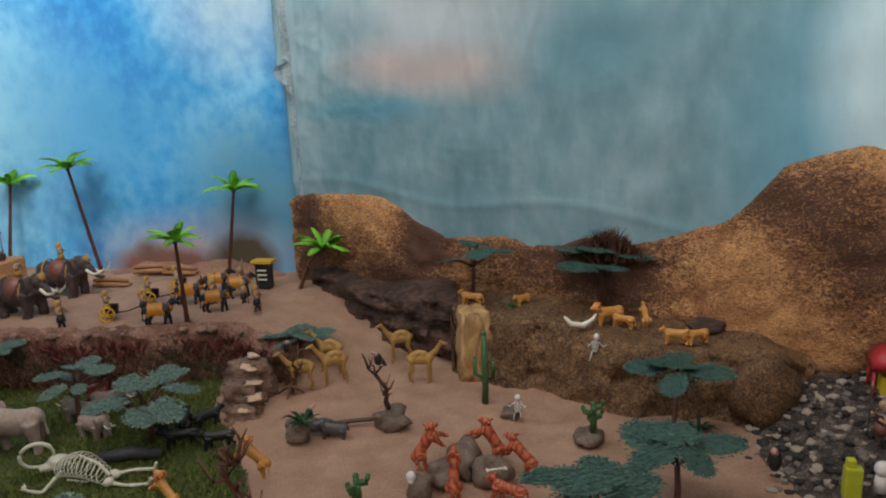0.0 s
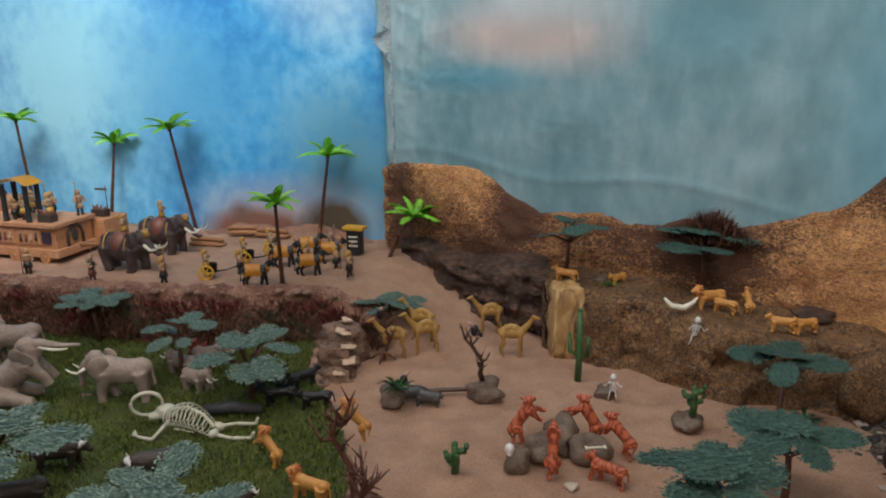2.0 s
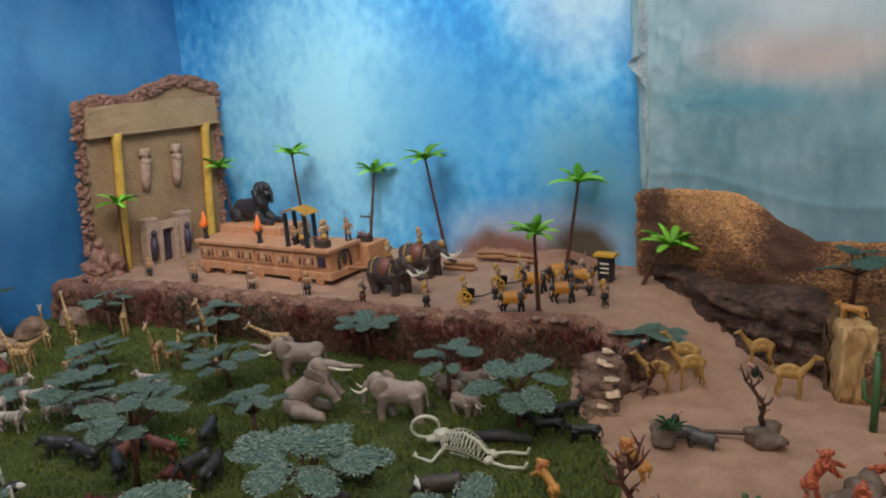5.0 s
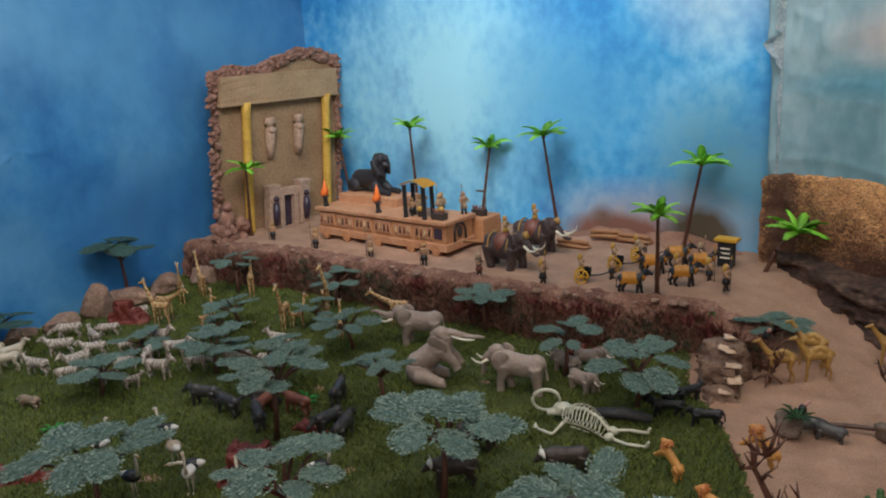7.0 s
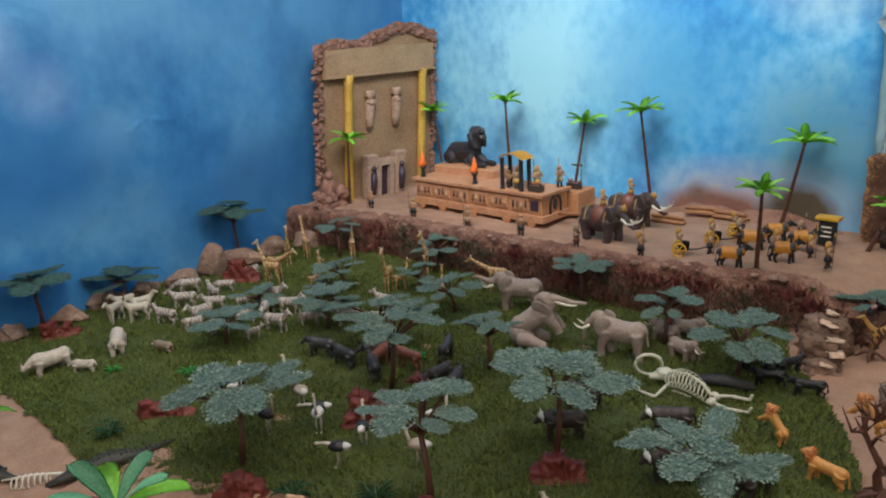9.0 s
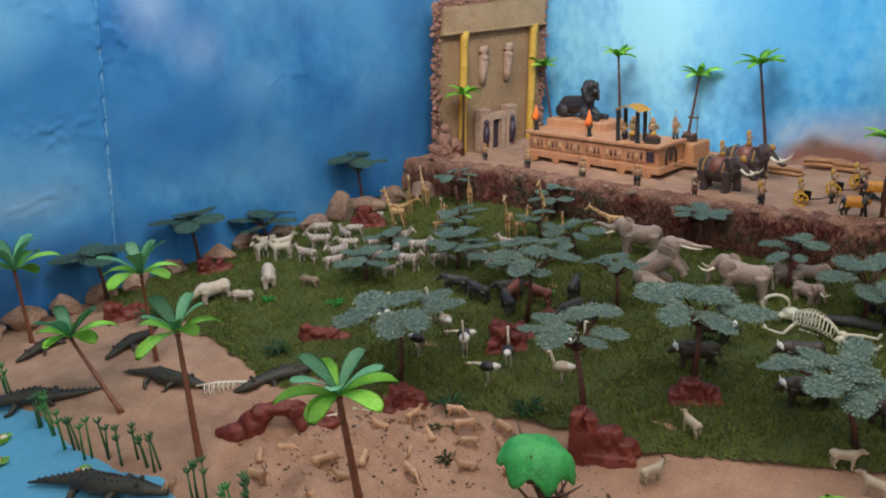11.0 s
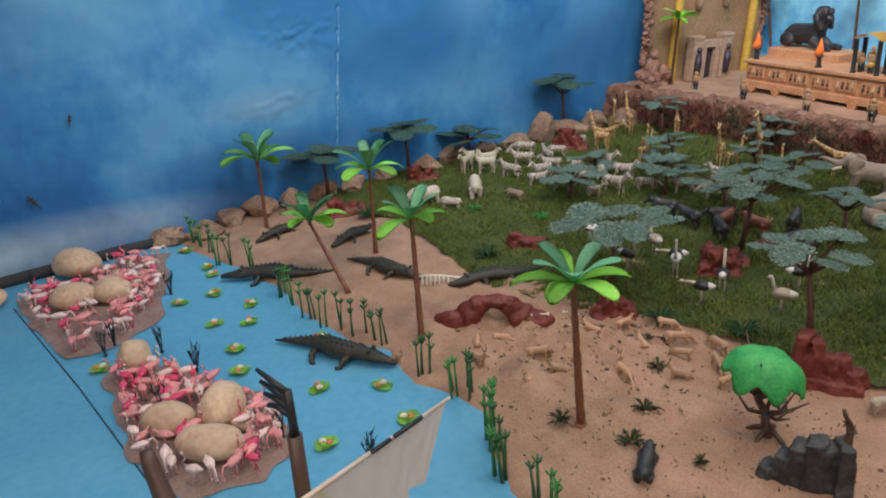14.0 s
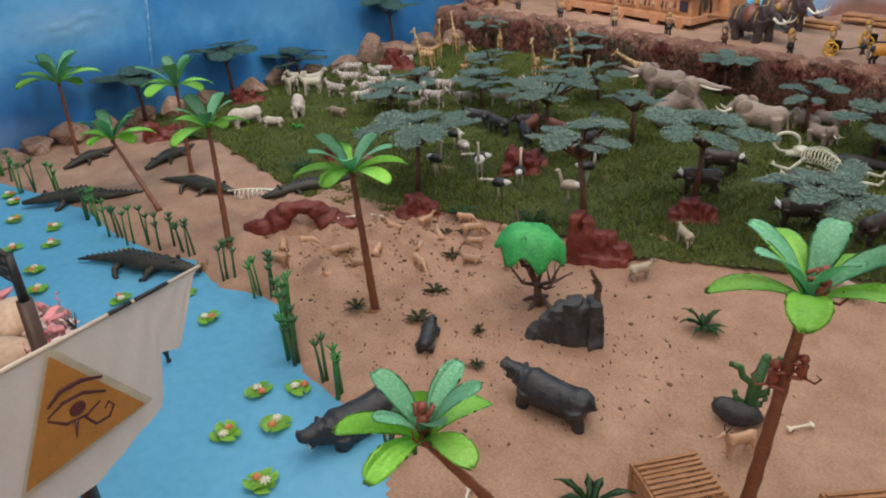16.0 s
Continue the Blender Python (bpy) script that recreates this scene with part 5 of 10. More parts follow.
for i, (x, y, z0, c, rad, n) in enumerate([
        (-1.415, 0.735, 0.0, (-1.415, 0.755, 0.172), 0.135, 6), (-1.515, 1.308, 0.0, (-1.515, 1.300, 0.118), 0.12, 6), (-1.20, 1.33, 0.0, (-1.20, 1.33, 0.13), 0.085, 5),
        (-1.19, 1.85, 0.0, (-1.185, 1.83, 0.13), 0.095, 5), (-1.748, 1.88, 0.0, (-1.738, 1.88, 0.11), 0.085, 5), (-1.478, 1.60, 0.0, (-1.48, 1.575, 0.105), 0.095, 6),
        (-1.733, 1.33, 0.0, (-1.733, 1.335, 0.10), 0.10, 6), (-1.92, 1.62, 0.0, (-1.915, 1.588, 0.092), 0.09, 5), (-2.172, 1.87, 0.0, (-2.172, 1.87, 0.13), 0.085, 5),
        (-1.86, 1.50, 0.0, (-1.86, 1.48, 0.08), 0.09, 5), (-1.92, 1.12, 0.0, (-1.905, 1.12, 0.085), 0.10, 6), (-0.87, 1.025, 0.05, (-0.87, 1.045, 0.195), 0.14, 7),
        (-0.565, 1.002, 0.0, (-0.60, 1.00, 0.145), 0.13, 7), (-0.88, 1.66, 0.0, (-0.87, 1.661, 0.125), 0.085, 5), (-0.675, 1.565, 0.0, (-0.675, 1.57, 0.115), 0.12, 7),
        (-0.965, 0.755, 0.06, (-0.995, 0.770, 0.232), 0.10, 6), (-0.44, 1.93, 0.005, (-0.435, 1.955, 0.105), 0.10, 6), (-1.345, 1.125, 0.0, (-1.30, 1.10, 0.205), 0.115, 7),
        (-1.66, 1.69, 0.0, (-1.675, 1.685, 0.085), 0.075, 5), (-2.03, 1.35, 0.0, (-2.02, 1.335, 0.065), 0.085, 5)]):
    acacia(x, y, z0, c, rad * 1.08, n + 2, i + 3)
for i, (x, y, z0, c, rad, n) in enumerate([
        (0.40, 1.53, 0.0, (0.415, 1.55, 0.147), 0.105, 5), (0.338, 1.278, 0.0, (0.339, 1.283, 0.132), 0.105, 6), (0.15, 0.985, 0.0, (0.145, 0.984, 0.235), 0.10, 6),
        (0.01, 2.03, 0.15, (0.02, 1.97, 0.305), 0.10, 5), (0.33, 1.92, 0.155, (0.325, 1.90, 0.300), 0.12, 6)]):
    acacia(x, y, z0, c, rad, n, i + 40, True, "toy acacia with dark bluish-green flat leaf pads on sand", "sand acacias")
for i, (x, y, c) in enumerate([(-2.486, 1.661, (-2.475, 1.645, 0.222)), (-2.482, 0.916, (-2.465, 0.90, 0.182)), (-2.485, 0.60, (-2.46, 0.585, 0.170)), (-2.49, 1.19, (-2.48, 1.18, 0.10))]):
    acacia(x, y, 0.02, c, 0.12, 6, i + 60, True, "dark green toy acacia against the painted wall", "wall acacias")


# reeds along the shore
def reed(x, y, h, seed, thick=0.0028):
    r = random.Random(seed)
    bm = bmesh.new()
    for k in range(r.choice([2, 2, 3])):
        ox, oy = r.uniform(-0.008, 0.008), r.uniform(-0.008, 0.008)
        hh = h * r.uniform(0.65, 1.0)
        lx, ly = r.uniform(-0.008, 0.008), r.uniform(-0.008, 0.008)
        tube(bm, [(ox, oy, -0.003), (ox + lx * 0.4, oy + ly * 0.4, hh * 0.5), (ox + lx, oy + ly, hh)], [thick, thick * 0.8, thick * 0.6], 6)
        for q in range(5):
            a = q * 1.26 + r.uniform(-0.3, 0.3)
            tube(bm, [(ox + lx, oy + ly, hh * 0.96), (ox + lx + math.cos(a) * 0.008, oy + ly + math.sin(a) * 0.008, hh + 0.006)], [0.0025, 0.0018], 4)
    ob = part("reed", bm, r.choice([GREEN_PLASTIC, GREEN_DARK]), None)
    ob.matrix_world = pose(x, y, 0)
    tagged(ob, "green plastic bulrush stems at the river's edge", "reed", "shore reeds")


for i, (x, y) in enumerate([(-2.455, 0.142), (-2.40, 0.14), (-2.337, 0.148), (-2.245, 0.136), (-2.216, 0.156), (-2.146, 0.190), (-1.944, 0.172), (-1.96, 0.195), (-1.881, 0.178), (-1.813, 0.172), (-1.788, 0.180), (-1.737, 0.180),
                            (-1.687, 0.200), (-1.654, 0.201), (-1.644, 0.230), (-1.599, 0.229), (-1.578, 0.236), (-1.426, 0.224), (-1.412, 0.241), (-1.336, 0.233), (-1.309, 0.251), (-1.325, 0.26),
                            (-1.215, 0.226), (-1.19, 0.205), (-1.177, 0.192), (-1.155, 0.182), (-1.12, 0.155), (-1.100, 0.153), (-1.030, 0.155), (-0.986, 0.147), (-0.83, 0.10), (-0.81, 0.13)]):
    reed(x, y, 0.085 if i not in (22, 23, 24, 25) else 0.105, i, 0.0028 if i < 22 else 0.0036)

# lily pads
LILY = plastic("lily_leaf", (0.33, 0.66, 0.09), 0.22)
LILY_FLOWER = plastic("lily_flower", (0.80, 0.76, 0.60))
LILY_RED = plastic("lily_red", (0.72, 0.27, 0.13))


def lily(x, y, s, seed):
    """Overlapping notched pads with a white and a salmon flower."""
    r = random.Random(seed)
    g = base("water_lily", pose(x, y, -0.003, 0, 0, r.uniform(0, 360)))
    for k in range(r.choice([2, 2, 3])):
        bm = bmesh.new()
        n = 20
        c = bm.verts.new((s * 0.35, 0, 0.0016))
        rim = [bm.verts.new((math.cos(a) * s * 1.08, math.sin(a) * s, 0.003 + 0.0008 * math.sin(a * 3))) for a in (0.16 + j * 5.96 / n for j in range(n + 1))]
        for p, q in zip(rim, rim[1:]):
            bm.faces.new((c, p, q))
        bmesh.ops.solidify(bm, geom=bm.faces[:], thickness=0.002)
        bmesh.ops.recalc_face_normals(bm, faces=bm.faces[:])
        a = k * 2.3 + r.uniform(-0.3, 0.3)
        part("lily_pad", bm, LILY, g, smooth=False).matrix_local = pose(math.cos(a) * s * 0.48, math.sin(a) * s * 0.48, 0.001 + 0.0022 * k, 0, 0, math.degrees(a) + r.uniform(-50, 50))
    for name, mat, px, py, k, lab in (("white_flower", LILY_FLOWER, 0.25, 0.35, 1.0, "small creamy white flower"), ("salmon_flower", LILY_RED, -0.35, -0.35, 0.85, "small salmon-orange flower")):
        bm = bmesh.new()
        for ring, (rise, ln) in enumerate(((0.9, 0.30), (0.5, 0.20))):
            for q in range(7 - 2 * ring):
                a = q * 2 * math.pi / (7 - 2 * ring) + ring
                ball(bm, (math.cos(a) * s * ln * k, math.sin(a) * s * ln * k, 0.0085 + 0.002 * ring), (s * 0.24 * k, s * 0.11 * k, 0.0022), 0, 6, Matrix.Rotation(a, 3, "Z"))
        part(name, bm, mat, g, lab).matrix_local = pose(px * s, py * s, 0)
    tagged(g, "bright lime plastic lily pads with white and salmon flowers", "water lily", "water lilies")


for i, (x, y) in enumerate([(-1.523, 0.057), (-1.448, 0.150), (-1.957, 0.103), (-1.776, -0.007), (-2.081, -0.025), (-2.073, 0.058), (-1.874, 0.065), (-1.917, 0.002), (-2.405, 0.097), (-2.247, 0.108), (-2.191, 0.10), (-1.363, -0.013),
                            (-1.331, 0.130), (-1.686, -0.033), (-1.896, -0.250), (-1.694, 0.149), (-1.084, 0.072), (-1.045, 0.118), (-1.004, 0.044), (-1.041, -0.014), (-0.924, -0.034)]):
    lily(x, y, 0.0145 if i < 16 else 0.0155, i)


# dark water weeds
def weed(x, y, h, seed):
    r = random.Random(seed)
    bm = bmesh.new()
    for k in range(6):
        a, s = k * 1.05 + r.uniform(-0.3, 0.3), r.uniform(0.35, 1.0)
        d = Vector((math.cos(a), math.sin(a), 0))
        p1, p2 = d * 0.007 * s + Vector((0, 0, h * 0.42)), d * 0.016 * s + Vector((0, 0, h * r.uniform(0.8, 1.15)))
        tube(bm, [(0, 0, -0.004), p1, p2], [0.0016, 0.0013, 0.0008], 5)
        for q in range(3):
            b_ = p1.lerp(p2, r.uniform(0.0, 0.7))
            tube(bm, [b_, b_ + Vector((r.uniform(-0.009, 0.009), r.uniform(-0.009, 0.009), h * r.uniform(0.2, 0.4)))], [0.0011, 0.0007], 4)
    ball(bm, (0, 0, -0.001), (0.005, 0.005, 0.004), 0, 6)
    ob = part("water_weed", fuse(bm, 0.0008, 0), plastic("black_weed", (0.02, 0.025, 0.03)), None)
    ob.matrix_world = pose(x, y, 0)
    tagged(ob, "dark branching plastic water weed", "water plant", "water weeds")


for i, (x, y) in enumerate([(-2.155, -0.022), (-1.878, -0.129), (-1.751, -0.098), (-1.949, -0.227), (-1.660, -0.195), (-1.27, 0.02), (-2.42, -0.29), (-1.98, -0.20), (-1.43, -0.06)]):
    weed(x, y, 0.055, i)


# ferns and low tufts
def fern(x, y, s, seed, mat, z=None, label="dark green plastic fern tuft on the ground", n=11):
    r = random.Random(seed)
    bm = bmesh.new()
    for k in range(n):
        a = k * 2 * math.pi / n + r.uniform(-0.25, 0.25)
        up, ln = r.uniform(0.8, 1.8), s * r.uniform(0.75, 1.1)
        d, q = Vector((math.cos(a), math.sin(a), 0)), Vector((-math.sin(a), math.cos(a), 0))
        prev = None
        for i in range(6):
            t = i / 5
            w = s * 0.11 * math.sin(math.pi * (0.12 + 0.86 * t)) * (1.2 if i % 2 else 0.75)
            p = d * ln * t + Vector((0, 0, ln * (up * t - 0.75 * up * t * t) + 0.002))
            cur = [bm.verts.new(p - q * w), bm.verts.new(p + Vector((0, 0, s * 0.03))), bm.verts.new(p + q * w)]
            if prev:
                for m_ in range(2):
                    bm.faces.new((prev[m_], cur[m_], cur[m_ + 1], prev[m_ + 1]))
            prev = cur
    bmesh.ops.solidify(bm, geom=bm.faces[:], thickness=s * 0.02)
    ob = part("fern", bm, mat, None)
    ob.matrix_world = pose(x, y, gz(x, y) if z is None else z)
    tagged(ob, label, "fern", "ferns")


for i, (x, y, s, m_) in enumerate([(-1.758, 0.666, 0.045, 0), (-1.107, 0.780, 0.05, 0), (-1.068, 0.442, 0.032, 2), (-1.144, 0.317, 0.026, 2), (-0.654, 0.647, 0.042, 0), (-0.578, 0.205, 0.05, 0), (-1.25, 0.71, 0.045, 0), (-1.40, 1.30, 0.04, 1),
                                   (-1.86, 0.95, 0.035, 1), (-0.35, 1.555, 0.045, 0), (0.121, 1.952, 0.028, 1), (-0.958, 1.90, 0.035, 1), (-0.585, 1.975, 0.03, 1), (-2.25, 0.60, 0.05, 0), (-1.03, 0.36, 0.03, 2), (0.47, 1.57, 0.04, 0), (-0.87, 0.33, 0.018, 2), (-2.05, 0.86, 0.03, 1), (-1.141, 0.565, 0.026, 2), (-1.227, 0.633, 0.022, 2), (-1.194, 0.659, 0.020, 2), (-1.259, 0.391, 0.020, 2), (-1.391, 0.423, 0.020, 2), (-1.358, 0.38, 0.016, 2), (-0.93, 0.40, 0.016, 2)]):
    z = {10: 0.155, 9: 0.045}.get(i)
    fern(x, y, s, i, [GREEN_DARK, GREEN_BRIGHT, plastic("moss_green", (0.07, 0.09, 0.03))][m_], z, ["dark green plastic fern tuft on the ground", "bright green plastic leaf tuft", "dry olive moss tuft on the sand"][m_])


# cacti
def cactus(x, y, z, stems, label):
    bm = bmesh.new()
    for pts, r in stems:
        tube(bm, pts, [r] * (len(pts) - 1) + [r * 0.75], 8)
        ball(bm, pts[-1], (r * 0.8, r * 0.8, r * 0.9), 0, 8)
    ob = part("cactus", bm, surf("cactus_green", [(0.025, 0.075, 0.022), (0.045, 0.125, 0.038), (0.08, 0.18, 0.07)], 80, 300, 0.5, 0.6, dist=0.002), None)
    ob.matrix_world = pose(x, y, z)
    tagged(ob, label, "cactus", "cacti")


cactus(0.033, 1.735, -0.002, [([(0, 0, 0), (0.002, 0, 0.08), (0, 0, 0.172)], 0.0078), ([(0, 0, 0.065), (-0.020, 0, 0.075), (-0.022, 0, 0.115)], 0.005), ([(0, 0, 0.055), (0.019, 0, 0.065), (0.021, 0, 0.108)], 0.005)], "tall green saguaro cactus on the sand")


def lobed(x, y, z, seed, n, s, label):
    r = random.Random(seed)
    stems = []
    pts = [(0, 0, 0), (0, 0, s * 0.5)]
    stems.append(([(0, 0, -0.002), (0.002, 0, s * 0.5), (0, 0, s)], s * 0.12))
    for k in range(n):
        a, h = k * 2.2 + r.uniform(-0.4, 0.4), s * r.uniform(0.3, 0.85)
        d = Vector((math.cos(a), math.sin(a) * 0.6, 0)) * s * 0.32
        stems.append(([(0, 0, h), (d.x, d.y, h + s * 0.06), (d.x * 1.15, d.y * 1.15, h + s * 0.2)], s * 0.095))
    cactus(x, y, z, stems, label)


lobed(-0.209, 1.324, 0.0, 1, 6, 0.062, "small dark green branching cactus on the sand")
lobed(0.243, 1.53, 0.03, 2, 5, 0.06, "small green branching cactus on a grey rock")
cactus(-0.507, 0.475, 0.010, [([(0, 0, 0), (0.003, 0.002, 0.05), (0.010, 0.006, 0.098)], 0.0088), ([(0.002, 0, 0.055), (-0.012, -0.006, 0.066), (-0.016, -0.008, 0.080), (-0.026, -0.014, 0.084)], 0.0050), ([(0.002, 0, 0.035), (0.018, 0.008, 0.046), (0.022, 0.010, 0.062)], 0.0052), ([(0, 0, 0.018), (-0.015, -0.006, 0.026), (-0.018, -0.008, 0.038)], 0.0050), ([(0.006, 0.004, 0.080), (0.020, 0.012, 0.088), (0.024, 0.014, 0.100)], 0.0045), ([(0.001, 0, 0.022), (0.014, 0.004, 0.026), (0.018, 0.006, 0.036)], 0.0048)], "knobbly green cactus growing from a charcoal rock")


# dead and gnarled trees
def gnarl(name, x, y, z, h, seed, mat, label, roots=0, limbs=6, r0=0.009, twig=0.45):
    r = random.Random(seed)
    g = base(name, pose(x, y, z))
    bm = bmesh.new()
    trunk = [Vector((0, 0, -0.003))]
    for k in range(6):
        trunk.append(trunk[-1] + Vector((r.uniform(-0.12, 0.12) * h, r.uniform(-0.12, 0.12) * h, h / 6)))
    tube(bm, trunk, [r0 * (1.2 - 0.13 * k) for k in range(7)], 8)
    for k in range(limbs):
        s = trunk[r.randrange(2, 7)]
        a = k * 2.4 + r.uniform(-0.4, 0.4)
        d = Vector((math.cos(a), math.sin(a), r.uniform(0.1, 1.1))).normalized() * h * twig * r.uniform(0.6, 1.0)
        m1 = s + d * 0.5 + Vector((0, 0, 0.02 * r.uniform(-1, 1)))
        tube(bm, [s, m1, s + d + Vector((0, 0, h * 0.1))], [r0 * 0.55, r0 * 0.4, r0 * 0.15], 6)
        tube(bm, [m1, m1 + Vector((-d.y, d.x, abs(d.z) + 0.01)) * 0.6], [r0 * 0.35, r0 * 0.12], 5)
    for k in range(roots):
        a = k * 2 * math.pi / roots + r.uniform(-0.2, 0.2)
        d = Vector((math.cos(a), math.sin(a), 0))
        tube(bm, [Vector((0, 0, h * 0.18)), d * h * 0.18 + Vector((0, 0, h * 0.10)), d * h * 0.34 + Vector((0, 0, -0.003))], [r0 * 0.8, r0 * 0.6, r0 * 0.3], 6)
    part("trunk", bm, mat, g)
    return tagged(g, label, "tree")


gnarl("dead_tree", -0.178, 1.625, 0.05, 0.105, 7, BROWN_PLASTIC, "dark dead tree with curling branches on a grey rock", 0, 10, 0.0055, 0.26)
gnarl("dead_tree", -0.35, 1.20, 0.0, 0.17, 3, BARK_ACACIA, "gnarled brown tree with spreading roots at the lawn's edge", 9, 12, 0.0075, 0.27)
gnarl("dead_tree", -0.30, 1.10, 0.0, 0.15, 13, BARK_ACACIA, "gnarled brown bush with bare twisting branches", 8, 12, 0.006, 0.28)
gnarl("dead_tree", -0.43, 1.80, 0.01, 0.09, 17, BARK_ACACIA, "thin bare brown tree beside the steps", 4, 5, 0.006, 0.4)
um = gnarl("umbrella_tree", -0.90, 0.53, 0.0, 0.125, 9, BROWN_PLASTIC, "gnarled brown tree with one bright green leaf canopy", 4, 16, 0.0072, 0.52)
CANOPY = surf("canopy_green", [(0.018, 0.22, 0.055), (0.040, 0.36, 0.085), (0.085, 0.48, 0.13)], 34, 220, 0.55, 0.6)
bm = bmesh.new()
rows, cn = [], 72
for i in range(1, 13):
    t = i / 12
    row = []
    for k in range(cn):
        a = 2 * math.pi * k / cn
        lobe = 1 + 0.055 * math.cos(7 * a + 0.6) * t + 0.05 * noise.noise(Vector((math.cos(a) * 2, math.sin(a) * 2, 3))) + (0.022 if k % 2 else -0.012) * t ** 4
        rad = 0.060 * math.sin(1.30 * t) / math.sin(1.30) * lobe
        sag = 0.044 * t ** 2.4 * (1 + 0.22 * math.cos(7 * a + 0.6) + 0.25 * noise.noise(Vector((math.cos(a) * 1.6, math.sin(a) * 1.6, 8))))
        p = Vector((math.cos(a) * rad, math.sin(a) * rad * 0.86, -sag))
        p += Vector((0, 0, 0.0035 * noise.noise(p * 60) + 0.0014 * math.cos(21 * a) * t))
        row.append(bm.verts.new(p))
    rows.append(row)
tip = bm.verts.new((0, 0, 0.001))
for k in range(cn):
    q = (k + 1) % cn
    bm.faces.new((tip, rows[0][k], rows[0][q]))
    for ra, rb in zip(rows, rows[1:]):
        bm.faces.new((ra[k], rb[k], rb[q], ra[q]))
bmesh.ops.recalc_face_normals(bm, faces=bm.faces[:])
bmesh.ops.solidify(bm, geom=bm.faces[:], thickness=0.0025)
part("leaf_canopy", bm, CANOPY, um, "bright green domed leaf canopy with a scalloped rim").matrix_local = pose(-0.008, -0.010, 0.158, 0, 6, 15)
gnarl("dead_stump", -0.772, 0.498, 0.075, 0.062, 19, BROWN_PLASTIC, "bare dark stump standing on the charcoal rock", 0, 3, 0.006, 0.3)
bm = bmesh.new()
tube(bm, [(-0.05, 0, 0.012), (0, 0.004, 0.014), (0.05, -0.006, 0.018), (0.075, 0, 0.028)], [0.006, 0.0055, 0.005, 0.002], 8)
tagged(part("dead_log", bm, BROWN_PLASTIC, None), "dark fallen branch lying on the sand", "log").matrix_world = pose(-0.265, 1.63, 0.0, 0, 0, 10)
bm = bmesh.new()
tube(bm, [(-0.06, 0, 0.014), (0, 0.004, 0.016), (0.06, -0.003, 0.012)], [0.012, 0.014, 0.009], 8)
tagged(part("dead_log", bm, CHARCOAL, None), "black log lying on the turf", "log").matrix_world = pose(-0.685, 1.49, 0.008, 0, 0, 12)

# ---- toy animals: each figurine is one moulded mesh ----
def striped(name, a, b, scale, distort=3.0, cut=0.5):
    """Moulded plastic with painted stripes across the body."""
    m = bpy.data.materials.new(name)
    m.use_nodes = True
    nt = m.node_tree
    p = nt.nodes["Principled BSDF"]
    tc = nt.nodes.new("ShaderNodeTexCoord")
    w = nt.nodes.new("ShaderNodeTexWave")
    w.inputs["Scale"].default_value, w.inputs["Distortion"].default_value, w.inputs["Detail"].default_value = scale, distort, 2.0
    nt.links.new(tc.outputs["Object"], w.inputs["Vector"])
    ramp = nt.nodes.new("ShaderNodeValToRGB")
    el = ramp.color_ramp.elements
    el[0].position, el[0].color, el[1].position, el[1].color = max(0, cut - 0.2), (*a, 1), cut + 0.25, (*b, 1)
    nt.links.new(w.outputs["Fac"], ramp.inputs[0])
    nt.links.new(ramp.outputs[0], p.inputs["Base Color"])
    p.inputs["Roughness"].default_value = 0.5
    return m


def spotted(name, a, b, scale):
    m = bpy.data.materials.new(name)
    m.use_nodes = True
    nt = m.node_tree
    p = nt.nodes["Principled BSDF"]
    tc = nt.nodes.new("ShaderNodeTexCoord")
    w = nt.nodes.new("ShaderNodeTexVoronoi")
    w.feature = "DISTANCE_TO_EDGE"
    w.inputs["Scale"].default_value = scale
    nt.links.new(tc.outputs["Object"], w.inputs["Vector"])
    ramp = nt.nodes.new("ShaderNodeValToRGB")
    el = ramp.color_ramp.elements
    el[0].position, el[0].color, el[1].position, el[1].color = 0.06, (*a, 1), 0.14, (*b, 1)
    nt.links.new(w.outputs["Distance"], ramp.inputs[0])
    nt.links.new(ramp.outputs[0], p.inputs["Base Color"])
    p.inputs["Roughness"].default_value = 0.5
    return m


ZEBRA = striped("zebra_plastic", (0.27, 0.21, 0.17), (0.52, 0.45, 0.38), 27, 16.0, 0.34)
TIGER = striped("tiger_plastic", (0.24, 0.05, 0.025), (0.54, 0.13, 0.055), 30, 16.0, 0.28)
GIRAFFE = spotted("giraffe_plastic", (0.62, 0.43, 0.21), (0.33, 0.155, 0.055), 85)
IVORY = plastic("ivory_plastic", (0.78, 0.72, 0.58))
BONE = plastic("bone_plastic", (0.62, 0.60, 0.47))
WHITE_P = plastic("white_plastic", (0.68, 0.65, 0.60), 0.2)
BLACK_P = plastic("black_plastic", (0.018, 0.018, 0.02))
GREY_EL = surf("elephant_grey", [(0.25, 0.185, 0.15), (0.34, 0.262, 0.215), (0.42, 0.335, 0.28)], 22, 160, 0.65, 0.35, dist=0.002, per_object=0.08)
GREY_RH = surf("rhino_pale", [(0.36, 0.29, 0.22), (0.54, 0.45, 0.36), (0.64, 0.55, 0.46)], 40, 260, 0.6, 0.5, dist=0.0015, per_object=0.1)
HIPPO_P = surf("hippo_charcoal", [(0.012, 0.012, 0.014), (0.025, 0.026, 0.030), (0.050, 0.050, 0.054)], 35, 260, 0.44, 0.6, dist=0.002)
CROC_P = surf("crocodile_plastic", [(0.015, 0.014, 0.011), (0.036, 0.034, 0.024), (0.075, 0.066, 0.045)], 90, 300, 0.5, 0.8, dist=0.003)
LION_P = plastic("lion_tan", (0.60, 0.28, 0.07), 0.3)
LION_M = plastic("lion_mane", (0.50, 0.18, 0.05), 0.35)
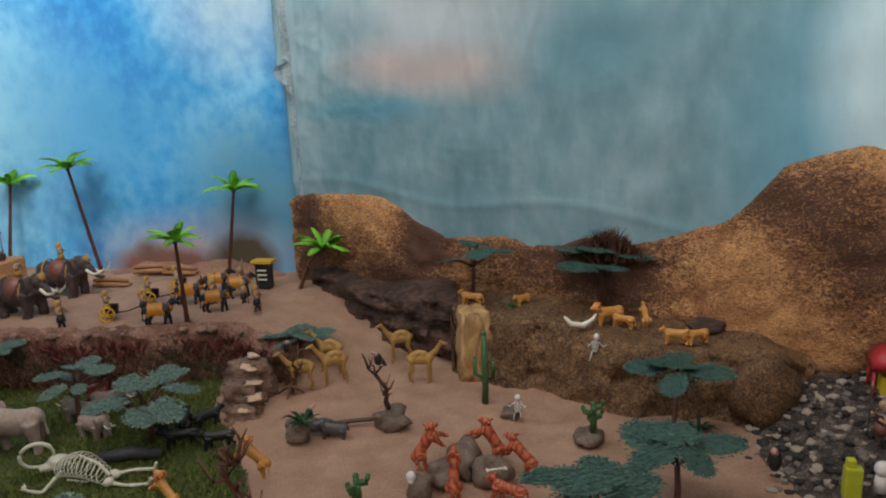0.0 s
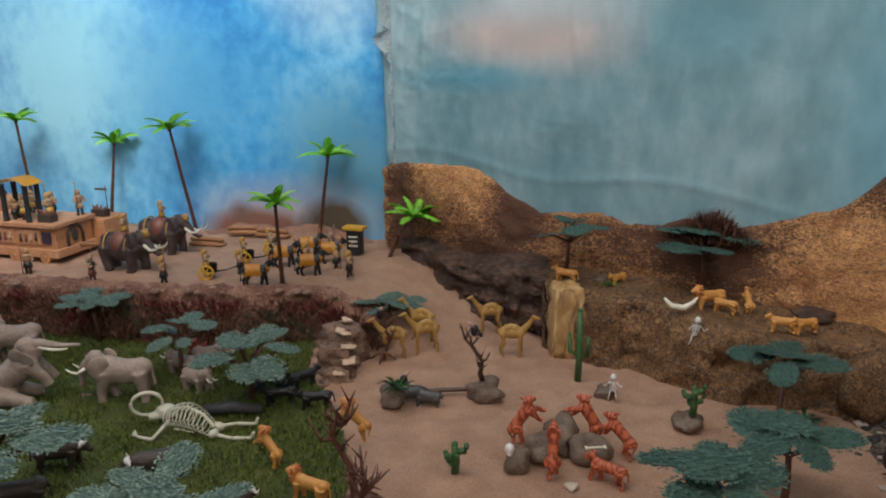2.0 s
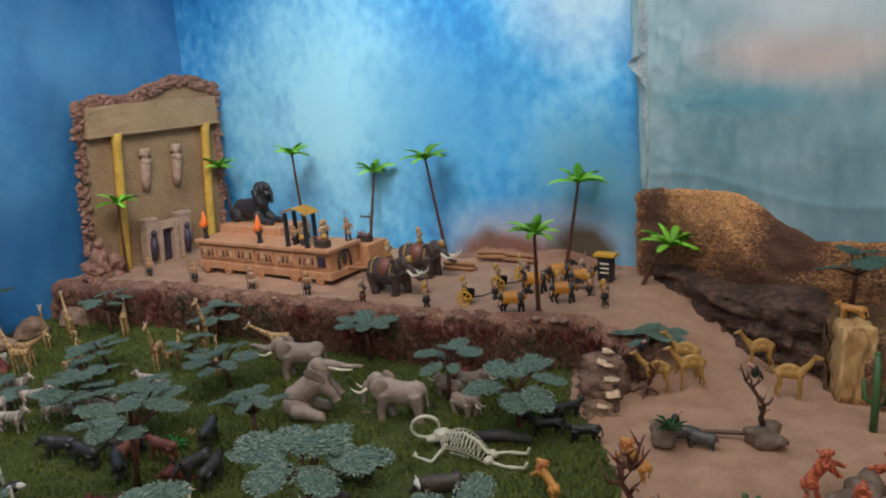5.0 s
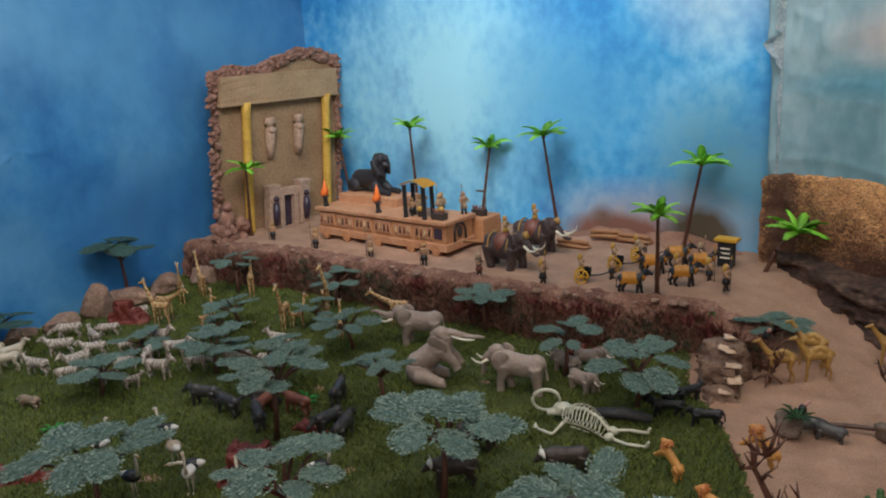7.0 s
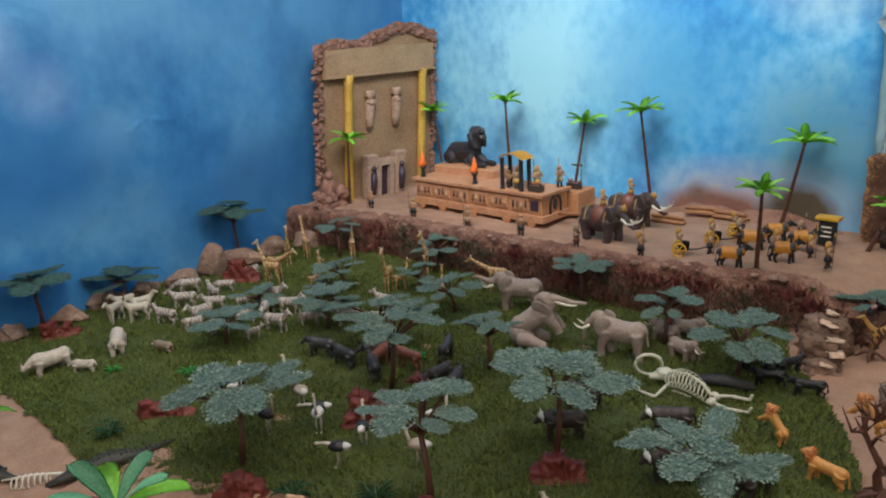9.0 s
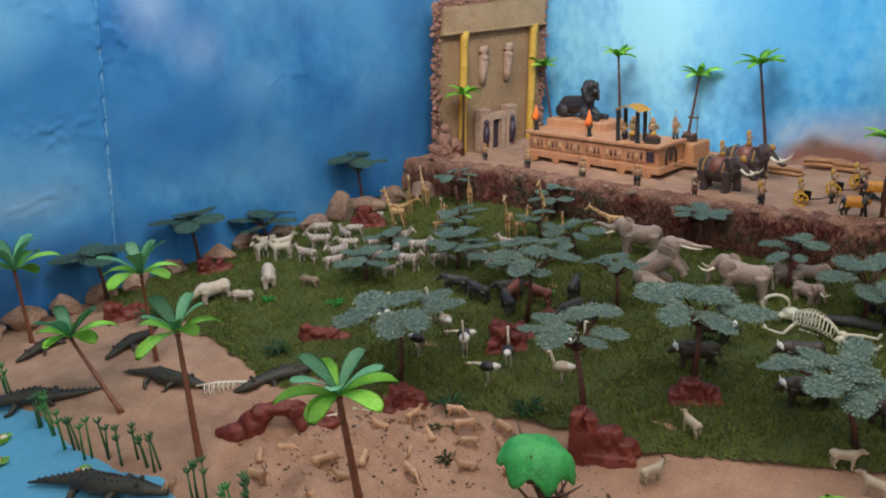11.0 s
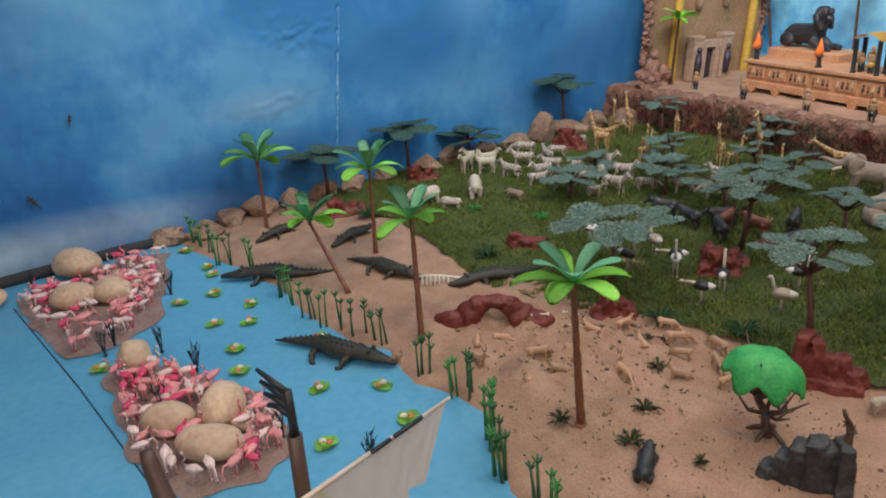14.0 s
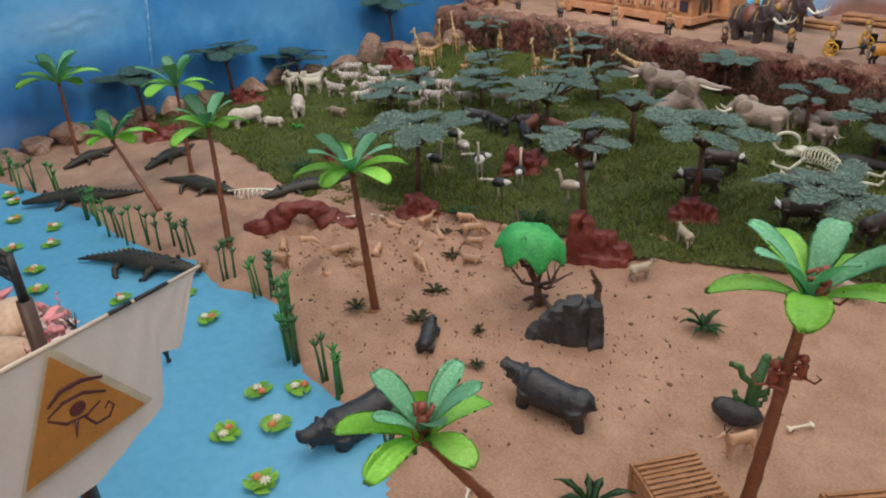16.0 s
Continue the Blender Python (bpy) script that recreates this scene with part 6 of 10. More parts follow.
SAVANNA = plastic("gazelle_tan", (0.50, 0.30, 0.18), per_object=0.25)
CAMEL_P = plastic("camel_yellow", (0.40, 0.225, 0.06), 0.3)
DARK_BR = plastic("dark_brown_plastic", (0.055, 0.04, 0.033))
GNU_P = plastic("wildebeest_grey", (0.044, 0.041, 0.040), 0.4)
RUST_P = plastic("rust_plastic", (0.20, 0.07, 0.045))
PINK_P = plastic("flamingo_pink", (0.84, 0.33, 0.34), per_object=0.15)
PINK_HOT = plastic("flamingo_hot_pink", (0.78, 0.08, 0.18), per_object=0.15)
PINK_PALE = plastic("flamingo_pale", (0.86, 0.64, 0.60), per_object=0.1)
ORANGE_CLOTH = plastic("orange_cloth", (0.52, 0.21, 0.022), 0.3)


def quad_mesh(name, L, H, rb, lr, neck, head, mats, tail=0.3, ears=0.5, extra=None, flat=0.82, stride=0.10, leg_mat=0, belly=1.0, rear=0, heavy=False, hind=True, sag=0.12, withers=0.1):
    """A four-legged figurine facing +x. neck: (dx, dz, end radius); head: (length, radius, drop); rear lifts the front on bent hind legs."""
    bm = bmesh.new()
    zc = H - rb
    xs = [-0.53, -0.515, -0.47, -0.39, -0.25, -0.05, 0.2, 0.35, 0.45, 0.51]
    rr = [0.10, 0.40, 0.70, 0.88, 0.92, 0.96 * belly, 1.0, 0.98, 0.74, 0.30]
    dz = [-0.15, -0.05, 0.02, 0.06, -0.02 - sag * 0.5, -sag, -sag * 0.5, withers, withers, 0.05]
    tube(bm, [(x * L, 0, zc + q * rb) for x, q in zip(xs, dz)], [r * rb for r in rr], 20, 0, flat)
    yy = rb * 0.52 * flat / 0.82
    for s in (1, -1):
        ball(bm, (0.31 * L, s * yy * 0.8, zc - 0.12 * rb), (0.11 * L, rb * 0.42, rb * 0.82), 0, 8)
        if hind:
            ball(bm, (-0.35 * L, s * yy * 0.8, zc - 0.12 * rb), (0.13 * L, rb * 0.45, rb * 0.85), 0, 8)
    for sx, ph in ((0.34, 1), (-0.36, -1)):
        if sx < 0 and not hind:
            continue
        for sy in (1, -1):
            y = sy * yy
            off = stride * L * (0.5 if sy * ph > 0 else -0.5)
            if heavy:
                path = [(sx * L, y * 0.9, zc), (sx * L + off * 0.3, y, zc * 0.6), (sx * L + off * 0.7 + (0.03 * L if sx > 0 else -0.02 * L), y, zc * 0.3), (sx * L + off, y, 0.05 * H), (sx * L + off, y, 0)]
                rad = [lr * 1.9, lr * 1.35, lr * 1.08, lr * 1.05, lr * 1.25]
            elif sx > 0:
                path = [(sx * L, y * 0.9, zc), (sx * L + off * 0.4, y, zc * 0.6), (sx * L + off * 0.8 + 0.012 * L, y, zc * 0.36), (sx * L + off, y, 0.08 * H), (sx * L + off + lr * 0.7, y, 0)]
                rad = [lr * 2.0, lr * 1.45, lr * 1.05, lr * 0.9, lr * 1.2]
            else:
                path = [(sx * L, y * 0.9, zc), (sx * L + 0.07 * L + off * 0.3, y, zc * 0.62), (sx * L - 0.045 * L + off * 0.8, y, zc * 0.36), (sx * L + off, y, 0.08 * H), (sx * L + off + lr * 0.7, y, 0)]
                rad = [lr * 2.4, lr * 1.7, lr * 1.0, lr * 0.9, lr * 1.2]
            tube(bm, path, rad, 8, leg_mat)
    n0 = Vector((0.40 * L, 0, zc + rb * 0.3))
    n1 = n0 + Vector((neck[0], 0, neck[1]))
    tube(bm, [n0 + Vector((-0.06 * L, 0, -rb * 0.1)), n0.lerp(n1, 0.5) + Vector((0.02 * L, 0, -rb * 0.05)), n1], [rb * 0.80, (rb * 0.68 + neck[2]) * 0.5, neck[2]], 10, 0, flat)
    hl, hr, drop = head
    h1 = n1 + Vector((hl, 0, -drop))
    tube(bm, [n1 + Vector((-hr * 0.7, 0, 0)), n1 + Vector((0, 0, hr * 0.1)), n1.lerp(h1, 0.45), n1.lerp(h1, 0.6), h1, h1 + Vector((hr * 0.25, 0, -hr * 0.1))], [hr * 0.6, hr, hr * 0.88, hr * 0.68, hr * 0.6, hr * 0.3], 10, 0, 0.85)
    for sy in (1, -1):
        if ears:
            e = n1 + Vector((-hr * 0.2, sy * hr * 0.75, hr * 0.6))
            tube(bm, [e, e + Vector((-hr * 0.1, sy * hr * ears * 0.5, hr * ears * 0.6)), e + Vector((-hr * 0.15, sy * hr * ears * 0.7, hr * ears))], [hr * 0.32, hr * 0.3, hr * 0.1], 5, 0)
    if tail:
        t0 = Vector((-0.48 * L, 0, zc + rb * 0.45))
        tube(bm, [t0, t0 + Vector((-0.07 * L, 0, -tail * 0.25 * H)), t0 + Vector((-0.09 * L, 0, -tail * 0.7 * H)), t0 + Vector((-0.10 * L, 0, -tail * H))], [lr * 0.6, lr * 0.42, lr * 0.4, lr * 0.6], 6, 0)
    if extra:
        extra(bm, n0, n1, h1, hr, zc)
    body = bm.copy()
    bmesh.ops.delete(body, geom=[f for f in body.faces if f.material_index != 0], context="FACES")
    bmesh.ops.delete(bm, geom=[f for f in bm.faces if f.material_index == 0], context="FACES")
    merge(bm, fuse(body, max(0.0009, H * 0.021 if L < 0.09 else H * 0.024), 18 if heavy else 6, rb * 0.03, 1.6 / rb))
    if rear:
        hip, top_a = Vector((-0.36 * L, 0, zc)), radians(-rear)
        for v in bm.verts:
            w = 1.0
            if v.co.x < -0.12 * L and v.co.z < 0.8 * zc:
                w = 0.25 + 0.75 * max(0.0, v.co.z / (0.8 * zc))
            v.co = hip + Matrix.Rotation(top_a * w, 3, "Y") @ (v.co - hip)
            if v.co.x > 0 and v.co.z < hip.z + 1.2 * L * math.sin(radians(rear)):
                v.co.x += 0.15 * (v.co.x)
        if not hind:
            seat = bmesh.new()
            ball(seat, (hip.x + 0.004, 0, hip.z - 0.022), (0.036, 0.031, 0.034), 0, 14)
            for s in (1, -1):
                tube(seat, [(hip.x, s * 0.020, hip.z - 0.028), (hip.x + 0.034, s * 0.030, hip.z - 0.030), (hip.x + 0.066, s * 0.032, hip.z - 0.042), (hip.x + 0.074, s * 0.032, hip.z - 0.040)], [0.020, 0.017, 0.0125, 0.014], 12, 0)
            merge(bm, fuse(seat, 0.0024, 9, 0.0006, 50))
        low = min(v.co.z for v in bm.verts)
        for v in bm.verts:
            v.co.z -= low
    return mesh_of(name, bm, mats)


def horns(up, out, back, r, mat, base_up=0.8):
    def add(bm, n0, n1, h1, hr, zc):
        for s in (1, -1):
            p = n1 + Vector((0, s * hr * 0.4, hr * base_up))
            tube(bm, [p, p + Vector((-back * 0.4, s * out * 0.7, up * 0.45)), p + Vector((-back, s * out, up))], [r, r * 0.8, r * 0.25], 6, mat)
    return add


def mane_of(mat, k=1.5):
    def add(bm, n0, n1, h1, hr, zc):
        r = random.Random(3)
        c = n1.lerp(n0, 0.3)
        lump(bm, c, (hr * k * 0.8, hr * k * 0.95, hr * k * 1.05), 0.25, 3.0, 2, mat)
        for q in range(46):
            a, e = r.uniform(0, 6.28), r.uniform(-0.9, 0.5)
            d = Vector((e * 0.9 - 0.2, math.cos(a), math.sin(a))).normalized()
            p = c + Vector((d.x * hr * k * 0.7, d.y * hr * k * 0.85, d.z * hr * k * 0.95))
            tube(bm, [p, p + (d + Vector((-0.7, 0, -0.3))).normalized() * hr * 0.75], [hr * 0.26, hr * 0.05], 5, mat)
        ball(bm, n1.lerp(h1, 0.75), (hr * 0.85, hr * 0.62, hr * 0.6), 0, 8)
    return add


def crest(mat):
    def add(bm, n0, n1, h1, hr, zc):
        tube(bm, [n0 + Vector((0, 0, hr * 1.5)), n0.lerp(n1, 0.5) + Vector((-hr * 0.3, 0, hr * 1.3)), n1 + Vector((-hr * 0.4, 0, hr * 0.9))], [hr * 0.3, hr * 0.4, hr * 0.25], 6, mat, 0.35)
    return add


def elephant_head(trunk, tusk, ear=2):
    """Ears, tusks and trunk; trunk and tusk are lists of (forward, up) in head radii; ear is the slot of the ears' material."""
    def add(bm, n0, n1, h1, hr, zc):
        ball(bm, n1 + Vector((-hr * 0.1, 0, hr * 0.45)), (hr * 0.75, hr * 0.7, hr * 0.6), 0, 8)
        for s in (1, -1):
            c = n1 + Vector((-hr * 0.80, s * hr * 1.15, -hr * 0.20))
            rot = Matrix.Rotation(s * 0.55, 3, "Z")
            rings = []
            for i in range(7):
                t = i / 6
                ring = []
                for k in range(14):
                    a = 2 * math.pi * k / 14
                    q = Vector((math.cos(a) * 0.92 * (1 + 0.16 * math.sin(a)), 0, math.sin(a) * 1.12 - 0.12 * math.cos(a))) * hr * math.sin(math.pi * (0.03 + 0.94 * t) / 1)
                    q.y = s * hr * (0.14 * math.cos(math.pi * t) + 0.10 * math.sin(a * 3) * math.sin(math.pi * t) - 0.12 * math.cos(a) * math.sin(math.pi * t))
                    ring.append(bm.verts.new(c + rot @ q + Vector((0, 0, -hr * 0.1))))
                rings.append(ring)
            for ra, rb in zip(rings, rings[1:]):
                for k in range(14):
                    bm.faces.new((ra[k], ra[(k + 1) % 14], rb[(k + 1) % 14], rb[k])).material_index = ear
            p = n1 + Vector((hr * 0.75, s * hr * 0.5, -hr * 0.6))
            tube(bm, [p] + [p + Vector((hr * x, s * hr * 0.12, hr * z)) for x, z in tusk], ([hr * 0.19, hr * 0.15, hr * 0.11, hr * 0.04] if len(tusk) == 3 else [hr * 0.19, hr * 0.17, hr * 0.14, hr * 0.10, hr * 0.04]), 7, 1)
        p = n1 + Vector((hr * 0.7, 0, -hr * 0.2))
        n = len(trunk)
        tube(bm, [p] + [p + Vector((hr * x, 0, hr * z)) for x, z in trunk], [hr * (0.52 - 0.34 * k / n) for k in range(n + 1)], 9, 0)
    return add


elephant_extra = elephant_head([(0.5, -0.6), (0.7, -1.3), (0.75, -2.0), (1.05, -2.5)], [(0.7, -0.45), (1.3, -0.35), (1.8, 0.0)])
elephant_up = elephant_head([(0.8, -0.1), (1.5, 0.2), (2.2, 0.45), (2.9, 0.35)], [(0.8, -0.3), (1.5, -0.15), (2.0, 0.25)])
elephant_sit = elephant_head([(0.7, -0.6), (1.2, -1.2), (1.8, -1.75), (2.3, -2.2)], [(0.6, -0.7), (1.1, -1.1), (1.5, -1.3)])


elephant_war = elephant_head([(0.5, -0.5), (0.9, -1.1), (1.5, -1.5), (2.1, -1.3)], [(0.9, -0.5), (1.7, -0.4), (2.3, 0.1), (2.5, 0.7)], 4)


def rhino_extra(bm, n0, n1, h1, hr, zc):
    for x, k in ((0.95, 1.0), (0.6, 0.5)):
        p = n1.lerp(h1, x) + Vector((0, 0, hr * 0.4))
        tube(bm, [p, p + Vector((hr * 0.1, 0, hr * k)), p + Vector((-hr * 0.1, 0, hr * 1.5 * k))], [hr * 0.3, hr * 0.18, hr * 0.04], 6, 0)


def hump(bm, n0, n1, h1, hr, zc):
    tube(bm, [(-0.020, 0, zc + 0.004), (-0.008, 0, zc + 0.010), (-0.002, 0, zc + 0.015), (0.006, 0, zc + 0.010), (0.016, 0, zc + 0.004)], [0.008, 0.010, 0.006, 0.010, 0.008], 8, 0, 0.75)


def white_face(bm, n0, n1, h1, hr, zc):
    ball(bm, n1 + Vector((hr * 0.1, 0, hr * 0.55)), (hr * 0.75, hr * 1.25, hr * 0.6), 1, 10)
    for s in (1, -1):
        p = n1 + Vector((0, s * hr * 0.9, hr * 0.5))
        tube(bm, [p, p + Vector((0, s * hr * 0.9, -hr * 0.25)), p + Vector((hr * 0.2, s * hr * 1.2, hr * 0.6))], [hr * 0.35, hr * 0.27, hr * 0.08], 6, 1)


def hippo_mouth(bm, n0, n1, h1, hr, zc):
    """A gaping head: the upper jaw lifted with blunt muzzle and nostrils, the lower jaw dropped, tusks between."""
    up, low = n1 + Vector((hr * 1.75, 0, hr * 0.62)), n1 + Vector((hr * 1.45, 0, -hr * 0.75))
    tube(bm, [n1 + Vector((-hr * 0.3, 0, 0)), n1.lerp(up, 0.45) + Vector((0, 0, hr * 0.1)), n1.lerp(up, 0.8), up], [hr * 0.85, hr * 0.66, hr * 0.58, hr * 0.50], 12, 0, 1.25)
    ball(bm, up, (hr * 0.46, hr * 0.88, hr * 0.50), 0, 12)
    tube(bm, [n1 + Vector((-hr * 0.2, 0, -hr * 0.4)), n1.lerp(low, 0.6), low], [hr * 0.72, hr * 0.48, hr * 0.36], 12, 0, 1.35)
    for s in (1, -1):
        ball(bm, up + Vector((hr * 0.1, s * hr * 0.48, hr * 0.42)), hr * 0.22, 0, 8)
        tube(bm, [low + Vector((0, s * hr * 0.42, hr * 0.22)), low + Vector((hr * 0.1, s * hr * 0.42, hr * 0.72))], [hr * 0.13, hr * 0.07], 6, 1)
        ball(bm, n1 + Vector((hr * 0.35, s * hr * 0.52, hr * 0.78)), hr * 0.22, 0, 8)
        tube(bm, [n1 + Vector((-hr * 0.25, s * hr * 0.62, hr * 0.7)), n1 + Vector((-hr * 0.32, s * hr * 0.85, hr * 1.12))], [hr * 0.2, hr * 0.12], 6, 0)


M = {}
M["zebra"] = quad_mesh("zebra", 0.068, 0.052, 0.0135, 0.0034, (0.013, 0.016, 0.007), (0.016, 0.0068, 0.008), [ZEBRA, BLACK_P], 0.5, 0.9, crest(1))
M["zebra_foal"] = quad_mesh("zebra_foal", 0.042, 0.036, 0.009, 0.0026, (0.008, 0.010, 0.005), (0.010, 0.0048, 0.005), [ZEBRA, BLACK_P], 0.4, 0.9, crest(1))
M["elephant"] = quad_mesh("elephant", 0.112, 0.100, 0.0295, 0.0098, (0.016, 0.010, 0.021), (0.016, 0.0235, 0.010), [GREY_EL, IVORY, GREY_EL], 0.5, 0, elephant_extra, 0.85, 0.14, heavy=True, sag=0.2)
M["elephant_sitting"] = quad_mesh("elephant_sitting", 0.108, 0.092, 0.030, 0.0098, (0.016, 0.014, 0.021), (0.016, 0.0225, 0.006), [GREY_EL, IVORY, GREY_EL], 0.3, 0, elephant_sit, 0.85, 0.04, heavy=True, sag=0.1, hind=False, rear=34)
M["elephant_trunk_up"] = quad_mesh("elephant_up", 0.112, 0.100, 0.0295, 0.0098, (0.016, 0.012, 0.021), (0.016, 0.0235, 0.006), [GREY_EL, IVORY, GREY_EL], 0.5, 0, elephant_up, 0.85, 0.08, heavy=True, sag=0.2)
M["elephant_calf"] = quad_mesh("elephant_calf", 0.066, 0.052, 0.018, 0.0062, (0.009, 0.006, 0.011), (0.009, 0.0115, 0.005), [GREY_EL, IVORY, GREY_EL], 0.4, 0, elephant_extra, 0.85, heavy=True, sag=0.2)
M["giraffe"] = quad_mesh("giraffe", 0.056, 0.085, 0.0125, 0.0025, (0.020, 0.075, 0.0044), (0.018, 0.0058, 0.007), [GIRAFFE, IVORY], 0.5, 0.9, horns(0.008, 0.002, 0.0, 0.0015, 1), 0.75)
M["giraffe_small"] = quad_mesh("giraffe_small", 0.040, 0.058, 0.009, 0.0020, (0.010, 0.055, 0.004), (0.013, 0.0044, 0.005), [GIRAFFE, IVORY], 0.5, 0.9, horns(0.006, 0.002, 0.0, 0.0012, 1), 0.75)
M["giraffe_bent"] = quad_mesh("giraffe_bent", 0.056, 0.085, 0.0125, 0.0025, (0.060, 0.034, 0.0044), (0.016, 0.0058, 0.010), [GIRAFFE, IVORY], 0.5, 0.9, horns(0.008, 0.002, 0.0, 0.0015, 1), 0.75)
M["rhino"] = quad_mesh("rhino", 0.092, 0.058, 0.021, 0.0066, (0.012, -0.006, 0.013), (0.022, 0.0115, 0.010), [GREY_RH], 0.3, 0.6, rhino_extra, 0.9, heavy=True, withers=0.2)
M["rhino_calf"] = quad_mesh("rhino_calf", 0.058, 0.034, 0.0125, 0.0045, (0.007, -0.003, 0.008), (0.012, 0.007, 0.006), [GREY_RH], 0.3, 0.6, None, 0.9, heavy=True)
M["warthog"] = quad_mesh("warthog", 0.055, 0.036, 0.0115, 0.0034, (0.007, -0.002, 0.007), (0.013, 0.0065, 0.006), [plastic("warthog_brown", (0.26, 0.19, 0.13)), IVORY], 0.4, 0.6, horns(0.003, 0.006, -0.006, 0.0014, 1, -0.3), 0.85)
M["buffalo"] = quad_mesh("buffalo", 0.082, 0.062, 0.0195, 0.0052, (0.012, -0.002, 0.010), (0.015, 0.0095, 0.010), [DARK_BR, WHITE_P], 0.5, 0, white_face, 0.85)
M["wildebeest"] = quad_mesh("wildebeest", 0.072, 0.056, 0.0155, 0.0040, (0.013, 0.002, 0.0078), (0.018, 0.0075, 0.012), [GNU_P, BLACK_P], 0.5, 0.7, horns(0.006, 0.010, -0.002, 0.002, 1), 0.8)
M["bushbuck"] = quad_mesh("antelope", 0.072, 0.056, 0.0145, 0.0036, (0.013, 0.006, 0.0070), (0.015, 0.0066, 0.008), [RUST_P, BLACK_P], 0.5, 0.7, horns(0.020, 0.006, 0.008, 0.0017, 1), 0.8)
M["kudu"] = quad_mesh("kudu", 0.062, 0.062, 0.0135, 0.0034, (0.012, 0.018, 0.0062), (0.014, 0.0060, 0.006), [plastic("kudu_cream", (0.50, 0.43, 0.33)), BROWN_PLASTIC], 0.5, 0.8, horns(0.030, 0.008, 0.010, 0.0018, 1), 0.8)
M["gazelle"] = quad_mesh("gazelle", 0.044, 0.038, 0.0085, 0.0022, (0.009, 0.012, 0.0042), (0.010, 0.0042, 0.004), [SAVANNA, BLACK_P], 0.3, 0.8, horns(0.014, 0.004, 0.004, 0.0012, 1), 0.8)
M["gazelle_grazing"] = quad_mesh("gazelle_grazing", 0.044, 0.038, 0.0085, 0.0022, (0.014, -0.014, 0.0042), (0.008, 0.0042, 0.006), [SAVANNA, BLACK_P], 0.3, 0.8, horns(0.010, 0.004, 0.008, 0.0012, 1), 0.8)
M["zebra_grazing"] = quad_mesh("zebra_grazing", 0.066, 0.050, 0.0130, 0.0034, (0.018, -0.010, 0.006), (0.014, 0.0064, 0.010), [ZEBRA, BLACK_P], 0.5, 0.9, crest(1))
M["goat"] = quad_mesh("goat", 0.042, 0.036, 0.0095, 0.0024, (0.008, 0.008, 0.0048), (0.010, 0.0048, 0.004), [plastic("goat_beige", (0.42, 0.35, 0.26)), DARK_BR], 0.3, 0.8, horns(0.009, 0.004, 0.006, 0.0014, 1), 0.85)
M["lion"] = quad_mesh("lion", 0.068, 0.046, 0.0125, 0.0046, (0.009, 0.011, 0.008), (0.010, 0.0085, 0.003), [LION_P, LION_M], 0.6, 0.5, mane_of(1), 0.82)
M["lioness"] = quad_mesh("lioness", 0.060, 0.038, 0.0105, 0.0040, (0.008, 0.006, 0.0065), (0.009, 0.0070, 0.003), [LION_P], 0.6, 0.6, None, 0.82)
M["tiger"] = quad_mesh("tiger", 0.068, 0.044, 0.0115, 0.0046, (0.008, 0.007, 0.0085), (0.011, 0.0098, 0.003), [TIGER], 0.5, 0.55, None, 0.85, 0.22)
for k, deg in enumerate((42, 55, 64)):
    M["tiger_rearing", k] = quad_mesh("tiger_rearing", 0.068, 0.044, 0.0115, 0.0046, (0.008, 0.005, 0.0085), (0.011, 0.0098, 0.006), [TIGER], 0.5, 0.55, None, 0.85, 0.22, rear=deg)
M["lion_rearing"] = quad_mesh("lion_rearing", 0.066, 0.044, 0.0115, 0.0044, (0.008, 0.009, 0.008), (0.010, 0.0088, 0.004), [LION_P, LION_M], 0.6, 0.5, mane_of(1), 0.82, rear=40)
M["panther"] = quad_mesh("panther", 0.064, 0.040, 0.0105, 0.0042, (0.008, 0.005, 0.0066), (0.009, 0.0074, 0.003), [BLACK_P], 0.6, 0.6, None, 0.82, 0.2)
M["camel"] = quad_mesh("camel", 0.056, 0.070, 0.0115, 0.0026, (0.022, 0.032, 0.0042), (0.014, 0.0052, 0.003), [CAMEL_P], 0.4, 0.5, hump, 0.75)
M["hippo"] = quad_mesh("hippo", 0.128, 0.068, 0.030, 0.010, (0.016, 0.004, 0.021), (0.012, 0.0165, 0.0), [HIPPO_P, IVORY], 0.2, 0.4, hippo_mouth, 0.98, 0.12, heavy=True, sag=0.18)
M["hippo_calf"] = quad_mesh("hippo_calf", 0.060, 0.036, 0.0155, 0.0055, (0.008, 0.004, 0.011), (0.013, 0.0105, 0.002), [HIPPO_P, IVORY], 0.2, 0.5, None, 0.98, heavy=True)
def war_gear(bm, n0, n1, h1, hr, zc):
    elephant_war(bm, n0, n1, h1, hr, zc)
    ball(bm, (0, 0, zc + 0.006), (0.030, 0.034, 0.034), 2, 14)
    for x in (-0.034, 0.032):
        ring = [(x, 0.034 * math.cos(a), zc + 0.037 * math.sin(a)) for a in [k * 2 * math.pi / 16 for k in range(17)]]
        tube(bm, ring, [0.0024] * 17, 5, 3, close=False)
    tube(bm, [n1 + Vector((hr * 0.5, 0, hr * 1.0)), n1 + Vector((hr * 1.0, 0, hr * 0.3))], [hr * 0.45, hr * 0.3], 8, 3)


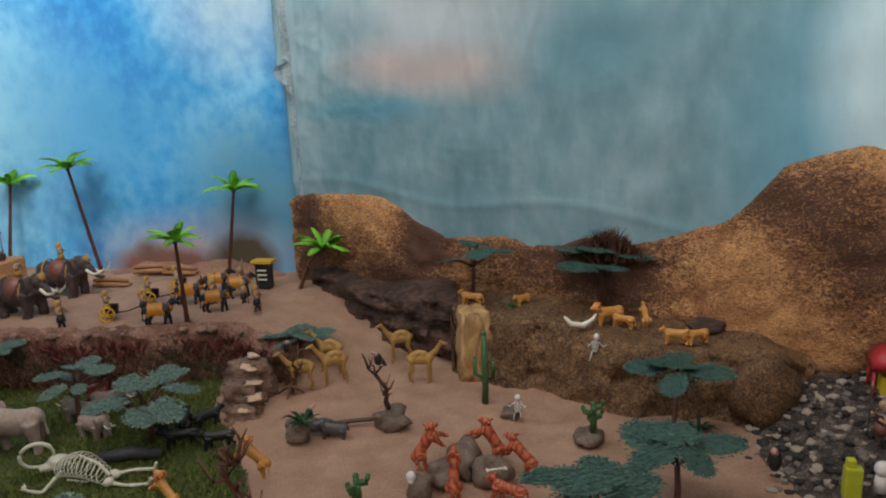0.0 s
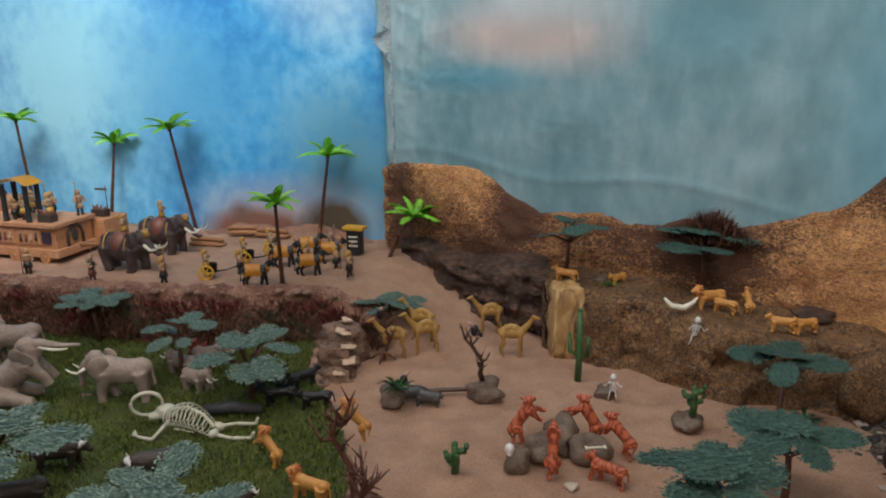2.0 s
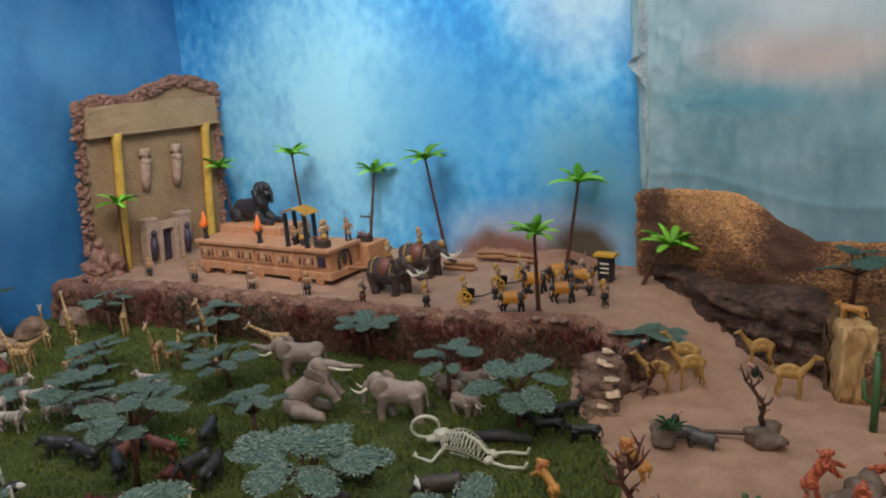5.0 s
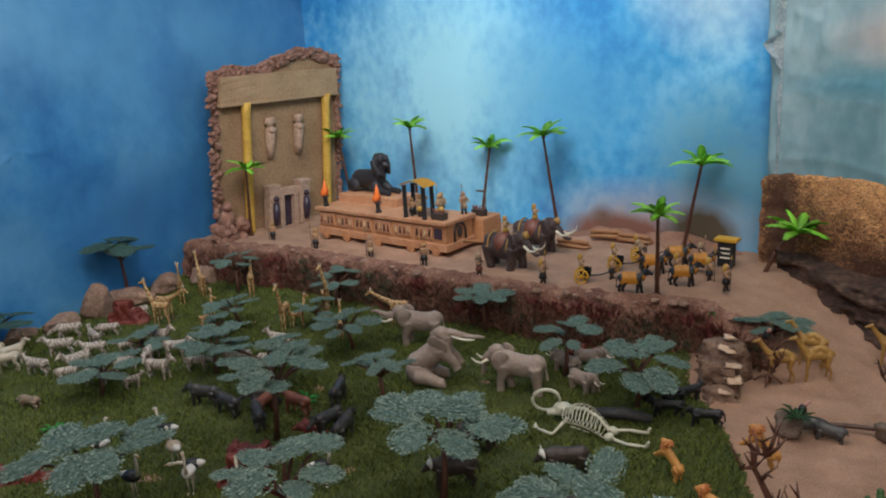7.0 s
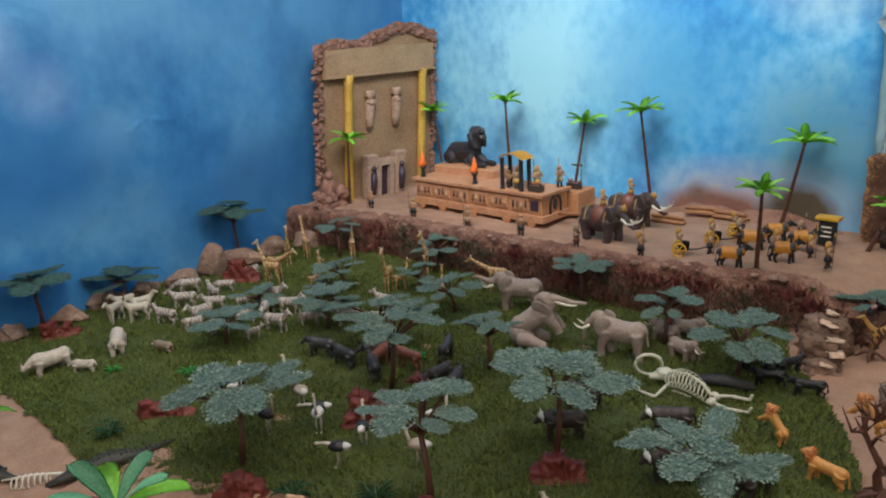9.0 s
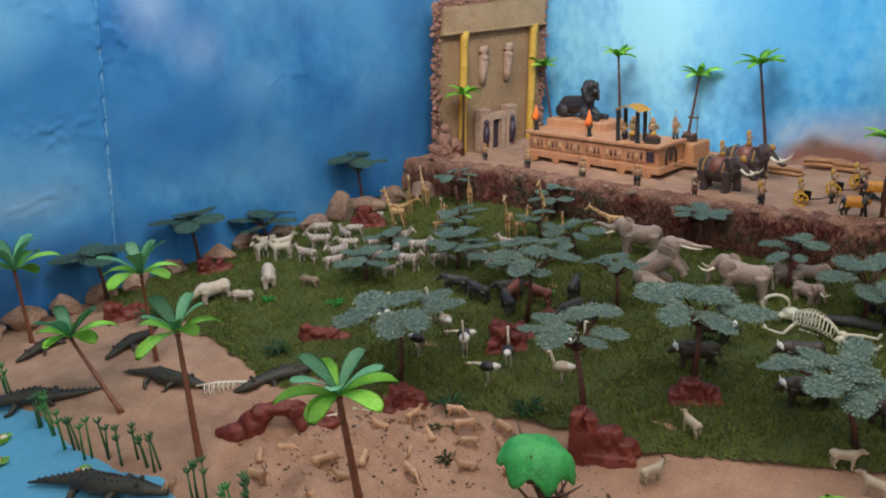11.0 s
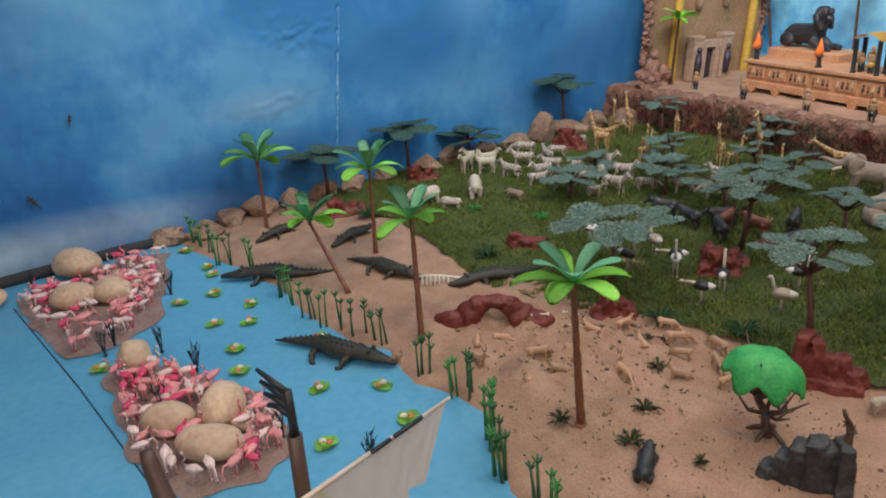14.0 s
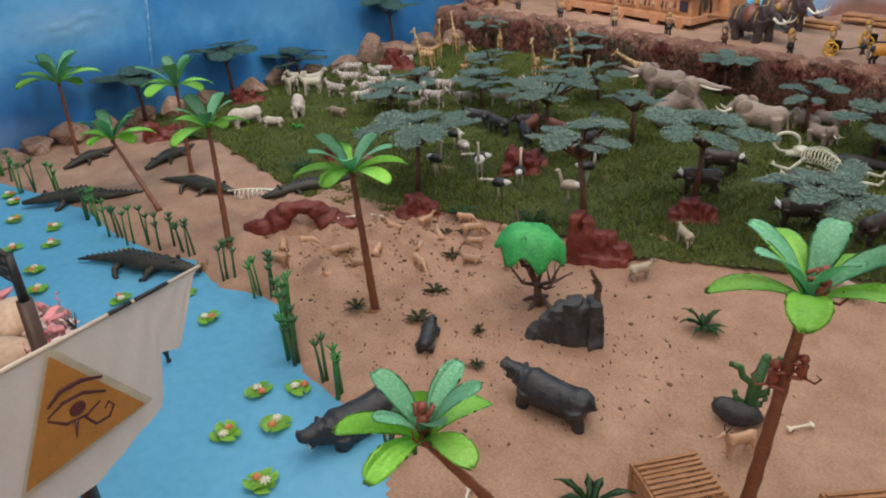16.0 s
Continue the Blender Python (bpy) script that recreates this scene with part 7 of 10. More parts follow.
HIDE_DARK = surf("elephant_dark_brown", [(0.022, 0.014, 0.014), (0.055, 0.036, 0.035), (0.11, 0.075, 0.07)], 40, 220, 0.6, 0.7, dist=0.003)
M["war_elephant"] = quad_mesh("war_elephant", 0.118, 0.100, 0.036, 0.0115, (0.012, 0.012, 0.022), (0.016, 0.022, 0.010), [HIDE_DARK, IVORY, RUST_P, plastic("gilt_trim", (0.45, 0.25, 0.06), 0.3), HIDE_DARK], 0.5, 0, war_gear, 0.85, 0.1, heavy=True, sag=0.2)
M["boar"] = quad_mesh("boar", 0.055, 0.036, 0.0135, 0.0036, (0.008, -0.002, 0.008), (0.014, 0.0072, 0.006), [plastic("boar_grey", (0.075, 0.07, 0.068))], 0.3, 0.5, None, 0.85)


def horse_extra(bm, n0, n1, h1, hr, zc):
    # a saddle cloth draped over the back, with a ragged hanging hem
    rows = []
    for i in range(9):
        x = -0.023 + 0.038 * i / 8
        row = []
        for j in range(15):
            a = radians(-128 + 256 * j / 14)
            r_ = 0.0150 * (1.0 + 0.05 * math.sin(i * 1.9 + j))
            hem = 0.006 * (0.5 + 0.5 * math.sin(i * 2.4)) if j in (0, 14) else 0.0
            row.append(bm.verts.new((x + (0.004 * (i - 4) / 4 if abs(j - 7) > 5 else 0), 1.05 * r_ * math.sin(a) * (1.0 if abs(a) < 1.6 else 0.98 + 0.25 * (abs(a) - 1.6)), zc + 0.001 + r_ * 1.12 * math.cos(a) - hem)))
        rows.append(row)
    for p, q in zip(rows, rows[1:]):
        for j in range(14):
            bm.faces.new((p[j], p[j + 1], q[j + 1], q[j])).material_index = 1
    tube(bm, [n0 + Vector((0.004, 0, -0.010)), n0 + Vector((0.007, 0, 0.004)), n0 + Vector((0.002, 0, 0.010))], [0.0062, 0.0084, 0.0058], 9, 1)
    tube(bm, [n1 + Vector((-0.002, 0, hr * 0.8)), n1 + Vector((-0.004, 0, hr * 0.8 + 0.018))], [0.003, 0.0012], 6, 1)
    crest(0)(bm, n0, n1, h1, hr, zc)


M["horse"] = quad_mesh("chariot_horse", 0.066, 0.058, 0.0135, 0.0042, (0.014, 0.016, 0.0075), (0.016, 0.0072, 0.008), [BLACK_P, ORANGE_CLOTH], 0.6, 0.7, horse_extra, 0.85, 0.2)


def herd(key, label, category, group, spots):
    """Figurines on the ground at (x, y, heading[, z, scale, pitch])."""
    for s in spots:
        x, y, a = s[:3]
        z = s[3] if len(s) > 3 and s[3] is not None else gz(x, y) + (0.006 if float(poly_dist(x, y, LAWN_POLY)) > 0 else 0.0)
        k = s[4] if len(s) > 4 else 1.0
        ob = new(category.replace(" ", "_"), M[key])
        ob.matrix_world = pose(x, y, z, 0, 0, a) @ Matrix.Rotation(radians(s[5] if len(s) > 5 else 0), 4, "Y") @ Matrix.Scale(k, 4)
        tagged(ob, label, category, group)


ZEBRAS = [
    (-2.27, 1.252, -135), (-2.262, 1.407, -150), (-2.20, 1.135, -172), (-2.08, 1.140, 45), (-1.99, 1.160, -139), (-1.99, 1.248, -118), (-2.16, 1.282, -134), (-2.369, 1.348, -142),
    (-1.860, 1.252, 13), (-1.925, 1.370, 30), (-1.800, 1.328, 29), (-1.703, 1.385, -134), (-2.298, 1.55, -120), (-1.605, 1.405, -141), (-2.245, 1.345, 160), (-2.044, 1.415, 20), (-1.971, 1.323, -60), (-1.67, 1.524, 200), (-2.12, 1.20, -100)]
rz_ = random.Random(17)
for k, (x, y, a) in enumerate(ZEBRAS):
    herd("zebra_grazing" if k % 3 == 1 else "zebra", "cream and brown striped toy zebra grazing on the turf" if k % 3 == 1 else "cream and brown striped toy zebra standing on the turf", "zebra", "zebra herd", [(x, y, a + rz_.uniform(-12, 12), None, rz_.uniform(0.84, 1.08))])
herd("zebra_foal", "small striped toy zebra foal on the turf", "zebra foal", "", [(-1.876, 1.182, 53), (-2.10, 1.34, -120)])
herd("rhino", "pale grey toy rhinoceros standing on the turf", "rhino", "rhinos", [(-2.203, 0.785, -98), (-2.154, 0.945, 143)])
herd("rhino_calf", "small pale toy rhinoceros calf on the turf", "rhino calf", "", [(-2.119, 0.825, -149)])
herd("warthog", "small brown toy warthog on the turf", "warthog", "", [(-2.027, 1.0, -169)])
herd("kudu", "cream toy kudu with upright dark horns on the turf", "kudu", "kudus", [(-2.365, 1.075, -70), (-2.30, 1.11, -120), (-2.34, 1.15, 60), (-2.40, 1.13, -100)])
herd("wildebeest", "dark grey toy wildebeest with curved horns on the turf", "wildebeest", "wildebeest herd", [
    (-1.618, 1.185, -165), (-1.525, 1.170, 170), (-1.47, 1.235, -126), (-1.32, 1.32, 110), (-1.255, 1.20, -100), (-1.205, 1.185, 100), (-1.42, 1.155, 140)])
herd("bushbuck", "reddish brown toy antelope with dark horns on the turf", "antelope", "", [(-1.372, 1.236, 175), (-1.445, 1.205, 95)])
herd("giraffe", "tall spotted toy giraffe standing on the turf", "giraffe", "giraffes", [(-2.28, 1.715, -40), (-1.768, 1.655, -70), (-2.27, 1.80, 150), (-2.165, 1.53, 200), (-1.757, 1.87, -90)])
herd("giraffe_small", "young spotted toy giraffe standing on the turf", "giraffe", "giraffes", [(-1.69, 1.755, -60), (-1.99, 1.549, 60), (-1.735, 1.675, 30), (-1.56, 1.655, 120), (-2.06, 1.637, -30)])
herd("giraffe_bent", "spotted toy giraffe stretching its neck forward on the turf", "giraffe", "giraffes", [(-1.45, 1.80, 200), (-2.10, 1.865, 130), (-2.20, 1.575, 10)])
herd("elephant", "grey toy elephant with ivory tusks on the turf", "elephant", "elephants", [(-0.946, 1.545, -176)])
herd("elephant_trunk_up", "grey toy elephant with raised trunk on the turf", "elephant", "elephants", [(-1.319, 1.712, -160)])
herd("elephant_sitting", "grey toy elephant sitting on the turf with raised trunk", "elephant", "elephants", [(-1.165, 1.505, 20, 0.004)])
herd("elephant_calf", "small grey toy elephant calf on the turf", "elephant calf", "elephant calves", [(-0.814, 1.60, -24), (-0.88, 1.68, 160), (-0.84, 1.73, 10)])
herd("buffalo", "dark brown toy buffalo with white horned head", "buffalo", "buffaloes", [(-0.906, 1.134, -147), (-0.924, 1.266, 13), (-0.726, 1.249, -148), (-0.676, 1.099, -146), (-0.54, 1.12, 70)])
herd("panther", "black toy panther prowling on the turf", "panther", "panthers", [(-0.579, 1.637, 44), (-0.603, 1.551, -161), (-0.521, 1.54, -161), (-0.62, 1.62, 100)])
herd("lion", "orange-tan toy lion with a darker mane", "lion", "lions", [(-0.44, 1.215, 160), (0.33, 1.815, 200, 0.155)])
herd("lion_rearing", "orange-tan toy lion rearing up on its hind legs", "lion", "lions", [(-0.545, 1.315, 150, None, 0.84), (-0.392, 1.345, 172, 0.05, 0.9)])
herd("lioness", "tan toy lioness on the cliff top", "lioness", "lion pride", [(0.012, 1.96, 160, 0.166, 0.9), (0.14, 1.964, -133, 0.155, 0.9), (0.36, 1.80, 150, 0.152, 0.85), (0.415, 1.83, 90, 0.156, 0.85, -25), (0.455, 1.70, 170, 0.148, 0.9), (0.50, 1.70, 200, 0.148, 0.85)])
for k, spot in enumerate([(-0.085, 1.445, 15, 0.0, 1.0), (0.030, 1.462, 165, 0.0, 1.0), (-0.035, 1.345, 86, 0.0, 1.0), (0.088, 1.415, 155, 0.0, 0.95)]):
    herd(("tiger_rearing", (1, 1, 2, 0)[k]), "reddish orange striped toy tiger rearing against the rocks", "tiger", "tigers", [spot])
herd("tiger", "reddish orange striped toy tiger walking beside the rocks", "tiger", "tigers", [(0.060, 1.325, 150, 0.0, 0.95)])
herd("camel", "yellow toy camel standing on the sand", "camel", "camels", [(-0.12, 1.85, 0, None, 1.15), (-0.178, 1.985, 195, None, 1.1), (-0.405, 1.821, 190, None, 1.1), (-0.345, 1.89, 170, None, 1.1), (-0.33, 1.85, 200, None, 1.15)])
herd("boar", "dark grey toy boar on the sand", "boar", "", [(-0.335, 1.60, 20), (-0.29, 1.585, 170)])
GAZELLES = [
    (-1.364, 0.472, -80), (-1.40, 0.407, 30), (-1.251, 0.352, -95), (-1.25, 0.464, 120), (-1.196, 0.527, -60), (-1.168, 0.655, 40), (-1.085, 0.556, 200), (-1.157, 0.488, -20), (-1.375, 0.32, 10), (-1.13, 0.62, -140), (-1.30, 0.56, 190), (-1.31, 0.42, 60), (-1.20, 0.59, 150), (-1.22, 0.69, 20), (-1.02, 0.60, 70), (-1.10, 0.69, 170), (-1.335, 0.52, 100), (-1.42, 0.36, 140), (-1.24, 0.41, -150), (-1.07, 0.64, -40), (-1.28, 0.63, 80)]
for k, (x, y, a) in enumerate(GAZELLES):
    herd("gazelle_grazing" if k % 2 else "gazelle", "small tan toy gazelle feeding on the sandy shore" if k % 2 else "small tan toy gazelle standing on the sandy shore", "gazelle", "gazelles", [(x, y, a, None, rz_.uniform(0.74, 0.98))])
herd("gazelle", "small tan toy gazelle caught in a crocodile's jaws", "gazelle", "gazelles", [(-1.492, 0.206, 115, 0.006, 0.55, 50)])
herd("gazelle", "tan toy gazelle standing beside a slatted cage", "gazelle", "gazelles", [(-0.487, 0.408, 242, 0.0, 1.0)])
herd("goat", "small beige toy goat at the lawn's edge", "goat", "goats", [(-0.813, 0.885, 150), (-0.816, 0.72, 60), (-0.51, 0.885, 170), (-0.57, 0.93, 20)])
herd("hippo", "glossy charcoal toy hippopotamus", "hippopotamus", "hippos", [(-0.905, 0.13, -100, -0.016, 0.95, 7), (-0.718, 0.322, -174, 0.0, 0.86)])
herd("hippo_calf", "small charcoal toy hippopotamus calf on the sand", "hippo calf", "", [(-0.972, 0.325, 120, None, 0.92, -8)])
herd("war_elephant", "dark brown toy elephant with pale tusks on the ledge", "elephant", "draught elephants", [(-1.228, 2.085, -14, LEDGE, 1.12), (-1.205, 2.27, -4, LEDGE, 1.12)])
herd("horse", "black toy horse with an orange saddle cloth", "horse", "chariot horses", [(-0.80, 1.965, 15, LEDGE), (-0.685, 2.07, 18, LEDGE), (-0.74, 2.255, 20, LEDGE), (-0.785, 2.15, 15, LEDGE), (-0.66, 2.20, 20, LEDGE)])


# ---- ostriches, flamingos, crocodiles ----
def bird_mesh(name, h, body, neck_pts, mats, leg_r, body_rot=0.15):
    bm = bmesh.new()
    bl, br = body
    ball(bm, (0, 0, h), (bl, br, br * 0.85), 0, 12, Matrix.Rotation(body_rot, 3, "Y"))
    tube(bm, [(-bl * 0.55, 0, h), (-bl * 1.0, 0, h + br * 0.1), (-bl * 1.5, 0, h + br * 0.25)], [br * 0.72, br * 0.62, br * 0.2], 8, 1)
    for s in (1, -1):
        ball(bm, (-bl * 0.15, s * br * 0.7, h + br * 0.05), (bl * 0.8, br * 0.35, br * 0.6), 0, 8)
        tube(bm, [(0.0, s * br * 0.4, h - br * 0.4), (-0.002 * s, s * br * 0.4, h * 0.5), (0.002 * s, s * br * 0.4, 0.002)], [leg_r * 1.4, leg_r, leg_r], 6, 2)
        ball(bm, (leg_r * 2, s * br * 0.4, 0.001), (leg_r * 3, leg_r * 1.4, leg_r * 0.8), 2, 6)
    pts = [Vector((bl * 0.7, 0, h + br * 0.2))] + [Vector(p) for p in neck_pts]
    tube(bm, pts, [br * 0.36] + [br * 0.24] * (len(pts) - 2) + [br * 0.22], 7, 2)
    e = pts[-1]
    ball(bm, e + Vector((br * 0.15, 0, 0)), (br * 0.42, br * 0.3, br * 0.3), 2, 8)
    tube(bm, [e + Vector((br * 0.4, 0, 0)), e + Vector((br * 0.9, 0, -br * 0.2))], [br * 0.14, br * 0.06], 5, 3)
    return mesh_of(name, bm, mats)


M["ostrich"] = bird_mesh("ostrich", 0.046, (0.019, 0.013), [(0.016, 0, 0.065), (0.017, 0, 0.092)], [BLACK_P, WHITE_P, plastic("ostrich_skin", (0.62, 0.55, 0.44)), SAVANNA], 0.0019)
M["ostrich_low"] = bird_mesh("ostrich_low", 0.046, (0.019, 0.013), [(0.026, 0, 0.050), (0.040, 0, 0.048)], [BLACK_P, WHITE_P, plastic("ostrich_skin", (0.62, 0.55, 0.44)), SAVANNA], 0.0019)
M["ostrich_hen"] = bird_mesh("ostrich_hen", 0.046, (0.020, 0.014), [(0.018, 0, 0.062), (0.022, 0, 0.078)], [plastic("ostrich_beige", (0.42, 0.34, 0.25)), WHITE_P, plastic("ostrich_skin", (0.62, 0.55, 0.44)), SAVANNA], 0.0019)
M["ostrich_white"] = bird_mesh("ostrich_white", 0.046, (0.016, 0.012), [(0.012, 0, 0.065), (0.013, 0, 0.095)], [WHITE_P, WHITE_P, plastic("ostrich_skin", (0.62, 0.55, 0.44)), SAVANNA], 0.0019)
herd("ostrich", "black and white toy ostrich standing on the turf", "ostrich", "ostriches", [(-1.244, 0.908, 120), (-1.137, 1.026, 40), (-1.456, 0.846, 10), (-1.545, 1.008, 200)])
herd("ostrich_low", "black and white toy ostrich with its neck stretched low", "ostrich", "ostriches", [(-1.238, 0.825, -160), (-1.381, 0.925, -150)])
herd("ostrich_hen", "beige toy ostrich hen on the turf", "ostrich", "ostriches", [(-1.106, 0.906, 200), (-1.47, 0.96, 160)])
herd("ostrich_white", "pale toy ostrich standing upright on the turf", "ostrich", "ostriches", [(-1.363, 0.902, -60), (-1.624, 0.909, 80)])

flam = {}
for k, mt in enumerate([PINK_P, PINK_HOT, PINK_PALE]):
    flam[k, 0] = bird_mesh("flamingo", 0.026, (0.012, 0.0065), [(0.014, 0, 0.034), (0.008, 0, 0.041), (0.012, 0, 0.049)], [mt, mt, mt, BLACK_P], 0.0011)
    flam[k, 1] = bird_mesh("flamingo_feeding", 0.026, (0.012, 0.0065), [(0.018, 0, 0.030), (0.023, 0, 0.020), (0.020, 0, 0.009)], [mt, mt, mt, BLACK_P], 0.0011)
rf = random.Random(21)
ISLET_A = [(-2.40, -0.33), (-2.47, -0.04), (-2.43, 0.045), (-2.22, -0.02), (-2.03, -0.10), (-1.98, -0.21), (-1.995, -0.29), (-2.15, -0.31)]
ISLET_B = [(-1.86, -0.24), (-1.85, -0.17), (-1.76, -0.13), (-1.64, -0.075), (-1.55, -0.03), (-1.40, -0.055), (-1.36, -0.13), (-1.40, -0.235), (-1.55, -0.275), (-1.70, -0.26)]
STONES = [(-2.466, -0.17, 0.075), (-2.256, -0.222, 0.058), (-2.228, -0.14, 0.06), (-1.835, -0.19, 0.042), (-1.585, -0.205, 0.05), (-1.552, -0.115, 0.055), (-1.465, -0.172, 0.06)]
for poly, want in ((ISLET_A, 92), (ISLET_B, 74)):
    made, placed = 0, []
    for _ in range(4000):
        if made >= want:
            break
        x, y = rf.uniform(min(p[0] for p in poly), max(p[0] for p in poly)), rf.uniform(min(p[1] for p in poly), max(p[1] for p in poly))
        if float(poly_dist(x, y, poly)) < 0.008 or any(math.hypot(x - a, y - b) < r for a, b, r in STONES) or any(math.hypot(x - a, y - b) < 0.0125 for a, b in placed):
            continue
        placed.append((x, y))
        made += 1
        ob = new("flamingo", flam[rf.choice([0, 0, 0, 1, 2, 2]), rf.choice([0, 1])])
        ob.matrix_world = pose(x, y, -0.001, 0, 0, rf.uniform(0, 360)) @ Matrix.Scale(rf.uniform(0.95, 1.25), 4)
        tagged(ob, "pink plastic flamingo on the islet", "flamingo", "flamingo flock")
for k, poly in enumerate((ISLET_A, ISLET_B)):
    xs, ys = [p[0] for p in poly], [p[1] for p in poly]
    ob = sheet_grid("islet", min(xs) - 0.02, max(xs) + 0.02, min(ys) - 0.02, max(ys) + 0.02, 0.0035, lambda x, y: -0.0015 + waves(x, y, 0.0012, 60, 3), surf("islet_sand", [(0.22, 0.13, 0.11), (0.30, 0.20, 0.17), (0.36, 0.27, 0.24)], 25, 200, 0.8, 0.4),
                    lambda x, y, q=poly: poly_dist(x, y, q) + waves(x, y, 0.01, 50, 8) > -0.012)
    tagged(ob, "pinkish brown sand islet in the painted river", "islet", kind="structure")


def croc_mesh():
    bm = bmesh.new()
    xs = [-0.135, -0.10, -0.06, -0.03, 0.0, 0.03, 0.055, 0.075, 0.10, 0.125]
    rs = [0.002, 0.007, 0.012, 0.018, 0.021, 0.019, 0.014, 0.015, 0.010, 0.006]
    zs = [0.008, 0.010, 0.013, 0.016, 0.018, 0.018, 0.018, 0.017, 0.014, 0.012]
    rings = tube(bm, [(x, 0.012 * math.sin((x + 0.135) * 18) * (1 if x < -0.02 else 0), z) for x, z in zip(xs, zs)], [r * 0.8 for r in rs], 12, 0, 1.35)
    for k in range(16):
        x = -0.115 + k * 0.0105
        y = 0.012 * math.sin((x + 0.135) * 18) * (1 if x < -0.02 else 0)
        zt = float(np.interp(x, xs, [z + r * 0.75 for z, r in zip(zs, rs)]))
        for s in (-0.35, 0.35):
            w = float(np.interp(x, xs, rs))
            tube(bm, [(x, y + s * w, zt - 0.002), (x - 0.002, y + s * w, zt + 0.0035)], [0.0032, 0.0006], 4, 0)
    for sx, f in ((0.038, 1), (-0.035, -1)):
        for s in (1, -1):
            tube(bm, [(sx, s * 0.014, 0.014), (sx - 0.004 * f, s * 0.031, 0.012), (sx + 0.006 * f * s, s * 0.036, 0.002), (sx + 0.014 * f * s, s * 0.040, 0.0015)], [0.0075, 0.0058, 0.0045, 0.0035], 7, 0)
    for s in (1, -1):
        ball(bm, (0.077, s * 0.009, 0.029), 0.0045, 0, 7)
    return mesh_of("crocodile", bm, [CROC_P])


M["crocodile"] = croc_mesh()
herd("crocodile", "dark green-black toy crocodile at the river's edge", "crocodile", "crocodiles", [
    (-1.61, 0.142, 28, -0.004, 1.12), (-2.055, 0.215, -125, -0.002, 1.1), (-1.877, 0.432, 16, 0.0, 1.0), (-1.647, 0.597, -106, 0.003, 0.95), (-2.331, 0.355, -69, 0.0, 0.75), (-2.147, 0.498, -67, 0.0, 0.8)])


# ---- skeletons and bones ----
def ribcage(bm, c, length, r, n, axis_z=0.0, mat=0):
    for k in range(n):
        t = k / (n - 1)
        x = c[0] - length / 2 + length * t
        rr = r * (0.75 + 0.5 * math.sin(math.pi * (0.2 + 0.7 * t)))
        pts = [(x, rr * math.cos(a), c[2] + rr * 0.75 * math.sin(a)) for a in [math.pi * (0.5 + 2 * q / 10) for q in range(11)]]
        tube(bm, pts, [0.0013] * 11, 5, mat, close=False)


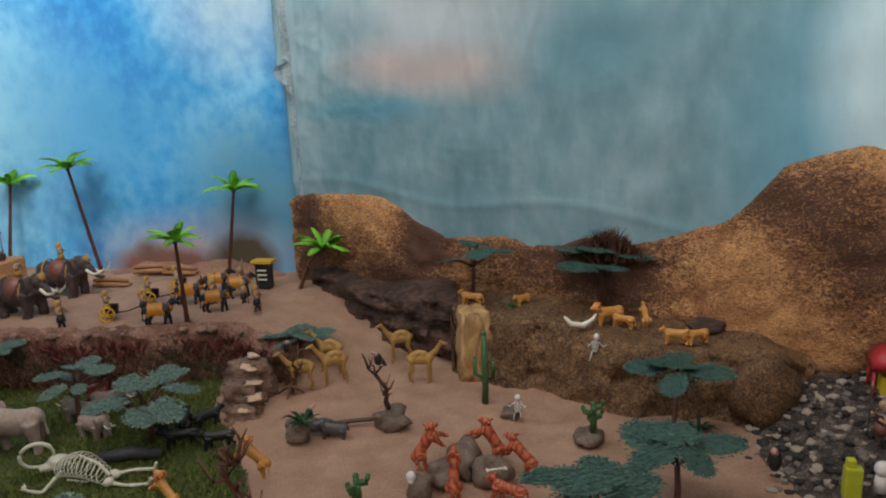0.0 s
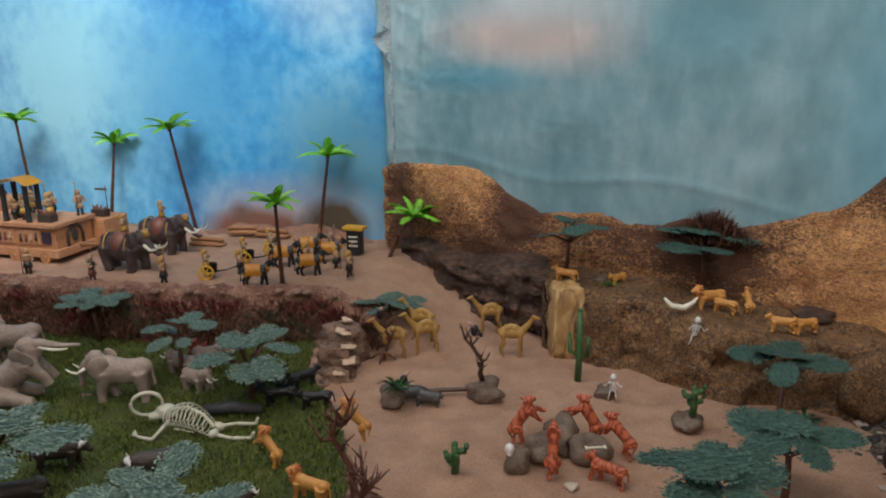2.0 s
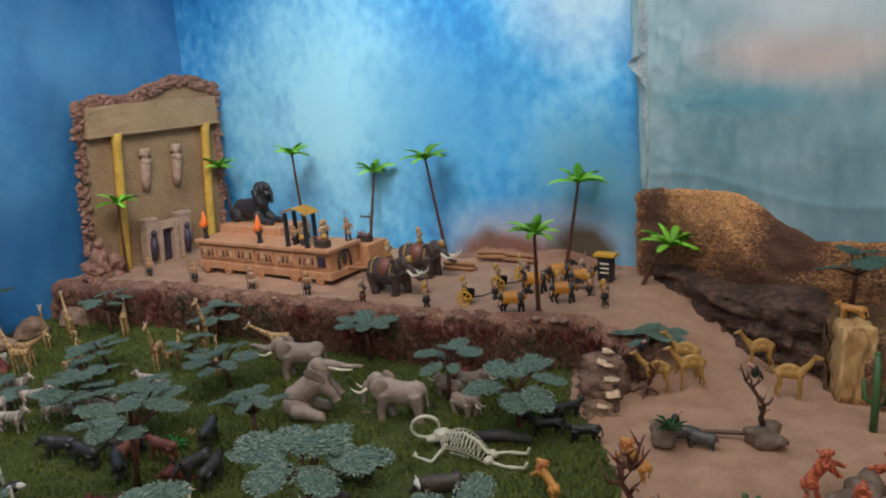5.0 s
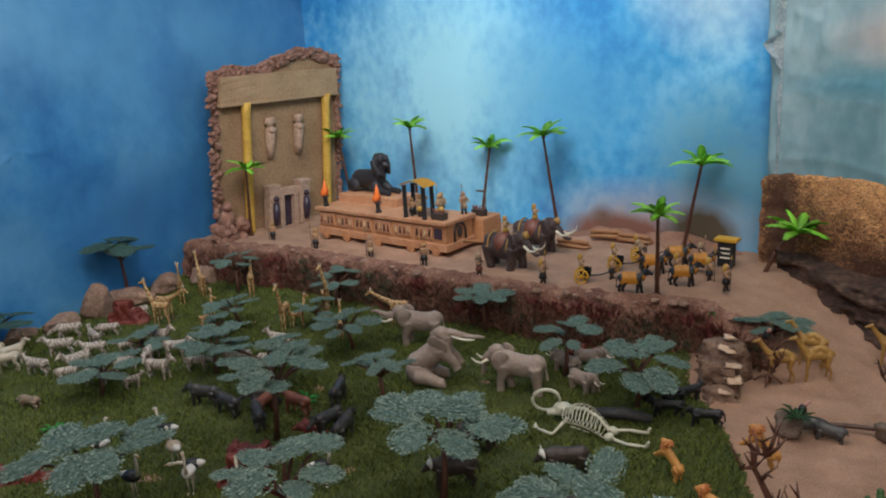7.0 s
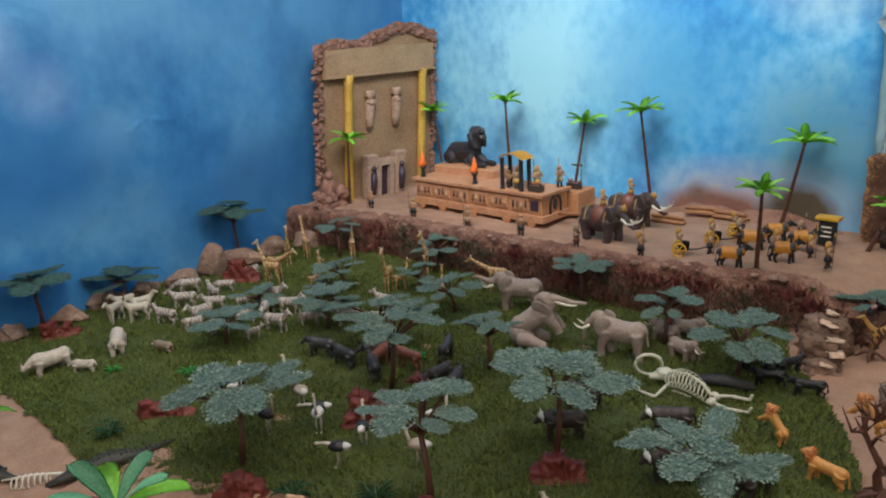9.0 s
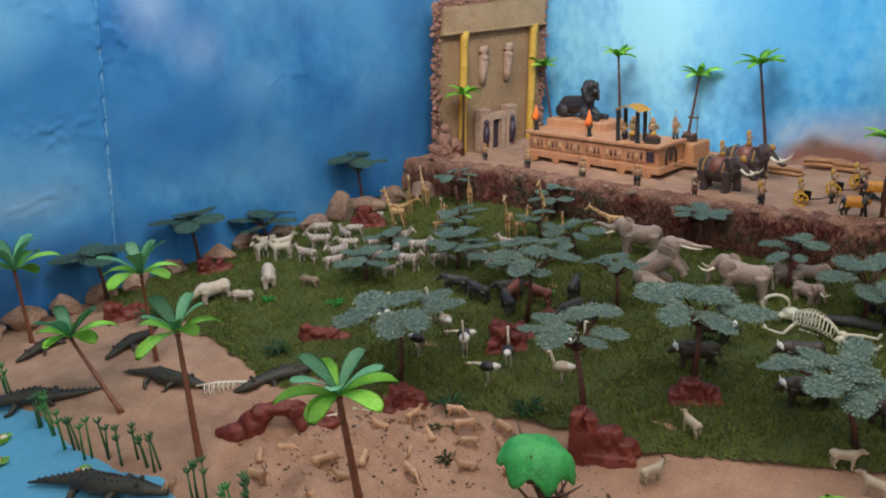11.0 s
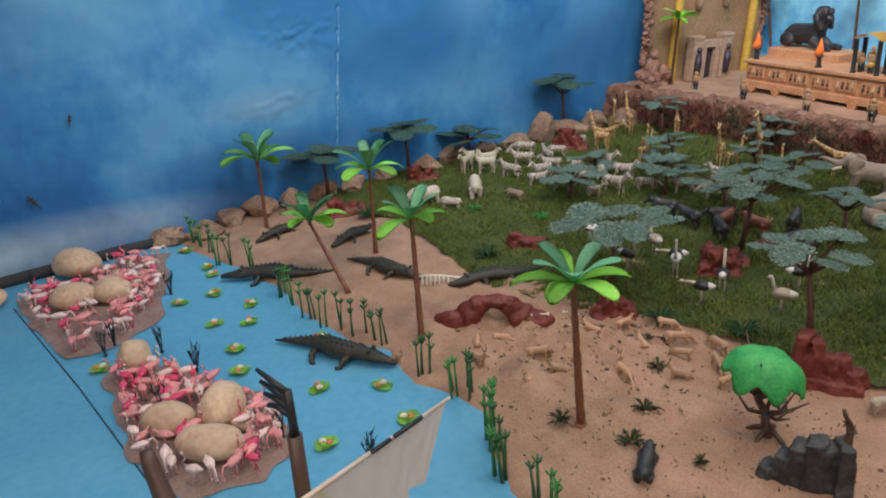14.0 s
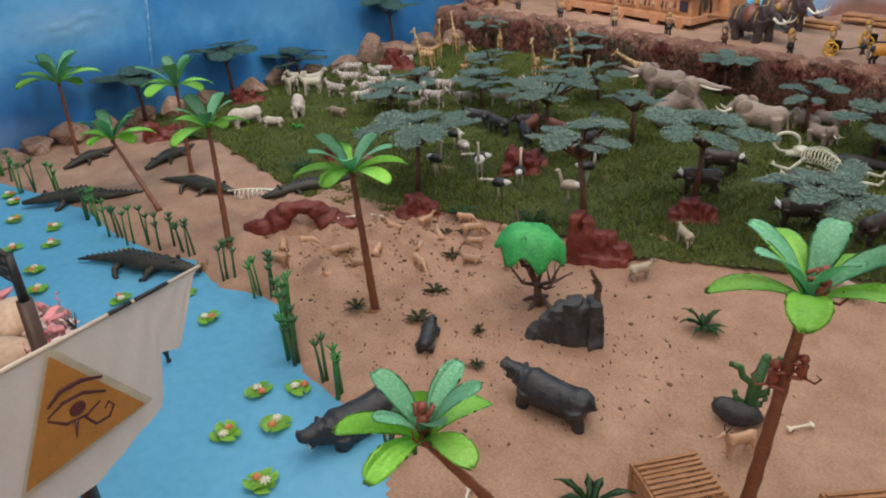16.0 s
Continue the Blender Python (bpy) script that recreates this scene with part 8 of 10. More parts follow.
def big_skeleton():
    """A giant skeleton lying on the turf: ring-shaped tusks and skull, wide ribs, long bent legs."""
    bm = bmesh.new()
    c0 = Vector((-0.838, 1.432, 0.056))
    ring = [c0 + Vector((0.027 * math.cos(a), 0.012 * math.cos(a), 0.024 * math.sin(a))) for a in [k * 2 * math.pi / 18 + 0.5 for k in range(19)]]
    tube(bm, ring, [0.0048 - 0.0001 * k for k in range(19)], 7)
    lump(bm, (-0.806, 1.445, 0.035), (0.021, 0.017, 0.016), 0.15, 2.0, 2)
    tube(bm, [(-0.815, 1.438, 0.030), (-0.835, 1.428, 0.028)], [0.009, 0.006], 8)
    tube(bm, [(-0.80, 1.44, 0.038), (-0.778, 1.430, 0.050), (-0.748, 1.424, 0.056), (-0.715, 1.420, 0.044), (-0.692, 1.414, 0.022)], [0.004, 0.0042, 0.004, 0.0038, 0.004], 7)
    for k in range(11):
        t = k / 10
        x = -0.788 + 0.082 * t
        r = 0.029 * (0.72 + 0.55 * math.sin(math.pi * (0.15 + 0.75 * t)))
        zt = 0.050 + 0.018 * math.sin(math.pi * t) - 0.014 * t
        pts = [(x + 0.012 * (1 - math.cos(a)) * 0.5 - 0.004, 1.424 - 0.010 * t - r * math.sin(a), zt - r * 0.85 * (1 - math.cos(a)) * 0.5 * 1.15) for a in [2 * math.pi * q / 14 for q in range(15)]]
        tube(bm, [(p[0], p[1], max(0.004, p[2])) for p in pts], [0.0016] * 15, 5, close=False)
    tube(bm, [(-0.78, 1.420, 0.010), (-0.735, 1.414, 0.008)], [0.003, 0.0022], 6)
    for s in (1, -1):
        ball(bm, (-0.688, 1.412 + s * 0.014, 0.017), (0.012, 0.011, 0.009), 0, 8, Matrix.Rotation(0.5 * s, 3, "Y"))
    tube(bm, [(-0.690, 1.424, 0.018), (-0.655, 1.436, 0.020), (-0.652, 1.437, 0.019), (-0.622, 1.452, 0.012)], [0.0045, 0.0032, 0.0044, 0.0034], 7)
    tube(bm, [(-0.622, 1.452, 0.012), (-0.617, 1.452, 0.026)], [0.0045, 0.0036], 6)
    tube(bm, [(-0.684, 1.398, 0.014), (-0.648, 1.392, 0.012), (-0.645, 1.392, 0.012), (-0.612, 1.400, 0.010)], [0.0045, 0.0032, 0.0044, 0.0034], 7)
    tube(bm, [(-0.612, 1.400, 0.010), (-0.607, 1.399, 0.024)], [0.0045, 0.0036], 6)
    tube(bm, [(-0.782, 1.412, 0.034), (-0.800, 1.372, 0.014), (-0.803, 1.370, 0.013), (-0.838, 1.384, 0.010)], [0.0045, 0.0034, 0.0042, 0.0032], 7)
    tube(bm, [(-0.782, 1.440, 0.034), (-0.808, 1.468, 0.018), (-0.835, 1.462, 0.012)], [0.0045, 0.0034, 0.003], 7)
    for q in range(4):
        tube(bm, [(-0.838, 1.384, 0.010), (-0.852, 1.386 + 0.005 * q, 0.012 + 0.003 * (q % 2))], [0.0022, 0.0014], 5)
    ob = part("giant_skeleton", fuse(bm, 0.0012, 1), BONE, None)
    tagged(ob, "pale bone-coloured giant toy skeleton lying on the turf", "skeleton")


big_skeleton()


def small_skeleton(x, y, z, a, pitch, s, label):
    bm = bmesh.new()
    ball(bm, (0, 0, 0.058), (0.008, 0.007, 0.008), 0, 10)
    tube(bm, [(0, 0, 0.05), (0, 0, 0.026)], [0.0016, 0.0018], 6)
    for k in range(4):
        pts = [(0.007 * math.sin(q), 0.008 * math.cos(q), 0.046 - 0.005 * k) for q in [j * 2 * math.pi / 8 for j in range(9)]]
        tube(bm, pts, [0.0011] * 9, 4, close=False)
    ball(bm, (0, 0, 0.025), (0.005, 0.007, 0.003), 0, 7)
    for s_ in (1, -1):
        tube(bm, [(0, s_ * 0.005, 0.025), (0.004, s_ * 0.008, 0.012), (0, s_ * 0.009, 0.0)], [0.0016, 0.0014, 0.0018], 5)
        tube(bm, [(0, s_ * 0.008, 0.046), (0.006, s_ * 0.018, 0.036), (0.012, s_ * 0.020, 0.044)], [0.0014, 0.0012, 0.0016], 5)
    ob = part("toy_skeleton", bm, WHITE_P, None)
    ob.matrix_world = pose(x, y, z, pitch, 0, a) @ Matrix.Scale(s, 4)
    tagged(ob, label, "skeleton", "toy skeletons")


small_skeleton(0.10, 1.635, 0.004, -100, 0, 0.95, "small white toy skeleton propped on a rock")
small_skeleton(0.275, 1.715, 0.105, -80, -8, 1.0, "white toy skeleton hanging over the cliff edge")
bm = bmesh.new()
tube(bm, [(-0.045, 0, 0.018), (-0.03, 0, 0.0), (0, 0, -0.006), (0.022, 0, 0.006), (0.03, 0, 0.018)], [0.003, 0.0065, 0.007, 0.005, 0.002], 8)
tagged(part("tusk", bm, IVORY, None), "curved white tusk lying on the cliff edge", "tusk").matrix_world = pose(0.262, 1.768, 0.178, 0, 0, 10)
bm = bmesh.new()
ribcage(bm, (0, 0, 0.009), 0.05, 0.011, 7)
tube(bm, [(-0.04, 0, 0.018), (0.0, 0, 0.019), (0.03, 0, 0.016), (0.05, 0, 0.010)], [0.0015, 0.002, 0.002, 0.005], 6)
tagged(part("rib_bones", bm, IVORY, None), "pale ribcage bones lying on the sand", "bones").matrix_world = pose(-1.725, 0.478, 0.003, 0, 0, 48) @ Matrix.Scale(1.25, 4)
for i, (x, y, z, a) in enumerate([(-1.405, 0.515, 0.03, 50), (-1.40, 0.60, 0.003, 20), (0.04, 1.36, 0.045, 10), (-0.445, 0.505, 0.004, 55), (-0.70, 0.115, 0.004, 120), (-1.74, 0.40, 0.003, 70), (-0.50, 1.73, 0.035, 30)]):
    bm = bmesh.new()
    tube(bm, [(-0.016, 0, 0.003), (0, 0, 0.0035), (0.016, 0, 0.003)], [0.0024, 0.0016, 0.0024], 7)
    for e in (-1, 1):
        for s in (-1, 1):
            ball(bm, (e * 0.017, s * 0.0022, 0.003), 0.0028, 0, 6)
    tagged(part("bone", bm, IVORY, None), "small white bone lying loose", "bone", "loose bones").matrix_world = pose(x, y, z, 0, 0, a)
bm = bmesh.new()
ball(bm, (0, 0, 0.010), (0.009, 0.009, 0.010), 0, 10)
ball(bm, (0.004, 0, 0.003), (0.006, 0.006, 0.005), 0, 8)
tagged(part("skull", bm, WHITE_P, None), "small white skull on a grey rock", "skull").matrix_world = pose(-0.112, 1.33, 0.045, 0, 0, -90)
bm = bmesh.new()
for k in range(7):
    a = (k - 3) * 0.3
    tube(bm, [(0, -0.01, 0.002), (math.sin(a) * 0.013, 0.008 * math.cos(a), 0.006)], [0.002, 0.0045], 5)
tagged(part("sea_shell", bm, plastic("shell_cream", (0.62, 0.52, 0.42)), None), "cream scallop shell on the sand", "shell").matrix_world = pose(-0.004, 1.30, 0.0)

# ---- the temple front, the barge and the procession on the ledge ----
OCHRE_WALL = surf("temple_plaster", [(0.19, 0.11, 0.06), (0.30, 0.185, 0.10), (0.38, 0.25, 0.145)], 7, 120, 0.9, 0.4, dist=0.003)
OCHRE_TRIM = surf("temple_lintel", [(0.26, 0.16, 0.09), (0.36, 0.235, 0.13), (0.43, 0.295, 0.175)], 9, 120, 0.9, 0.4, dist=0.003)
GOLD_COL = surf("yellow_column", [(0.42, 0.24, 0.035), (0.58, 0.34, 0.05), (0.66, 0.42, 0.08)], 15, 120, 0.6, 0.3, dist=0.002)
RUBBLE = surf("temple_rubble", [(0.12, 0.055, 0.04), (0.28, 0.14, 0.10), (0.45, 0.26, 0.19)], 40, 200, 0.9, 0.8, dist=0.006)
RELIEF = surf("relief_stone", [(0.26, 0.155, 0.105), (0.42, 0.28, 0.20), (0.54, 0.38, 0.29)], 50, 200, 0.8, 0.6, dist=0.003)
BARGE = surf("barge_terracotta", [(0.36, 0.15, 0.065), (0.50, 0.225, 0.10), (0.58, 0.31, 0.16)], 20, 160, 0.6, 0.3, dist=0.002)
BARGE_TOP = surf("barge_top", [(0.40, 0.17, 0.08), (0.52, 0.25, 0.13), (0.60, 0.34, 0.19)], 20, 160, 0.6, 0.3, dist=0.002)
ORANGE_P = plastic("flame_orange", (0.85, 0.18, 0.03))
YELLOW_P = plastic("yellow_plastic", (0.66, 0.36, 0.03))
NAVY_P = plastic("navy_plastic", (0.045, 0.03, 0.05), 0.3)
SKIN_P = plastic("figure_skin", (0.42, 0.24, 0.14), 0.35)
RED_P = plastic("red_plastic", (0.50, 0.03, 0.04))
WOOD_P = surf("toy_wood", [(0.26, 0.115, 0.05), (0.38, 0.18, 0.08), (0.48, 0.26, 0.13)], 30, 180, 0.7, 0.5, dist=0.002, stretch=(0.3, 2, 2))

TU = Vector((0.2406, 0.9706, 0))
TN = Vector((0.9706, -0.2406, 0))
T0 = Vector((-2.482, 2.04, 0.0))


def temple_matrix():
    """Local (along the wall, out of the wall, up) with the slight lean of the model."""
    m = Matrix.Identity(4)
    for i in range(3):
        m[i][0], m[i][1], m[i][2], m[i][3] = TU[i], TN[i], (0, 0, 1)[i], T0[i]
    m[0][2], m[1][2] = TU.x * 0.10 - 0.005, TU.y * 0.10
    return m


def temple():
    tm = temple_matrix()
    g = base("temple_front", pose(*T0))
    inv = Matrix.Translation(-T0)

    def put(name, bm, mat, parent=None, label="", smooth=False):
        bmesh.ops.transform(bm, matrix=inv @ tm, verts=bm.verts[:])
        bmesh.ops.recalc_face_normals(bm, faces=bm.faces[:])
        return part(name, bm, mat, parent or g, label, smooth)

    skyline_u, skyline_z = [0.03, 0.08, 0.13, 0.2, 0.31, 0.43, 0.52, 0.63], [0.745, 0.772, 0.775, 0.757, 0.795, 0.832, 0.822, 0.785]
    bm = bmesh.new()
    front, back = [], []
    for k in range(41):
        u = 0.035 + 0.59 * k / 40
        zt = float(np.interp(u, skyline_u, skyline_z)) - 0.012
        for j in range(13):
            z = 0.10 + (zt - 0.10) * j / 12
            front.append(bm.verts.new((u, 0.022 + 0.003 * noise.noise(Vector((u * 14, z * 14, 2))), z)))
            back.append(bm.verts.new((u, 0.0, z)))
    for side, flip in ((front, False), (back, True)):
        for k in range(40):
            for j in range(12):
                q = (side[k * 13 + j], side[k * 13 + 13 + j], side[k * 13 + 14 + j], side[k * 13 + 1 + j])
                bm.faces.new(q[::-1] if flip else q)
    for k in range(40):
        bm.faces.new((front[k * 13 + 12], front[k * 13 + 25], back[k * 13 + 25], back[k * 13 + 12]))
    put("back_panel", bm, OCHRE_WALL)
    bm = bmesh.new()
    rough_block(bm, (0.335, 0.034, 0.632), (0.57, 0.034, 0.112), 0, 1.0, 0.0022, 3.0, 0, 9)
    put("lintel", bm, OCHRE_TRIM)
    bm = bmesh.new()
    box(bm, (0.335, 0.040, 0.636), (0.575, 0.040, 0.010), bevel=0.003)
    put("cornice", bm, OCHRE_TRIM)
    for u in (0.162, 0.555):
        bm = bmesh.new()
        tube(bm, [(u, 0.045, 0.12), (u, 0.045, 0.15), (u, 0.045, 0.6), (u, 0.045, 0.64)], [0.022, 0.018, 0.0175, 0.022], 14)
        put("column", bm, GOLD_COL, None, "yellow painted round column", True)
    for u in (0.278, 0.417):
        bm = bmesh.new()
        tube(bm, [(u, 0.03, 0.41), (u, 0.032, 0.45), (u, 0.035, 0.50), (u, 0.035, 0.525), (u, 0.032, 0.535)], [0.013, 0.018, 0.021, 0.020, 0.012], 12, 0, 1.0)
        ball(bm, (u, 0.038, 0.552), (0.018, 0.015, 0.02))
        for s in (1, -1):
            tube(bm, [(u + s * 0.022, 0.045, 0.525), (u - s * 0.012, 0.058, 0.515)], [0.006, 0.005], 6)
            tube(bm, [(u + s * 0.012, 0.038, 0.57), (u + s * 0.02, 0.036, 0.545)], [0.006, 0.008], 6)
        put("sarcophagus", bm, RELIEF, None, "pale carved mummy case on the wall", True)
    # rubble frame: small stones up both sides and over the top
    r = random.Random(4)
    bm = bmesh.new()
    spots = []
    for k in range(120):
        z = 0.10 + 0.66 * k / 119
        spots += [(0.028 + r.uniform(-0.016, 0.016), z), (0.632 + r.uniform(-0.008, 0.008), z)]
    for k in range(170):
        u = 0.02 + 0.62 * k / 169
        zt = float(np.interp(u, skyline_u, skyline_z))
        spots += [(u, zt + r.uniform(-0.010, 0.006)), (u, zt - 0.012 + r.uniform(-0.010, 0.008)), (u, zt - 0.026 + r.uniform(-0.008, 0.008))]
    for u, z in spots:
        s = r.uniform(0.007, 0.0145)
        lump(bm, (u, 0.024 + r.uniform(-0.006, 0.016), z), (s * 1.2, s * 0.8, s * 0.9), 0.45, r.uniform(0, 50), 1)
    put("rubble_frame", bm, RUBBLE, None, "rough brown rubble border")
    for k in range(30):
        bm = bmesh.new()
        s = r.uniform(0.016, 0.032)
        lump(bm, (r.uniform(-0.01, 0.12), 0.05 + r.uniform(-0.02, 0.05), LEDGE + r.uniform(-0.03, 0.1) * (1 - k / 40)), (s, s * 0.8, s * 0.9), 0.35, k * 1.7, 2)
        put("rubble_stone", bm, RUBBLE)
    # the little gateway at its foot
    gate = base("gateway", pose(*T0))
    gate.parent = g
    gate.matrix_local = Matrix.Identity(4)
    for u in (0.247, 0.397):
        bm = bmesh.new()
        box(bm, (u, 0.075, 0.215), (0.050, 0.045, 0.17), bevel=0.003)
        put("pylon", bm, RELIEF, gate)
        bm = bmesh.new()
        box(bm, (u, 0.075, 0.303), (0.056, 0.052, 0.012), bevel=0.002)
        put("pylon_cap", bm, RELIEF, gate)
        bm = bmesh.new()
        tube(bm, [(u, 0.102, 0.15), (u, 0.104, 0.2), (u, 0.102, 0.24)], [0.012, 0.016, 0.012], 8)
        ball(bm, (u, 0.104, 0.255), 0.012)
        put("guard_relief", bm, NAVY_P, gate, "dark painted guard figure", True)
    bm = bmesh.new()
    box(bm, (0.322, 0.07, 0.272), (0.105, 0.04, 0.028), bevel=0.002)
    put("gate_beam", bm, RELIEF, gate)
    bm = bmesh.new()
    box(bm, (0.322, 0.052, 0.19), (0.070, 0.03, 0.13))
    put("gate_door", bm, NAVY_P, gate, "dark doorway panel")
    for u in (0.288, 0.356):
        bm = bmesh.new()
        box(bm, (u, 0.078, 0.19), (0.02, 0.025, 0.135), bevel=0.002)
        put("gate_jamb", bm, RELIEF, gate)
    bm = bmesh.new()
    lump(bm, (0.035, 0.075, 0.2), (0.03, 0.03, 0.055), 0.3, 3, 3)
    ball(bm, (0.035, 0.085, 0.262), 0.02)
    put("idol", bm, RUBBLE, None, "reddish worn stone idol", True)
    tagged(g, "ochre temple front with yellow columns and a rubble frame", "temple")


temple()

BA = math.degrees(math.atan2(-0.127, 0.734))
BM = pose(-2.066, 2.226, LEDGE, 0, 0, BA) @ Matrix.Diagonal((0.93, 1, 1, 1))


LINEN_PAINT = plastic("panel_linen", (0.50, 0.34, 0.20), 0.3)


def barge():
    """The long decorated wagon: body, ledges, picture panels, wheels and draw bar."""
    g = base("ceremonial_barge", BM)
    bm = bmesh.new()
    box(bm, (0.335, 0.075, 0.072), (0.66, 0.15, 0.076), bevel=0.004)
    part("body", bm, BARGE, g, smooth=False)
    bm = bmesh.new()
    box(bm, (0.335, 0.075, 0.114), (0.68, 0.172, 0.013), bevel=0.003)
    part("deck", bm, BARGE_TOP, g, smooth=False)
    bm = bmesh.new()
    box(bm, (0.335, 0.075, 0.030), (0.675, 0.160, 0.026), bevel=0.003)
    part("plinth", bm, BARGE_TOP, g, smooth=False)
    bm = bmesh.new()
    box(bm, (0.165, 0.175, 0.075), (0.33, 0.13, 0.15), bevel=0.004)
    part("sphinx_step", bm, BARGE_TOP, g, smooth=False)
    bm = bmesh.new()
    box(bm, (0.655, 0.215, 0.058), (0.10, 0.11, 0.085), bevel=0.006)
    part("stern_block", bm, BARGE, g, smooth=False)
    r = random.Random(8)
    for k in range(6):
        pn = part("picture_panel", _panel(0.085), BARGE_TOP, g, "panel of small painted figures", False)
        pn.matrix_local = pose(0.055 + k * 0.102, -0.0015, 0.078)
        for q in range(4):
            bm = bmesh.new()
            tube(bm, [(0, 0, -0.012), (0, -0.001, 0.002)], [0.005, 0.004], 6, 0, 1.0)
            ball(bm, (0, 0, 0.007), 0.0042, 0, 7)
            tube(bm, [(0, -0.002, 0.0), (0.007, -0.003, 0.006)], [0.002, 0.0015], 5)
            f = part("painted_figure", bm, [RUST_P, LINEN_PAINT, BROWN_PLASTIC][(k + q) % 3], pn)
            f.matrix_local = pose((q - 1.5) * 0.02, -0.004, r.uniform(-0.002, 0.004))
    bm = bmesh.new()
    box(bm, (0, 0, 0), (0.035, 0.004, 0.035), bevel=0.001)
    part("dark_plaque", bm, NAVY_P, g, "square dark purple plaque", False).matrix_local = pose(0.632, -0.002, 0.078)
    bm = bmesh.new()
    pts = [(0, 0.03 * math.cos(a), 0.03 * math.sin(a) - 0.004) for a in [math.pi * q / 10 for q in range(11)]]
    tube(bm, [(0, 0.03, -0.034)] + pts + [(0, -0.03, -0.034)], [0.005] * 13, 6)
    ball(bm, (0, 0, -0.004), (0.004, 0.014, 0.022))
    part("end_arch", bm, DARK_BR, g, "dark arched relief with a small bust").matrix_local = pose(0.668, 0.075, 0.078)
    for x in (0.04, 0.16, 0.33, 0.50, 0.62):
        for y in (0.0, 0.15):
            bm = bmesh.new()
            tube(bm, [(0, -0.007, 0), (0, 0.007, 0)], [0.019, 0.019], 16)
            tube(bm, [(0, -0.01, 0), (0, 0.01, 0)], [0.006, 0.006], 10)
            part("wheel", bm, BARGE, g, smooth=False).matrix_local = pose(x, y, 0.019)
    bm = bmesh.new()
    tube(bm, [(0.68, 0.08, 0.04), (0.80, 0.085, 0.05), (0.86, 0.09, 0.055)], [0.006, 0.005, 0.005], 8)
    pts = [(0.875 + 0.011 * math.cos(a), 0.09, 0.055 + 0.011 * math.sin(a)) for a in [q * 2 * math.pi / 12 for q in range(13)]]
    tube(bm, pts, [0.0028] * 13, 6, close=False)
    part("draw_bar", bm, WOOD_P, g, "wooden draw bar with an iron ring")
    tagged(g, "long terracotta ceremonial wagon with painted figure panels", "wagon")


def _panel(w):
    bm = bmesh.new()
    box(bm, (0, 0, 0), (w, 0.006, 0.044), bevel=0.0015)
    return bm


barge()


def on_barge(x, y, z=0.1205):
    return (BM @ Vector((x, y, z)))


# a black sphinx couched on the step: a statue, one mesh
bm = bmesh.new()
tube(bm, [(-0.09, 0, 0.035), (-0.06, 0, 0.045), (0, 0, 0.05), (0.05, 0, 0.055), (0.07, 0, 0.05)], [0.022, 0.036, 0.036, 0.036, 0.024], 12, 0, 0.85)
for s in (1, -1):
    tube(bm, [(0.05, s * 0.022, 0.03), (0.09, s * 0.024, 0.012), (0.135, s * 0.024, 0.010)], [0.02, 0.013, 0.011], 8)
    ball(bm, (-0.06, s * 0.03, 0.026), (0.034, 0.016, 0.026))
tube(bm, [(0.055, 0, 0.07), (0.065, 0, 0.10), (0.07, 0, 0.115)], [0.028, 0.022, 0.02], 10)
ball(bm, (0.075, 0, 0.125), (0.022, 0.021, 0.026), 0, 12)
lump(bm, (0.060, 0, 0.116), (0.024, 0.028, 0.034), 0.10, 2.0, 3)
tube(bm, [(0.085, 0, 0.100), (0.098, 0, 0.112), (0.099, 0, 0.125), (0.094, 0, 0.142)], [0.012, 0.013, 0.013, 0.012], 8)
for s in (1, -1):
    tube(bm, [(0.062, s * 0.032, 0.125), (0.07, s * 0.034, 0.10), (0.086, s * 0.024, 0.07)], [0.013, 0.014, 0.010], 8, 0, 0.6)
tube(bm, [(-0.09, 0.03, 0.03), (-0.06, 0.045, 0.008), (-0.02, 0.046, 0.006)], [0.006, 0.005, 0.004], 6)
bm = fuse(bm, 0.0028, 4, 0.0008, 60)
p = on_barge(0.113, 0.185, 0.15)
tagged(part("sphinx_statue", bm, surf("sphinx_black", [(0.012, 0.012, 0.014), (0.025, 0.024, 0.028), (0.05, 0.045, 0.05)], 40, 200, 0.5, 0.5), None), "black couched sphinx statue on the wagon's step", "statue").matrix_world = pose(*p, 0, 0, BA - 6) @ Matrix.Scale(1.04, 4)


def brazier(x, y, z):
    g = base("brazier", pose(*on_barge(x, y, z), 0, 0, BA))
    bm = bmesh.new()
    tube(bm, [(0, 0, 0), (0, 0, 0.008), (0, 0, 0.03), (0, 0, 0.04)], [0.013, 0.008, 0.008, 0.016], 10)
    part("stand", bm, BLACK_P, g)
    bm = bmesh.new()
    for a, h, o in ((0, 0.062, 0), (2.1, 0.045, 0.006), (4.2, 0.04, 0.006)):
        ox, oy = o * math.cos(a), o * math.sin(a)
        tube(bm, [(ox, oy, 0.038), (ox * 1.4, oy * 1.4, 0.038 + h * 0.35), (ox * 0.8, oy * 0.8, 0.038 + h * 0.7), (ox * 0.3, oy, 0.038 + h)], [0.009, 0.0115, 0.007, 0.001], 8)
    part("flame", bm, ORANGE_P, g, "bright orange plastic flame")
    tagged(g, "black toy brazier with an orange plastic flame", "brazier", "braziers")


brazier(0.03, 0.02, 0.1205)
brazier(0.322, 0.02, 0.1205)


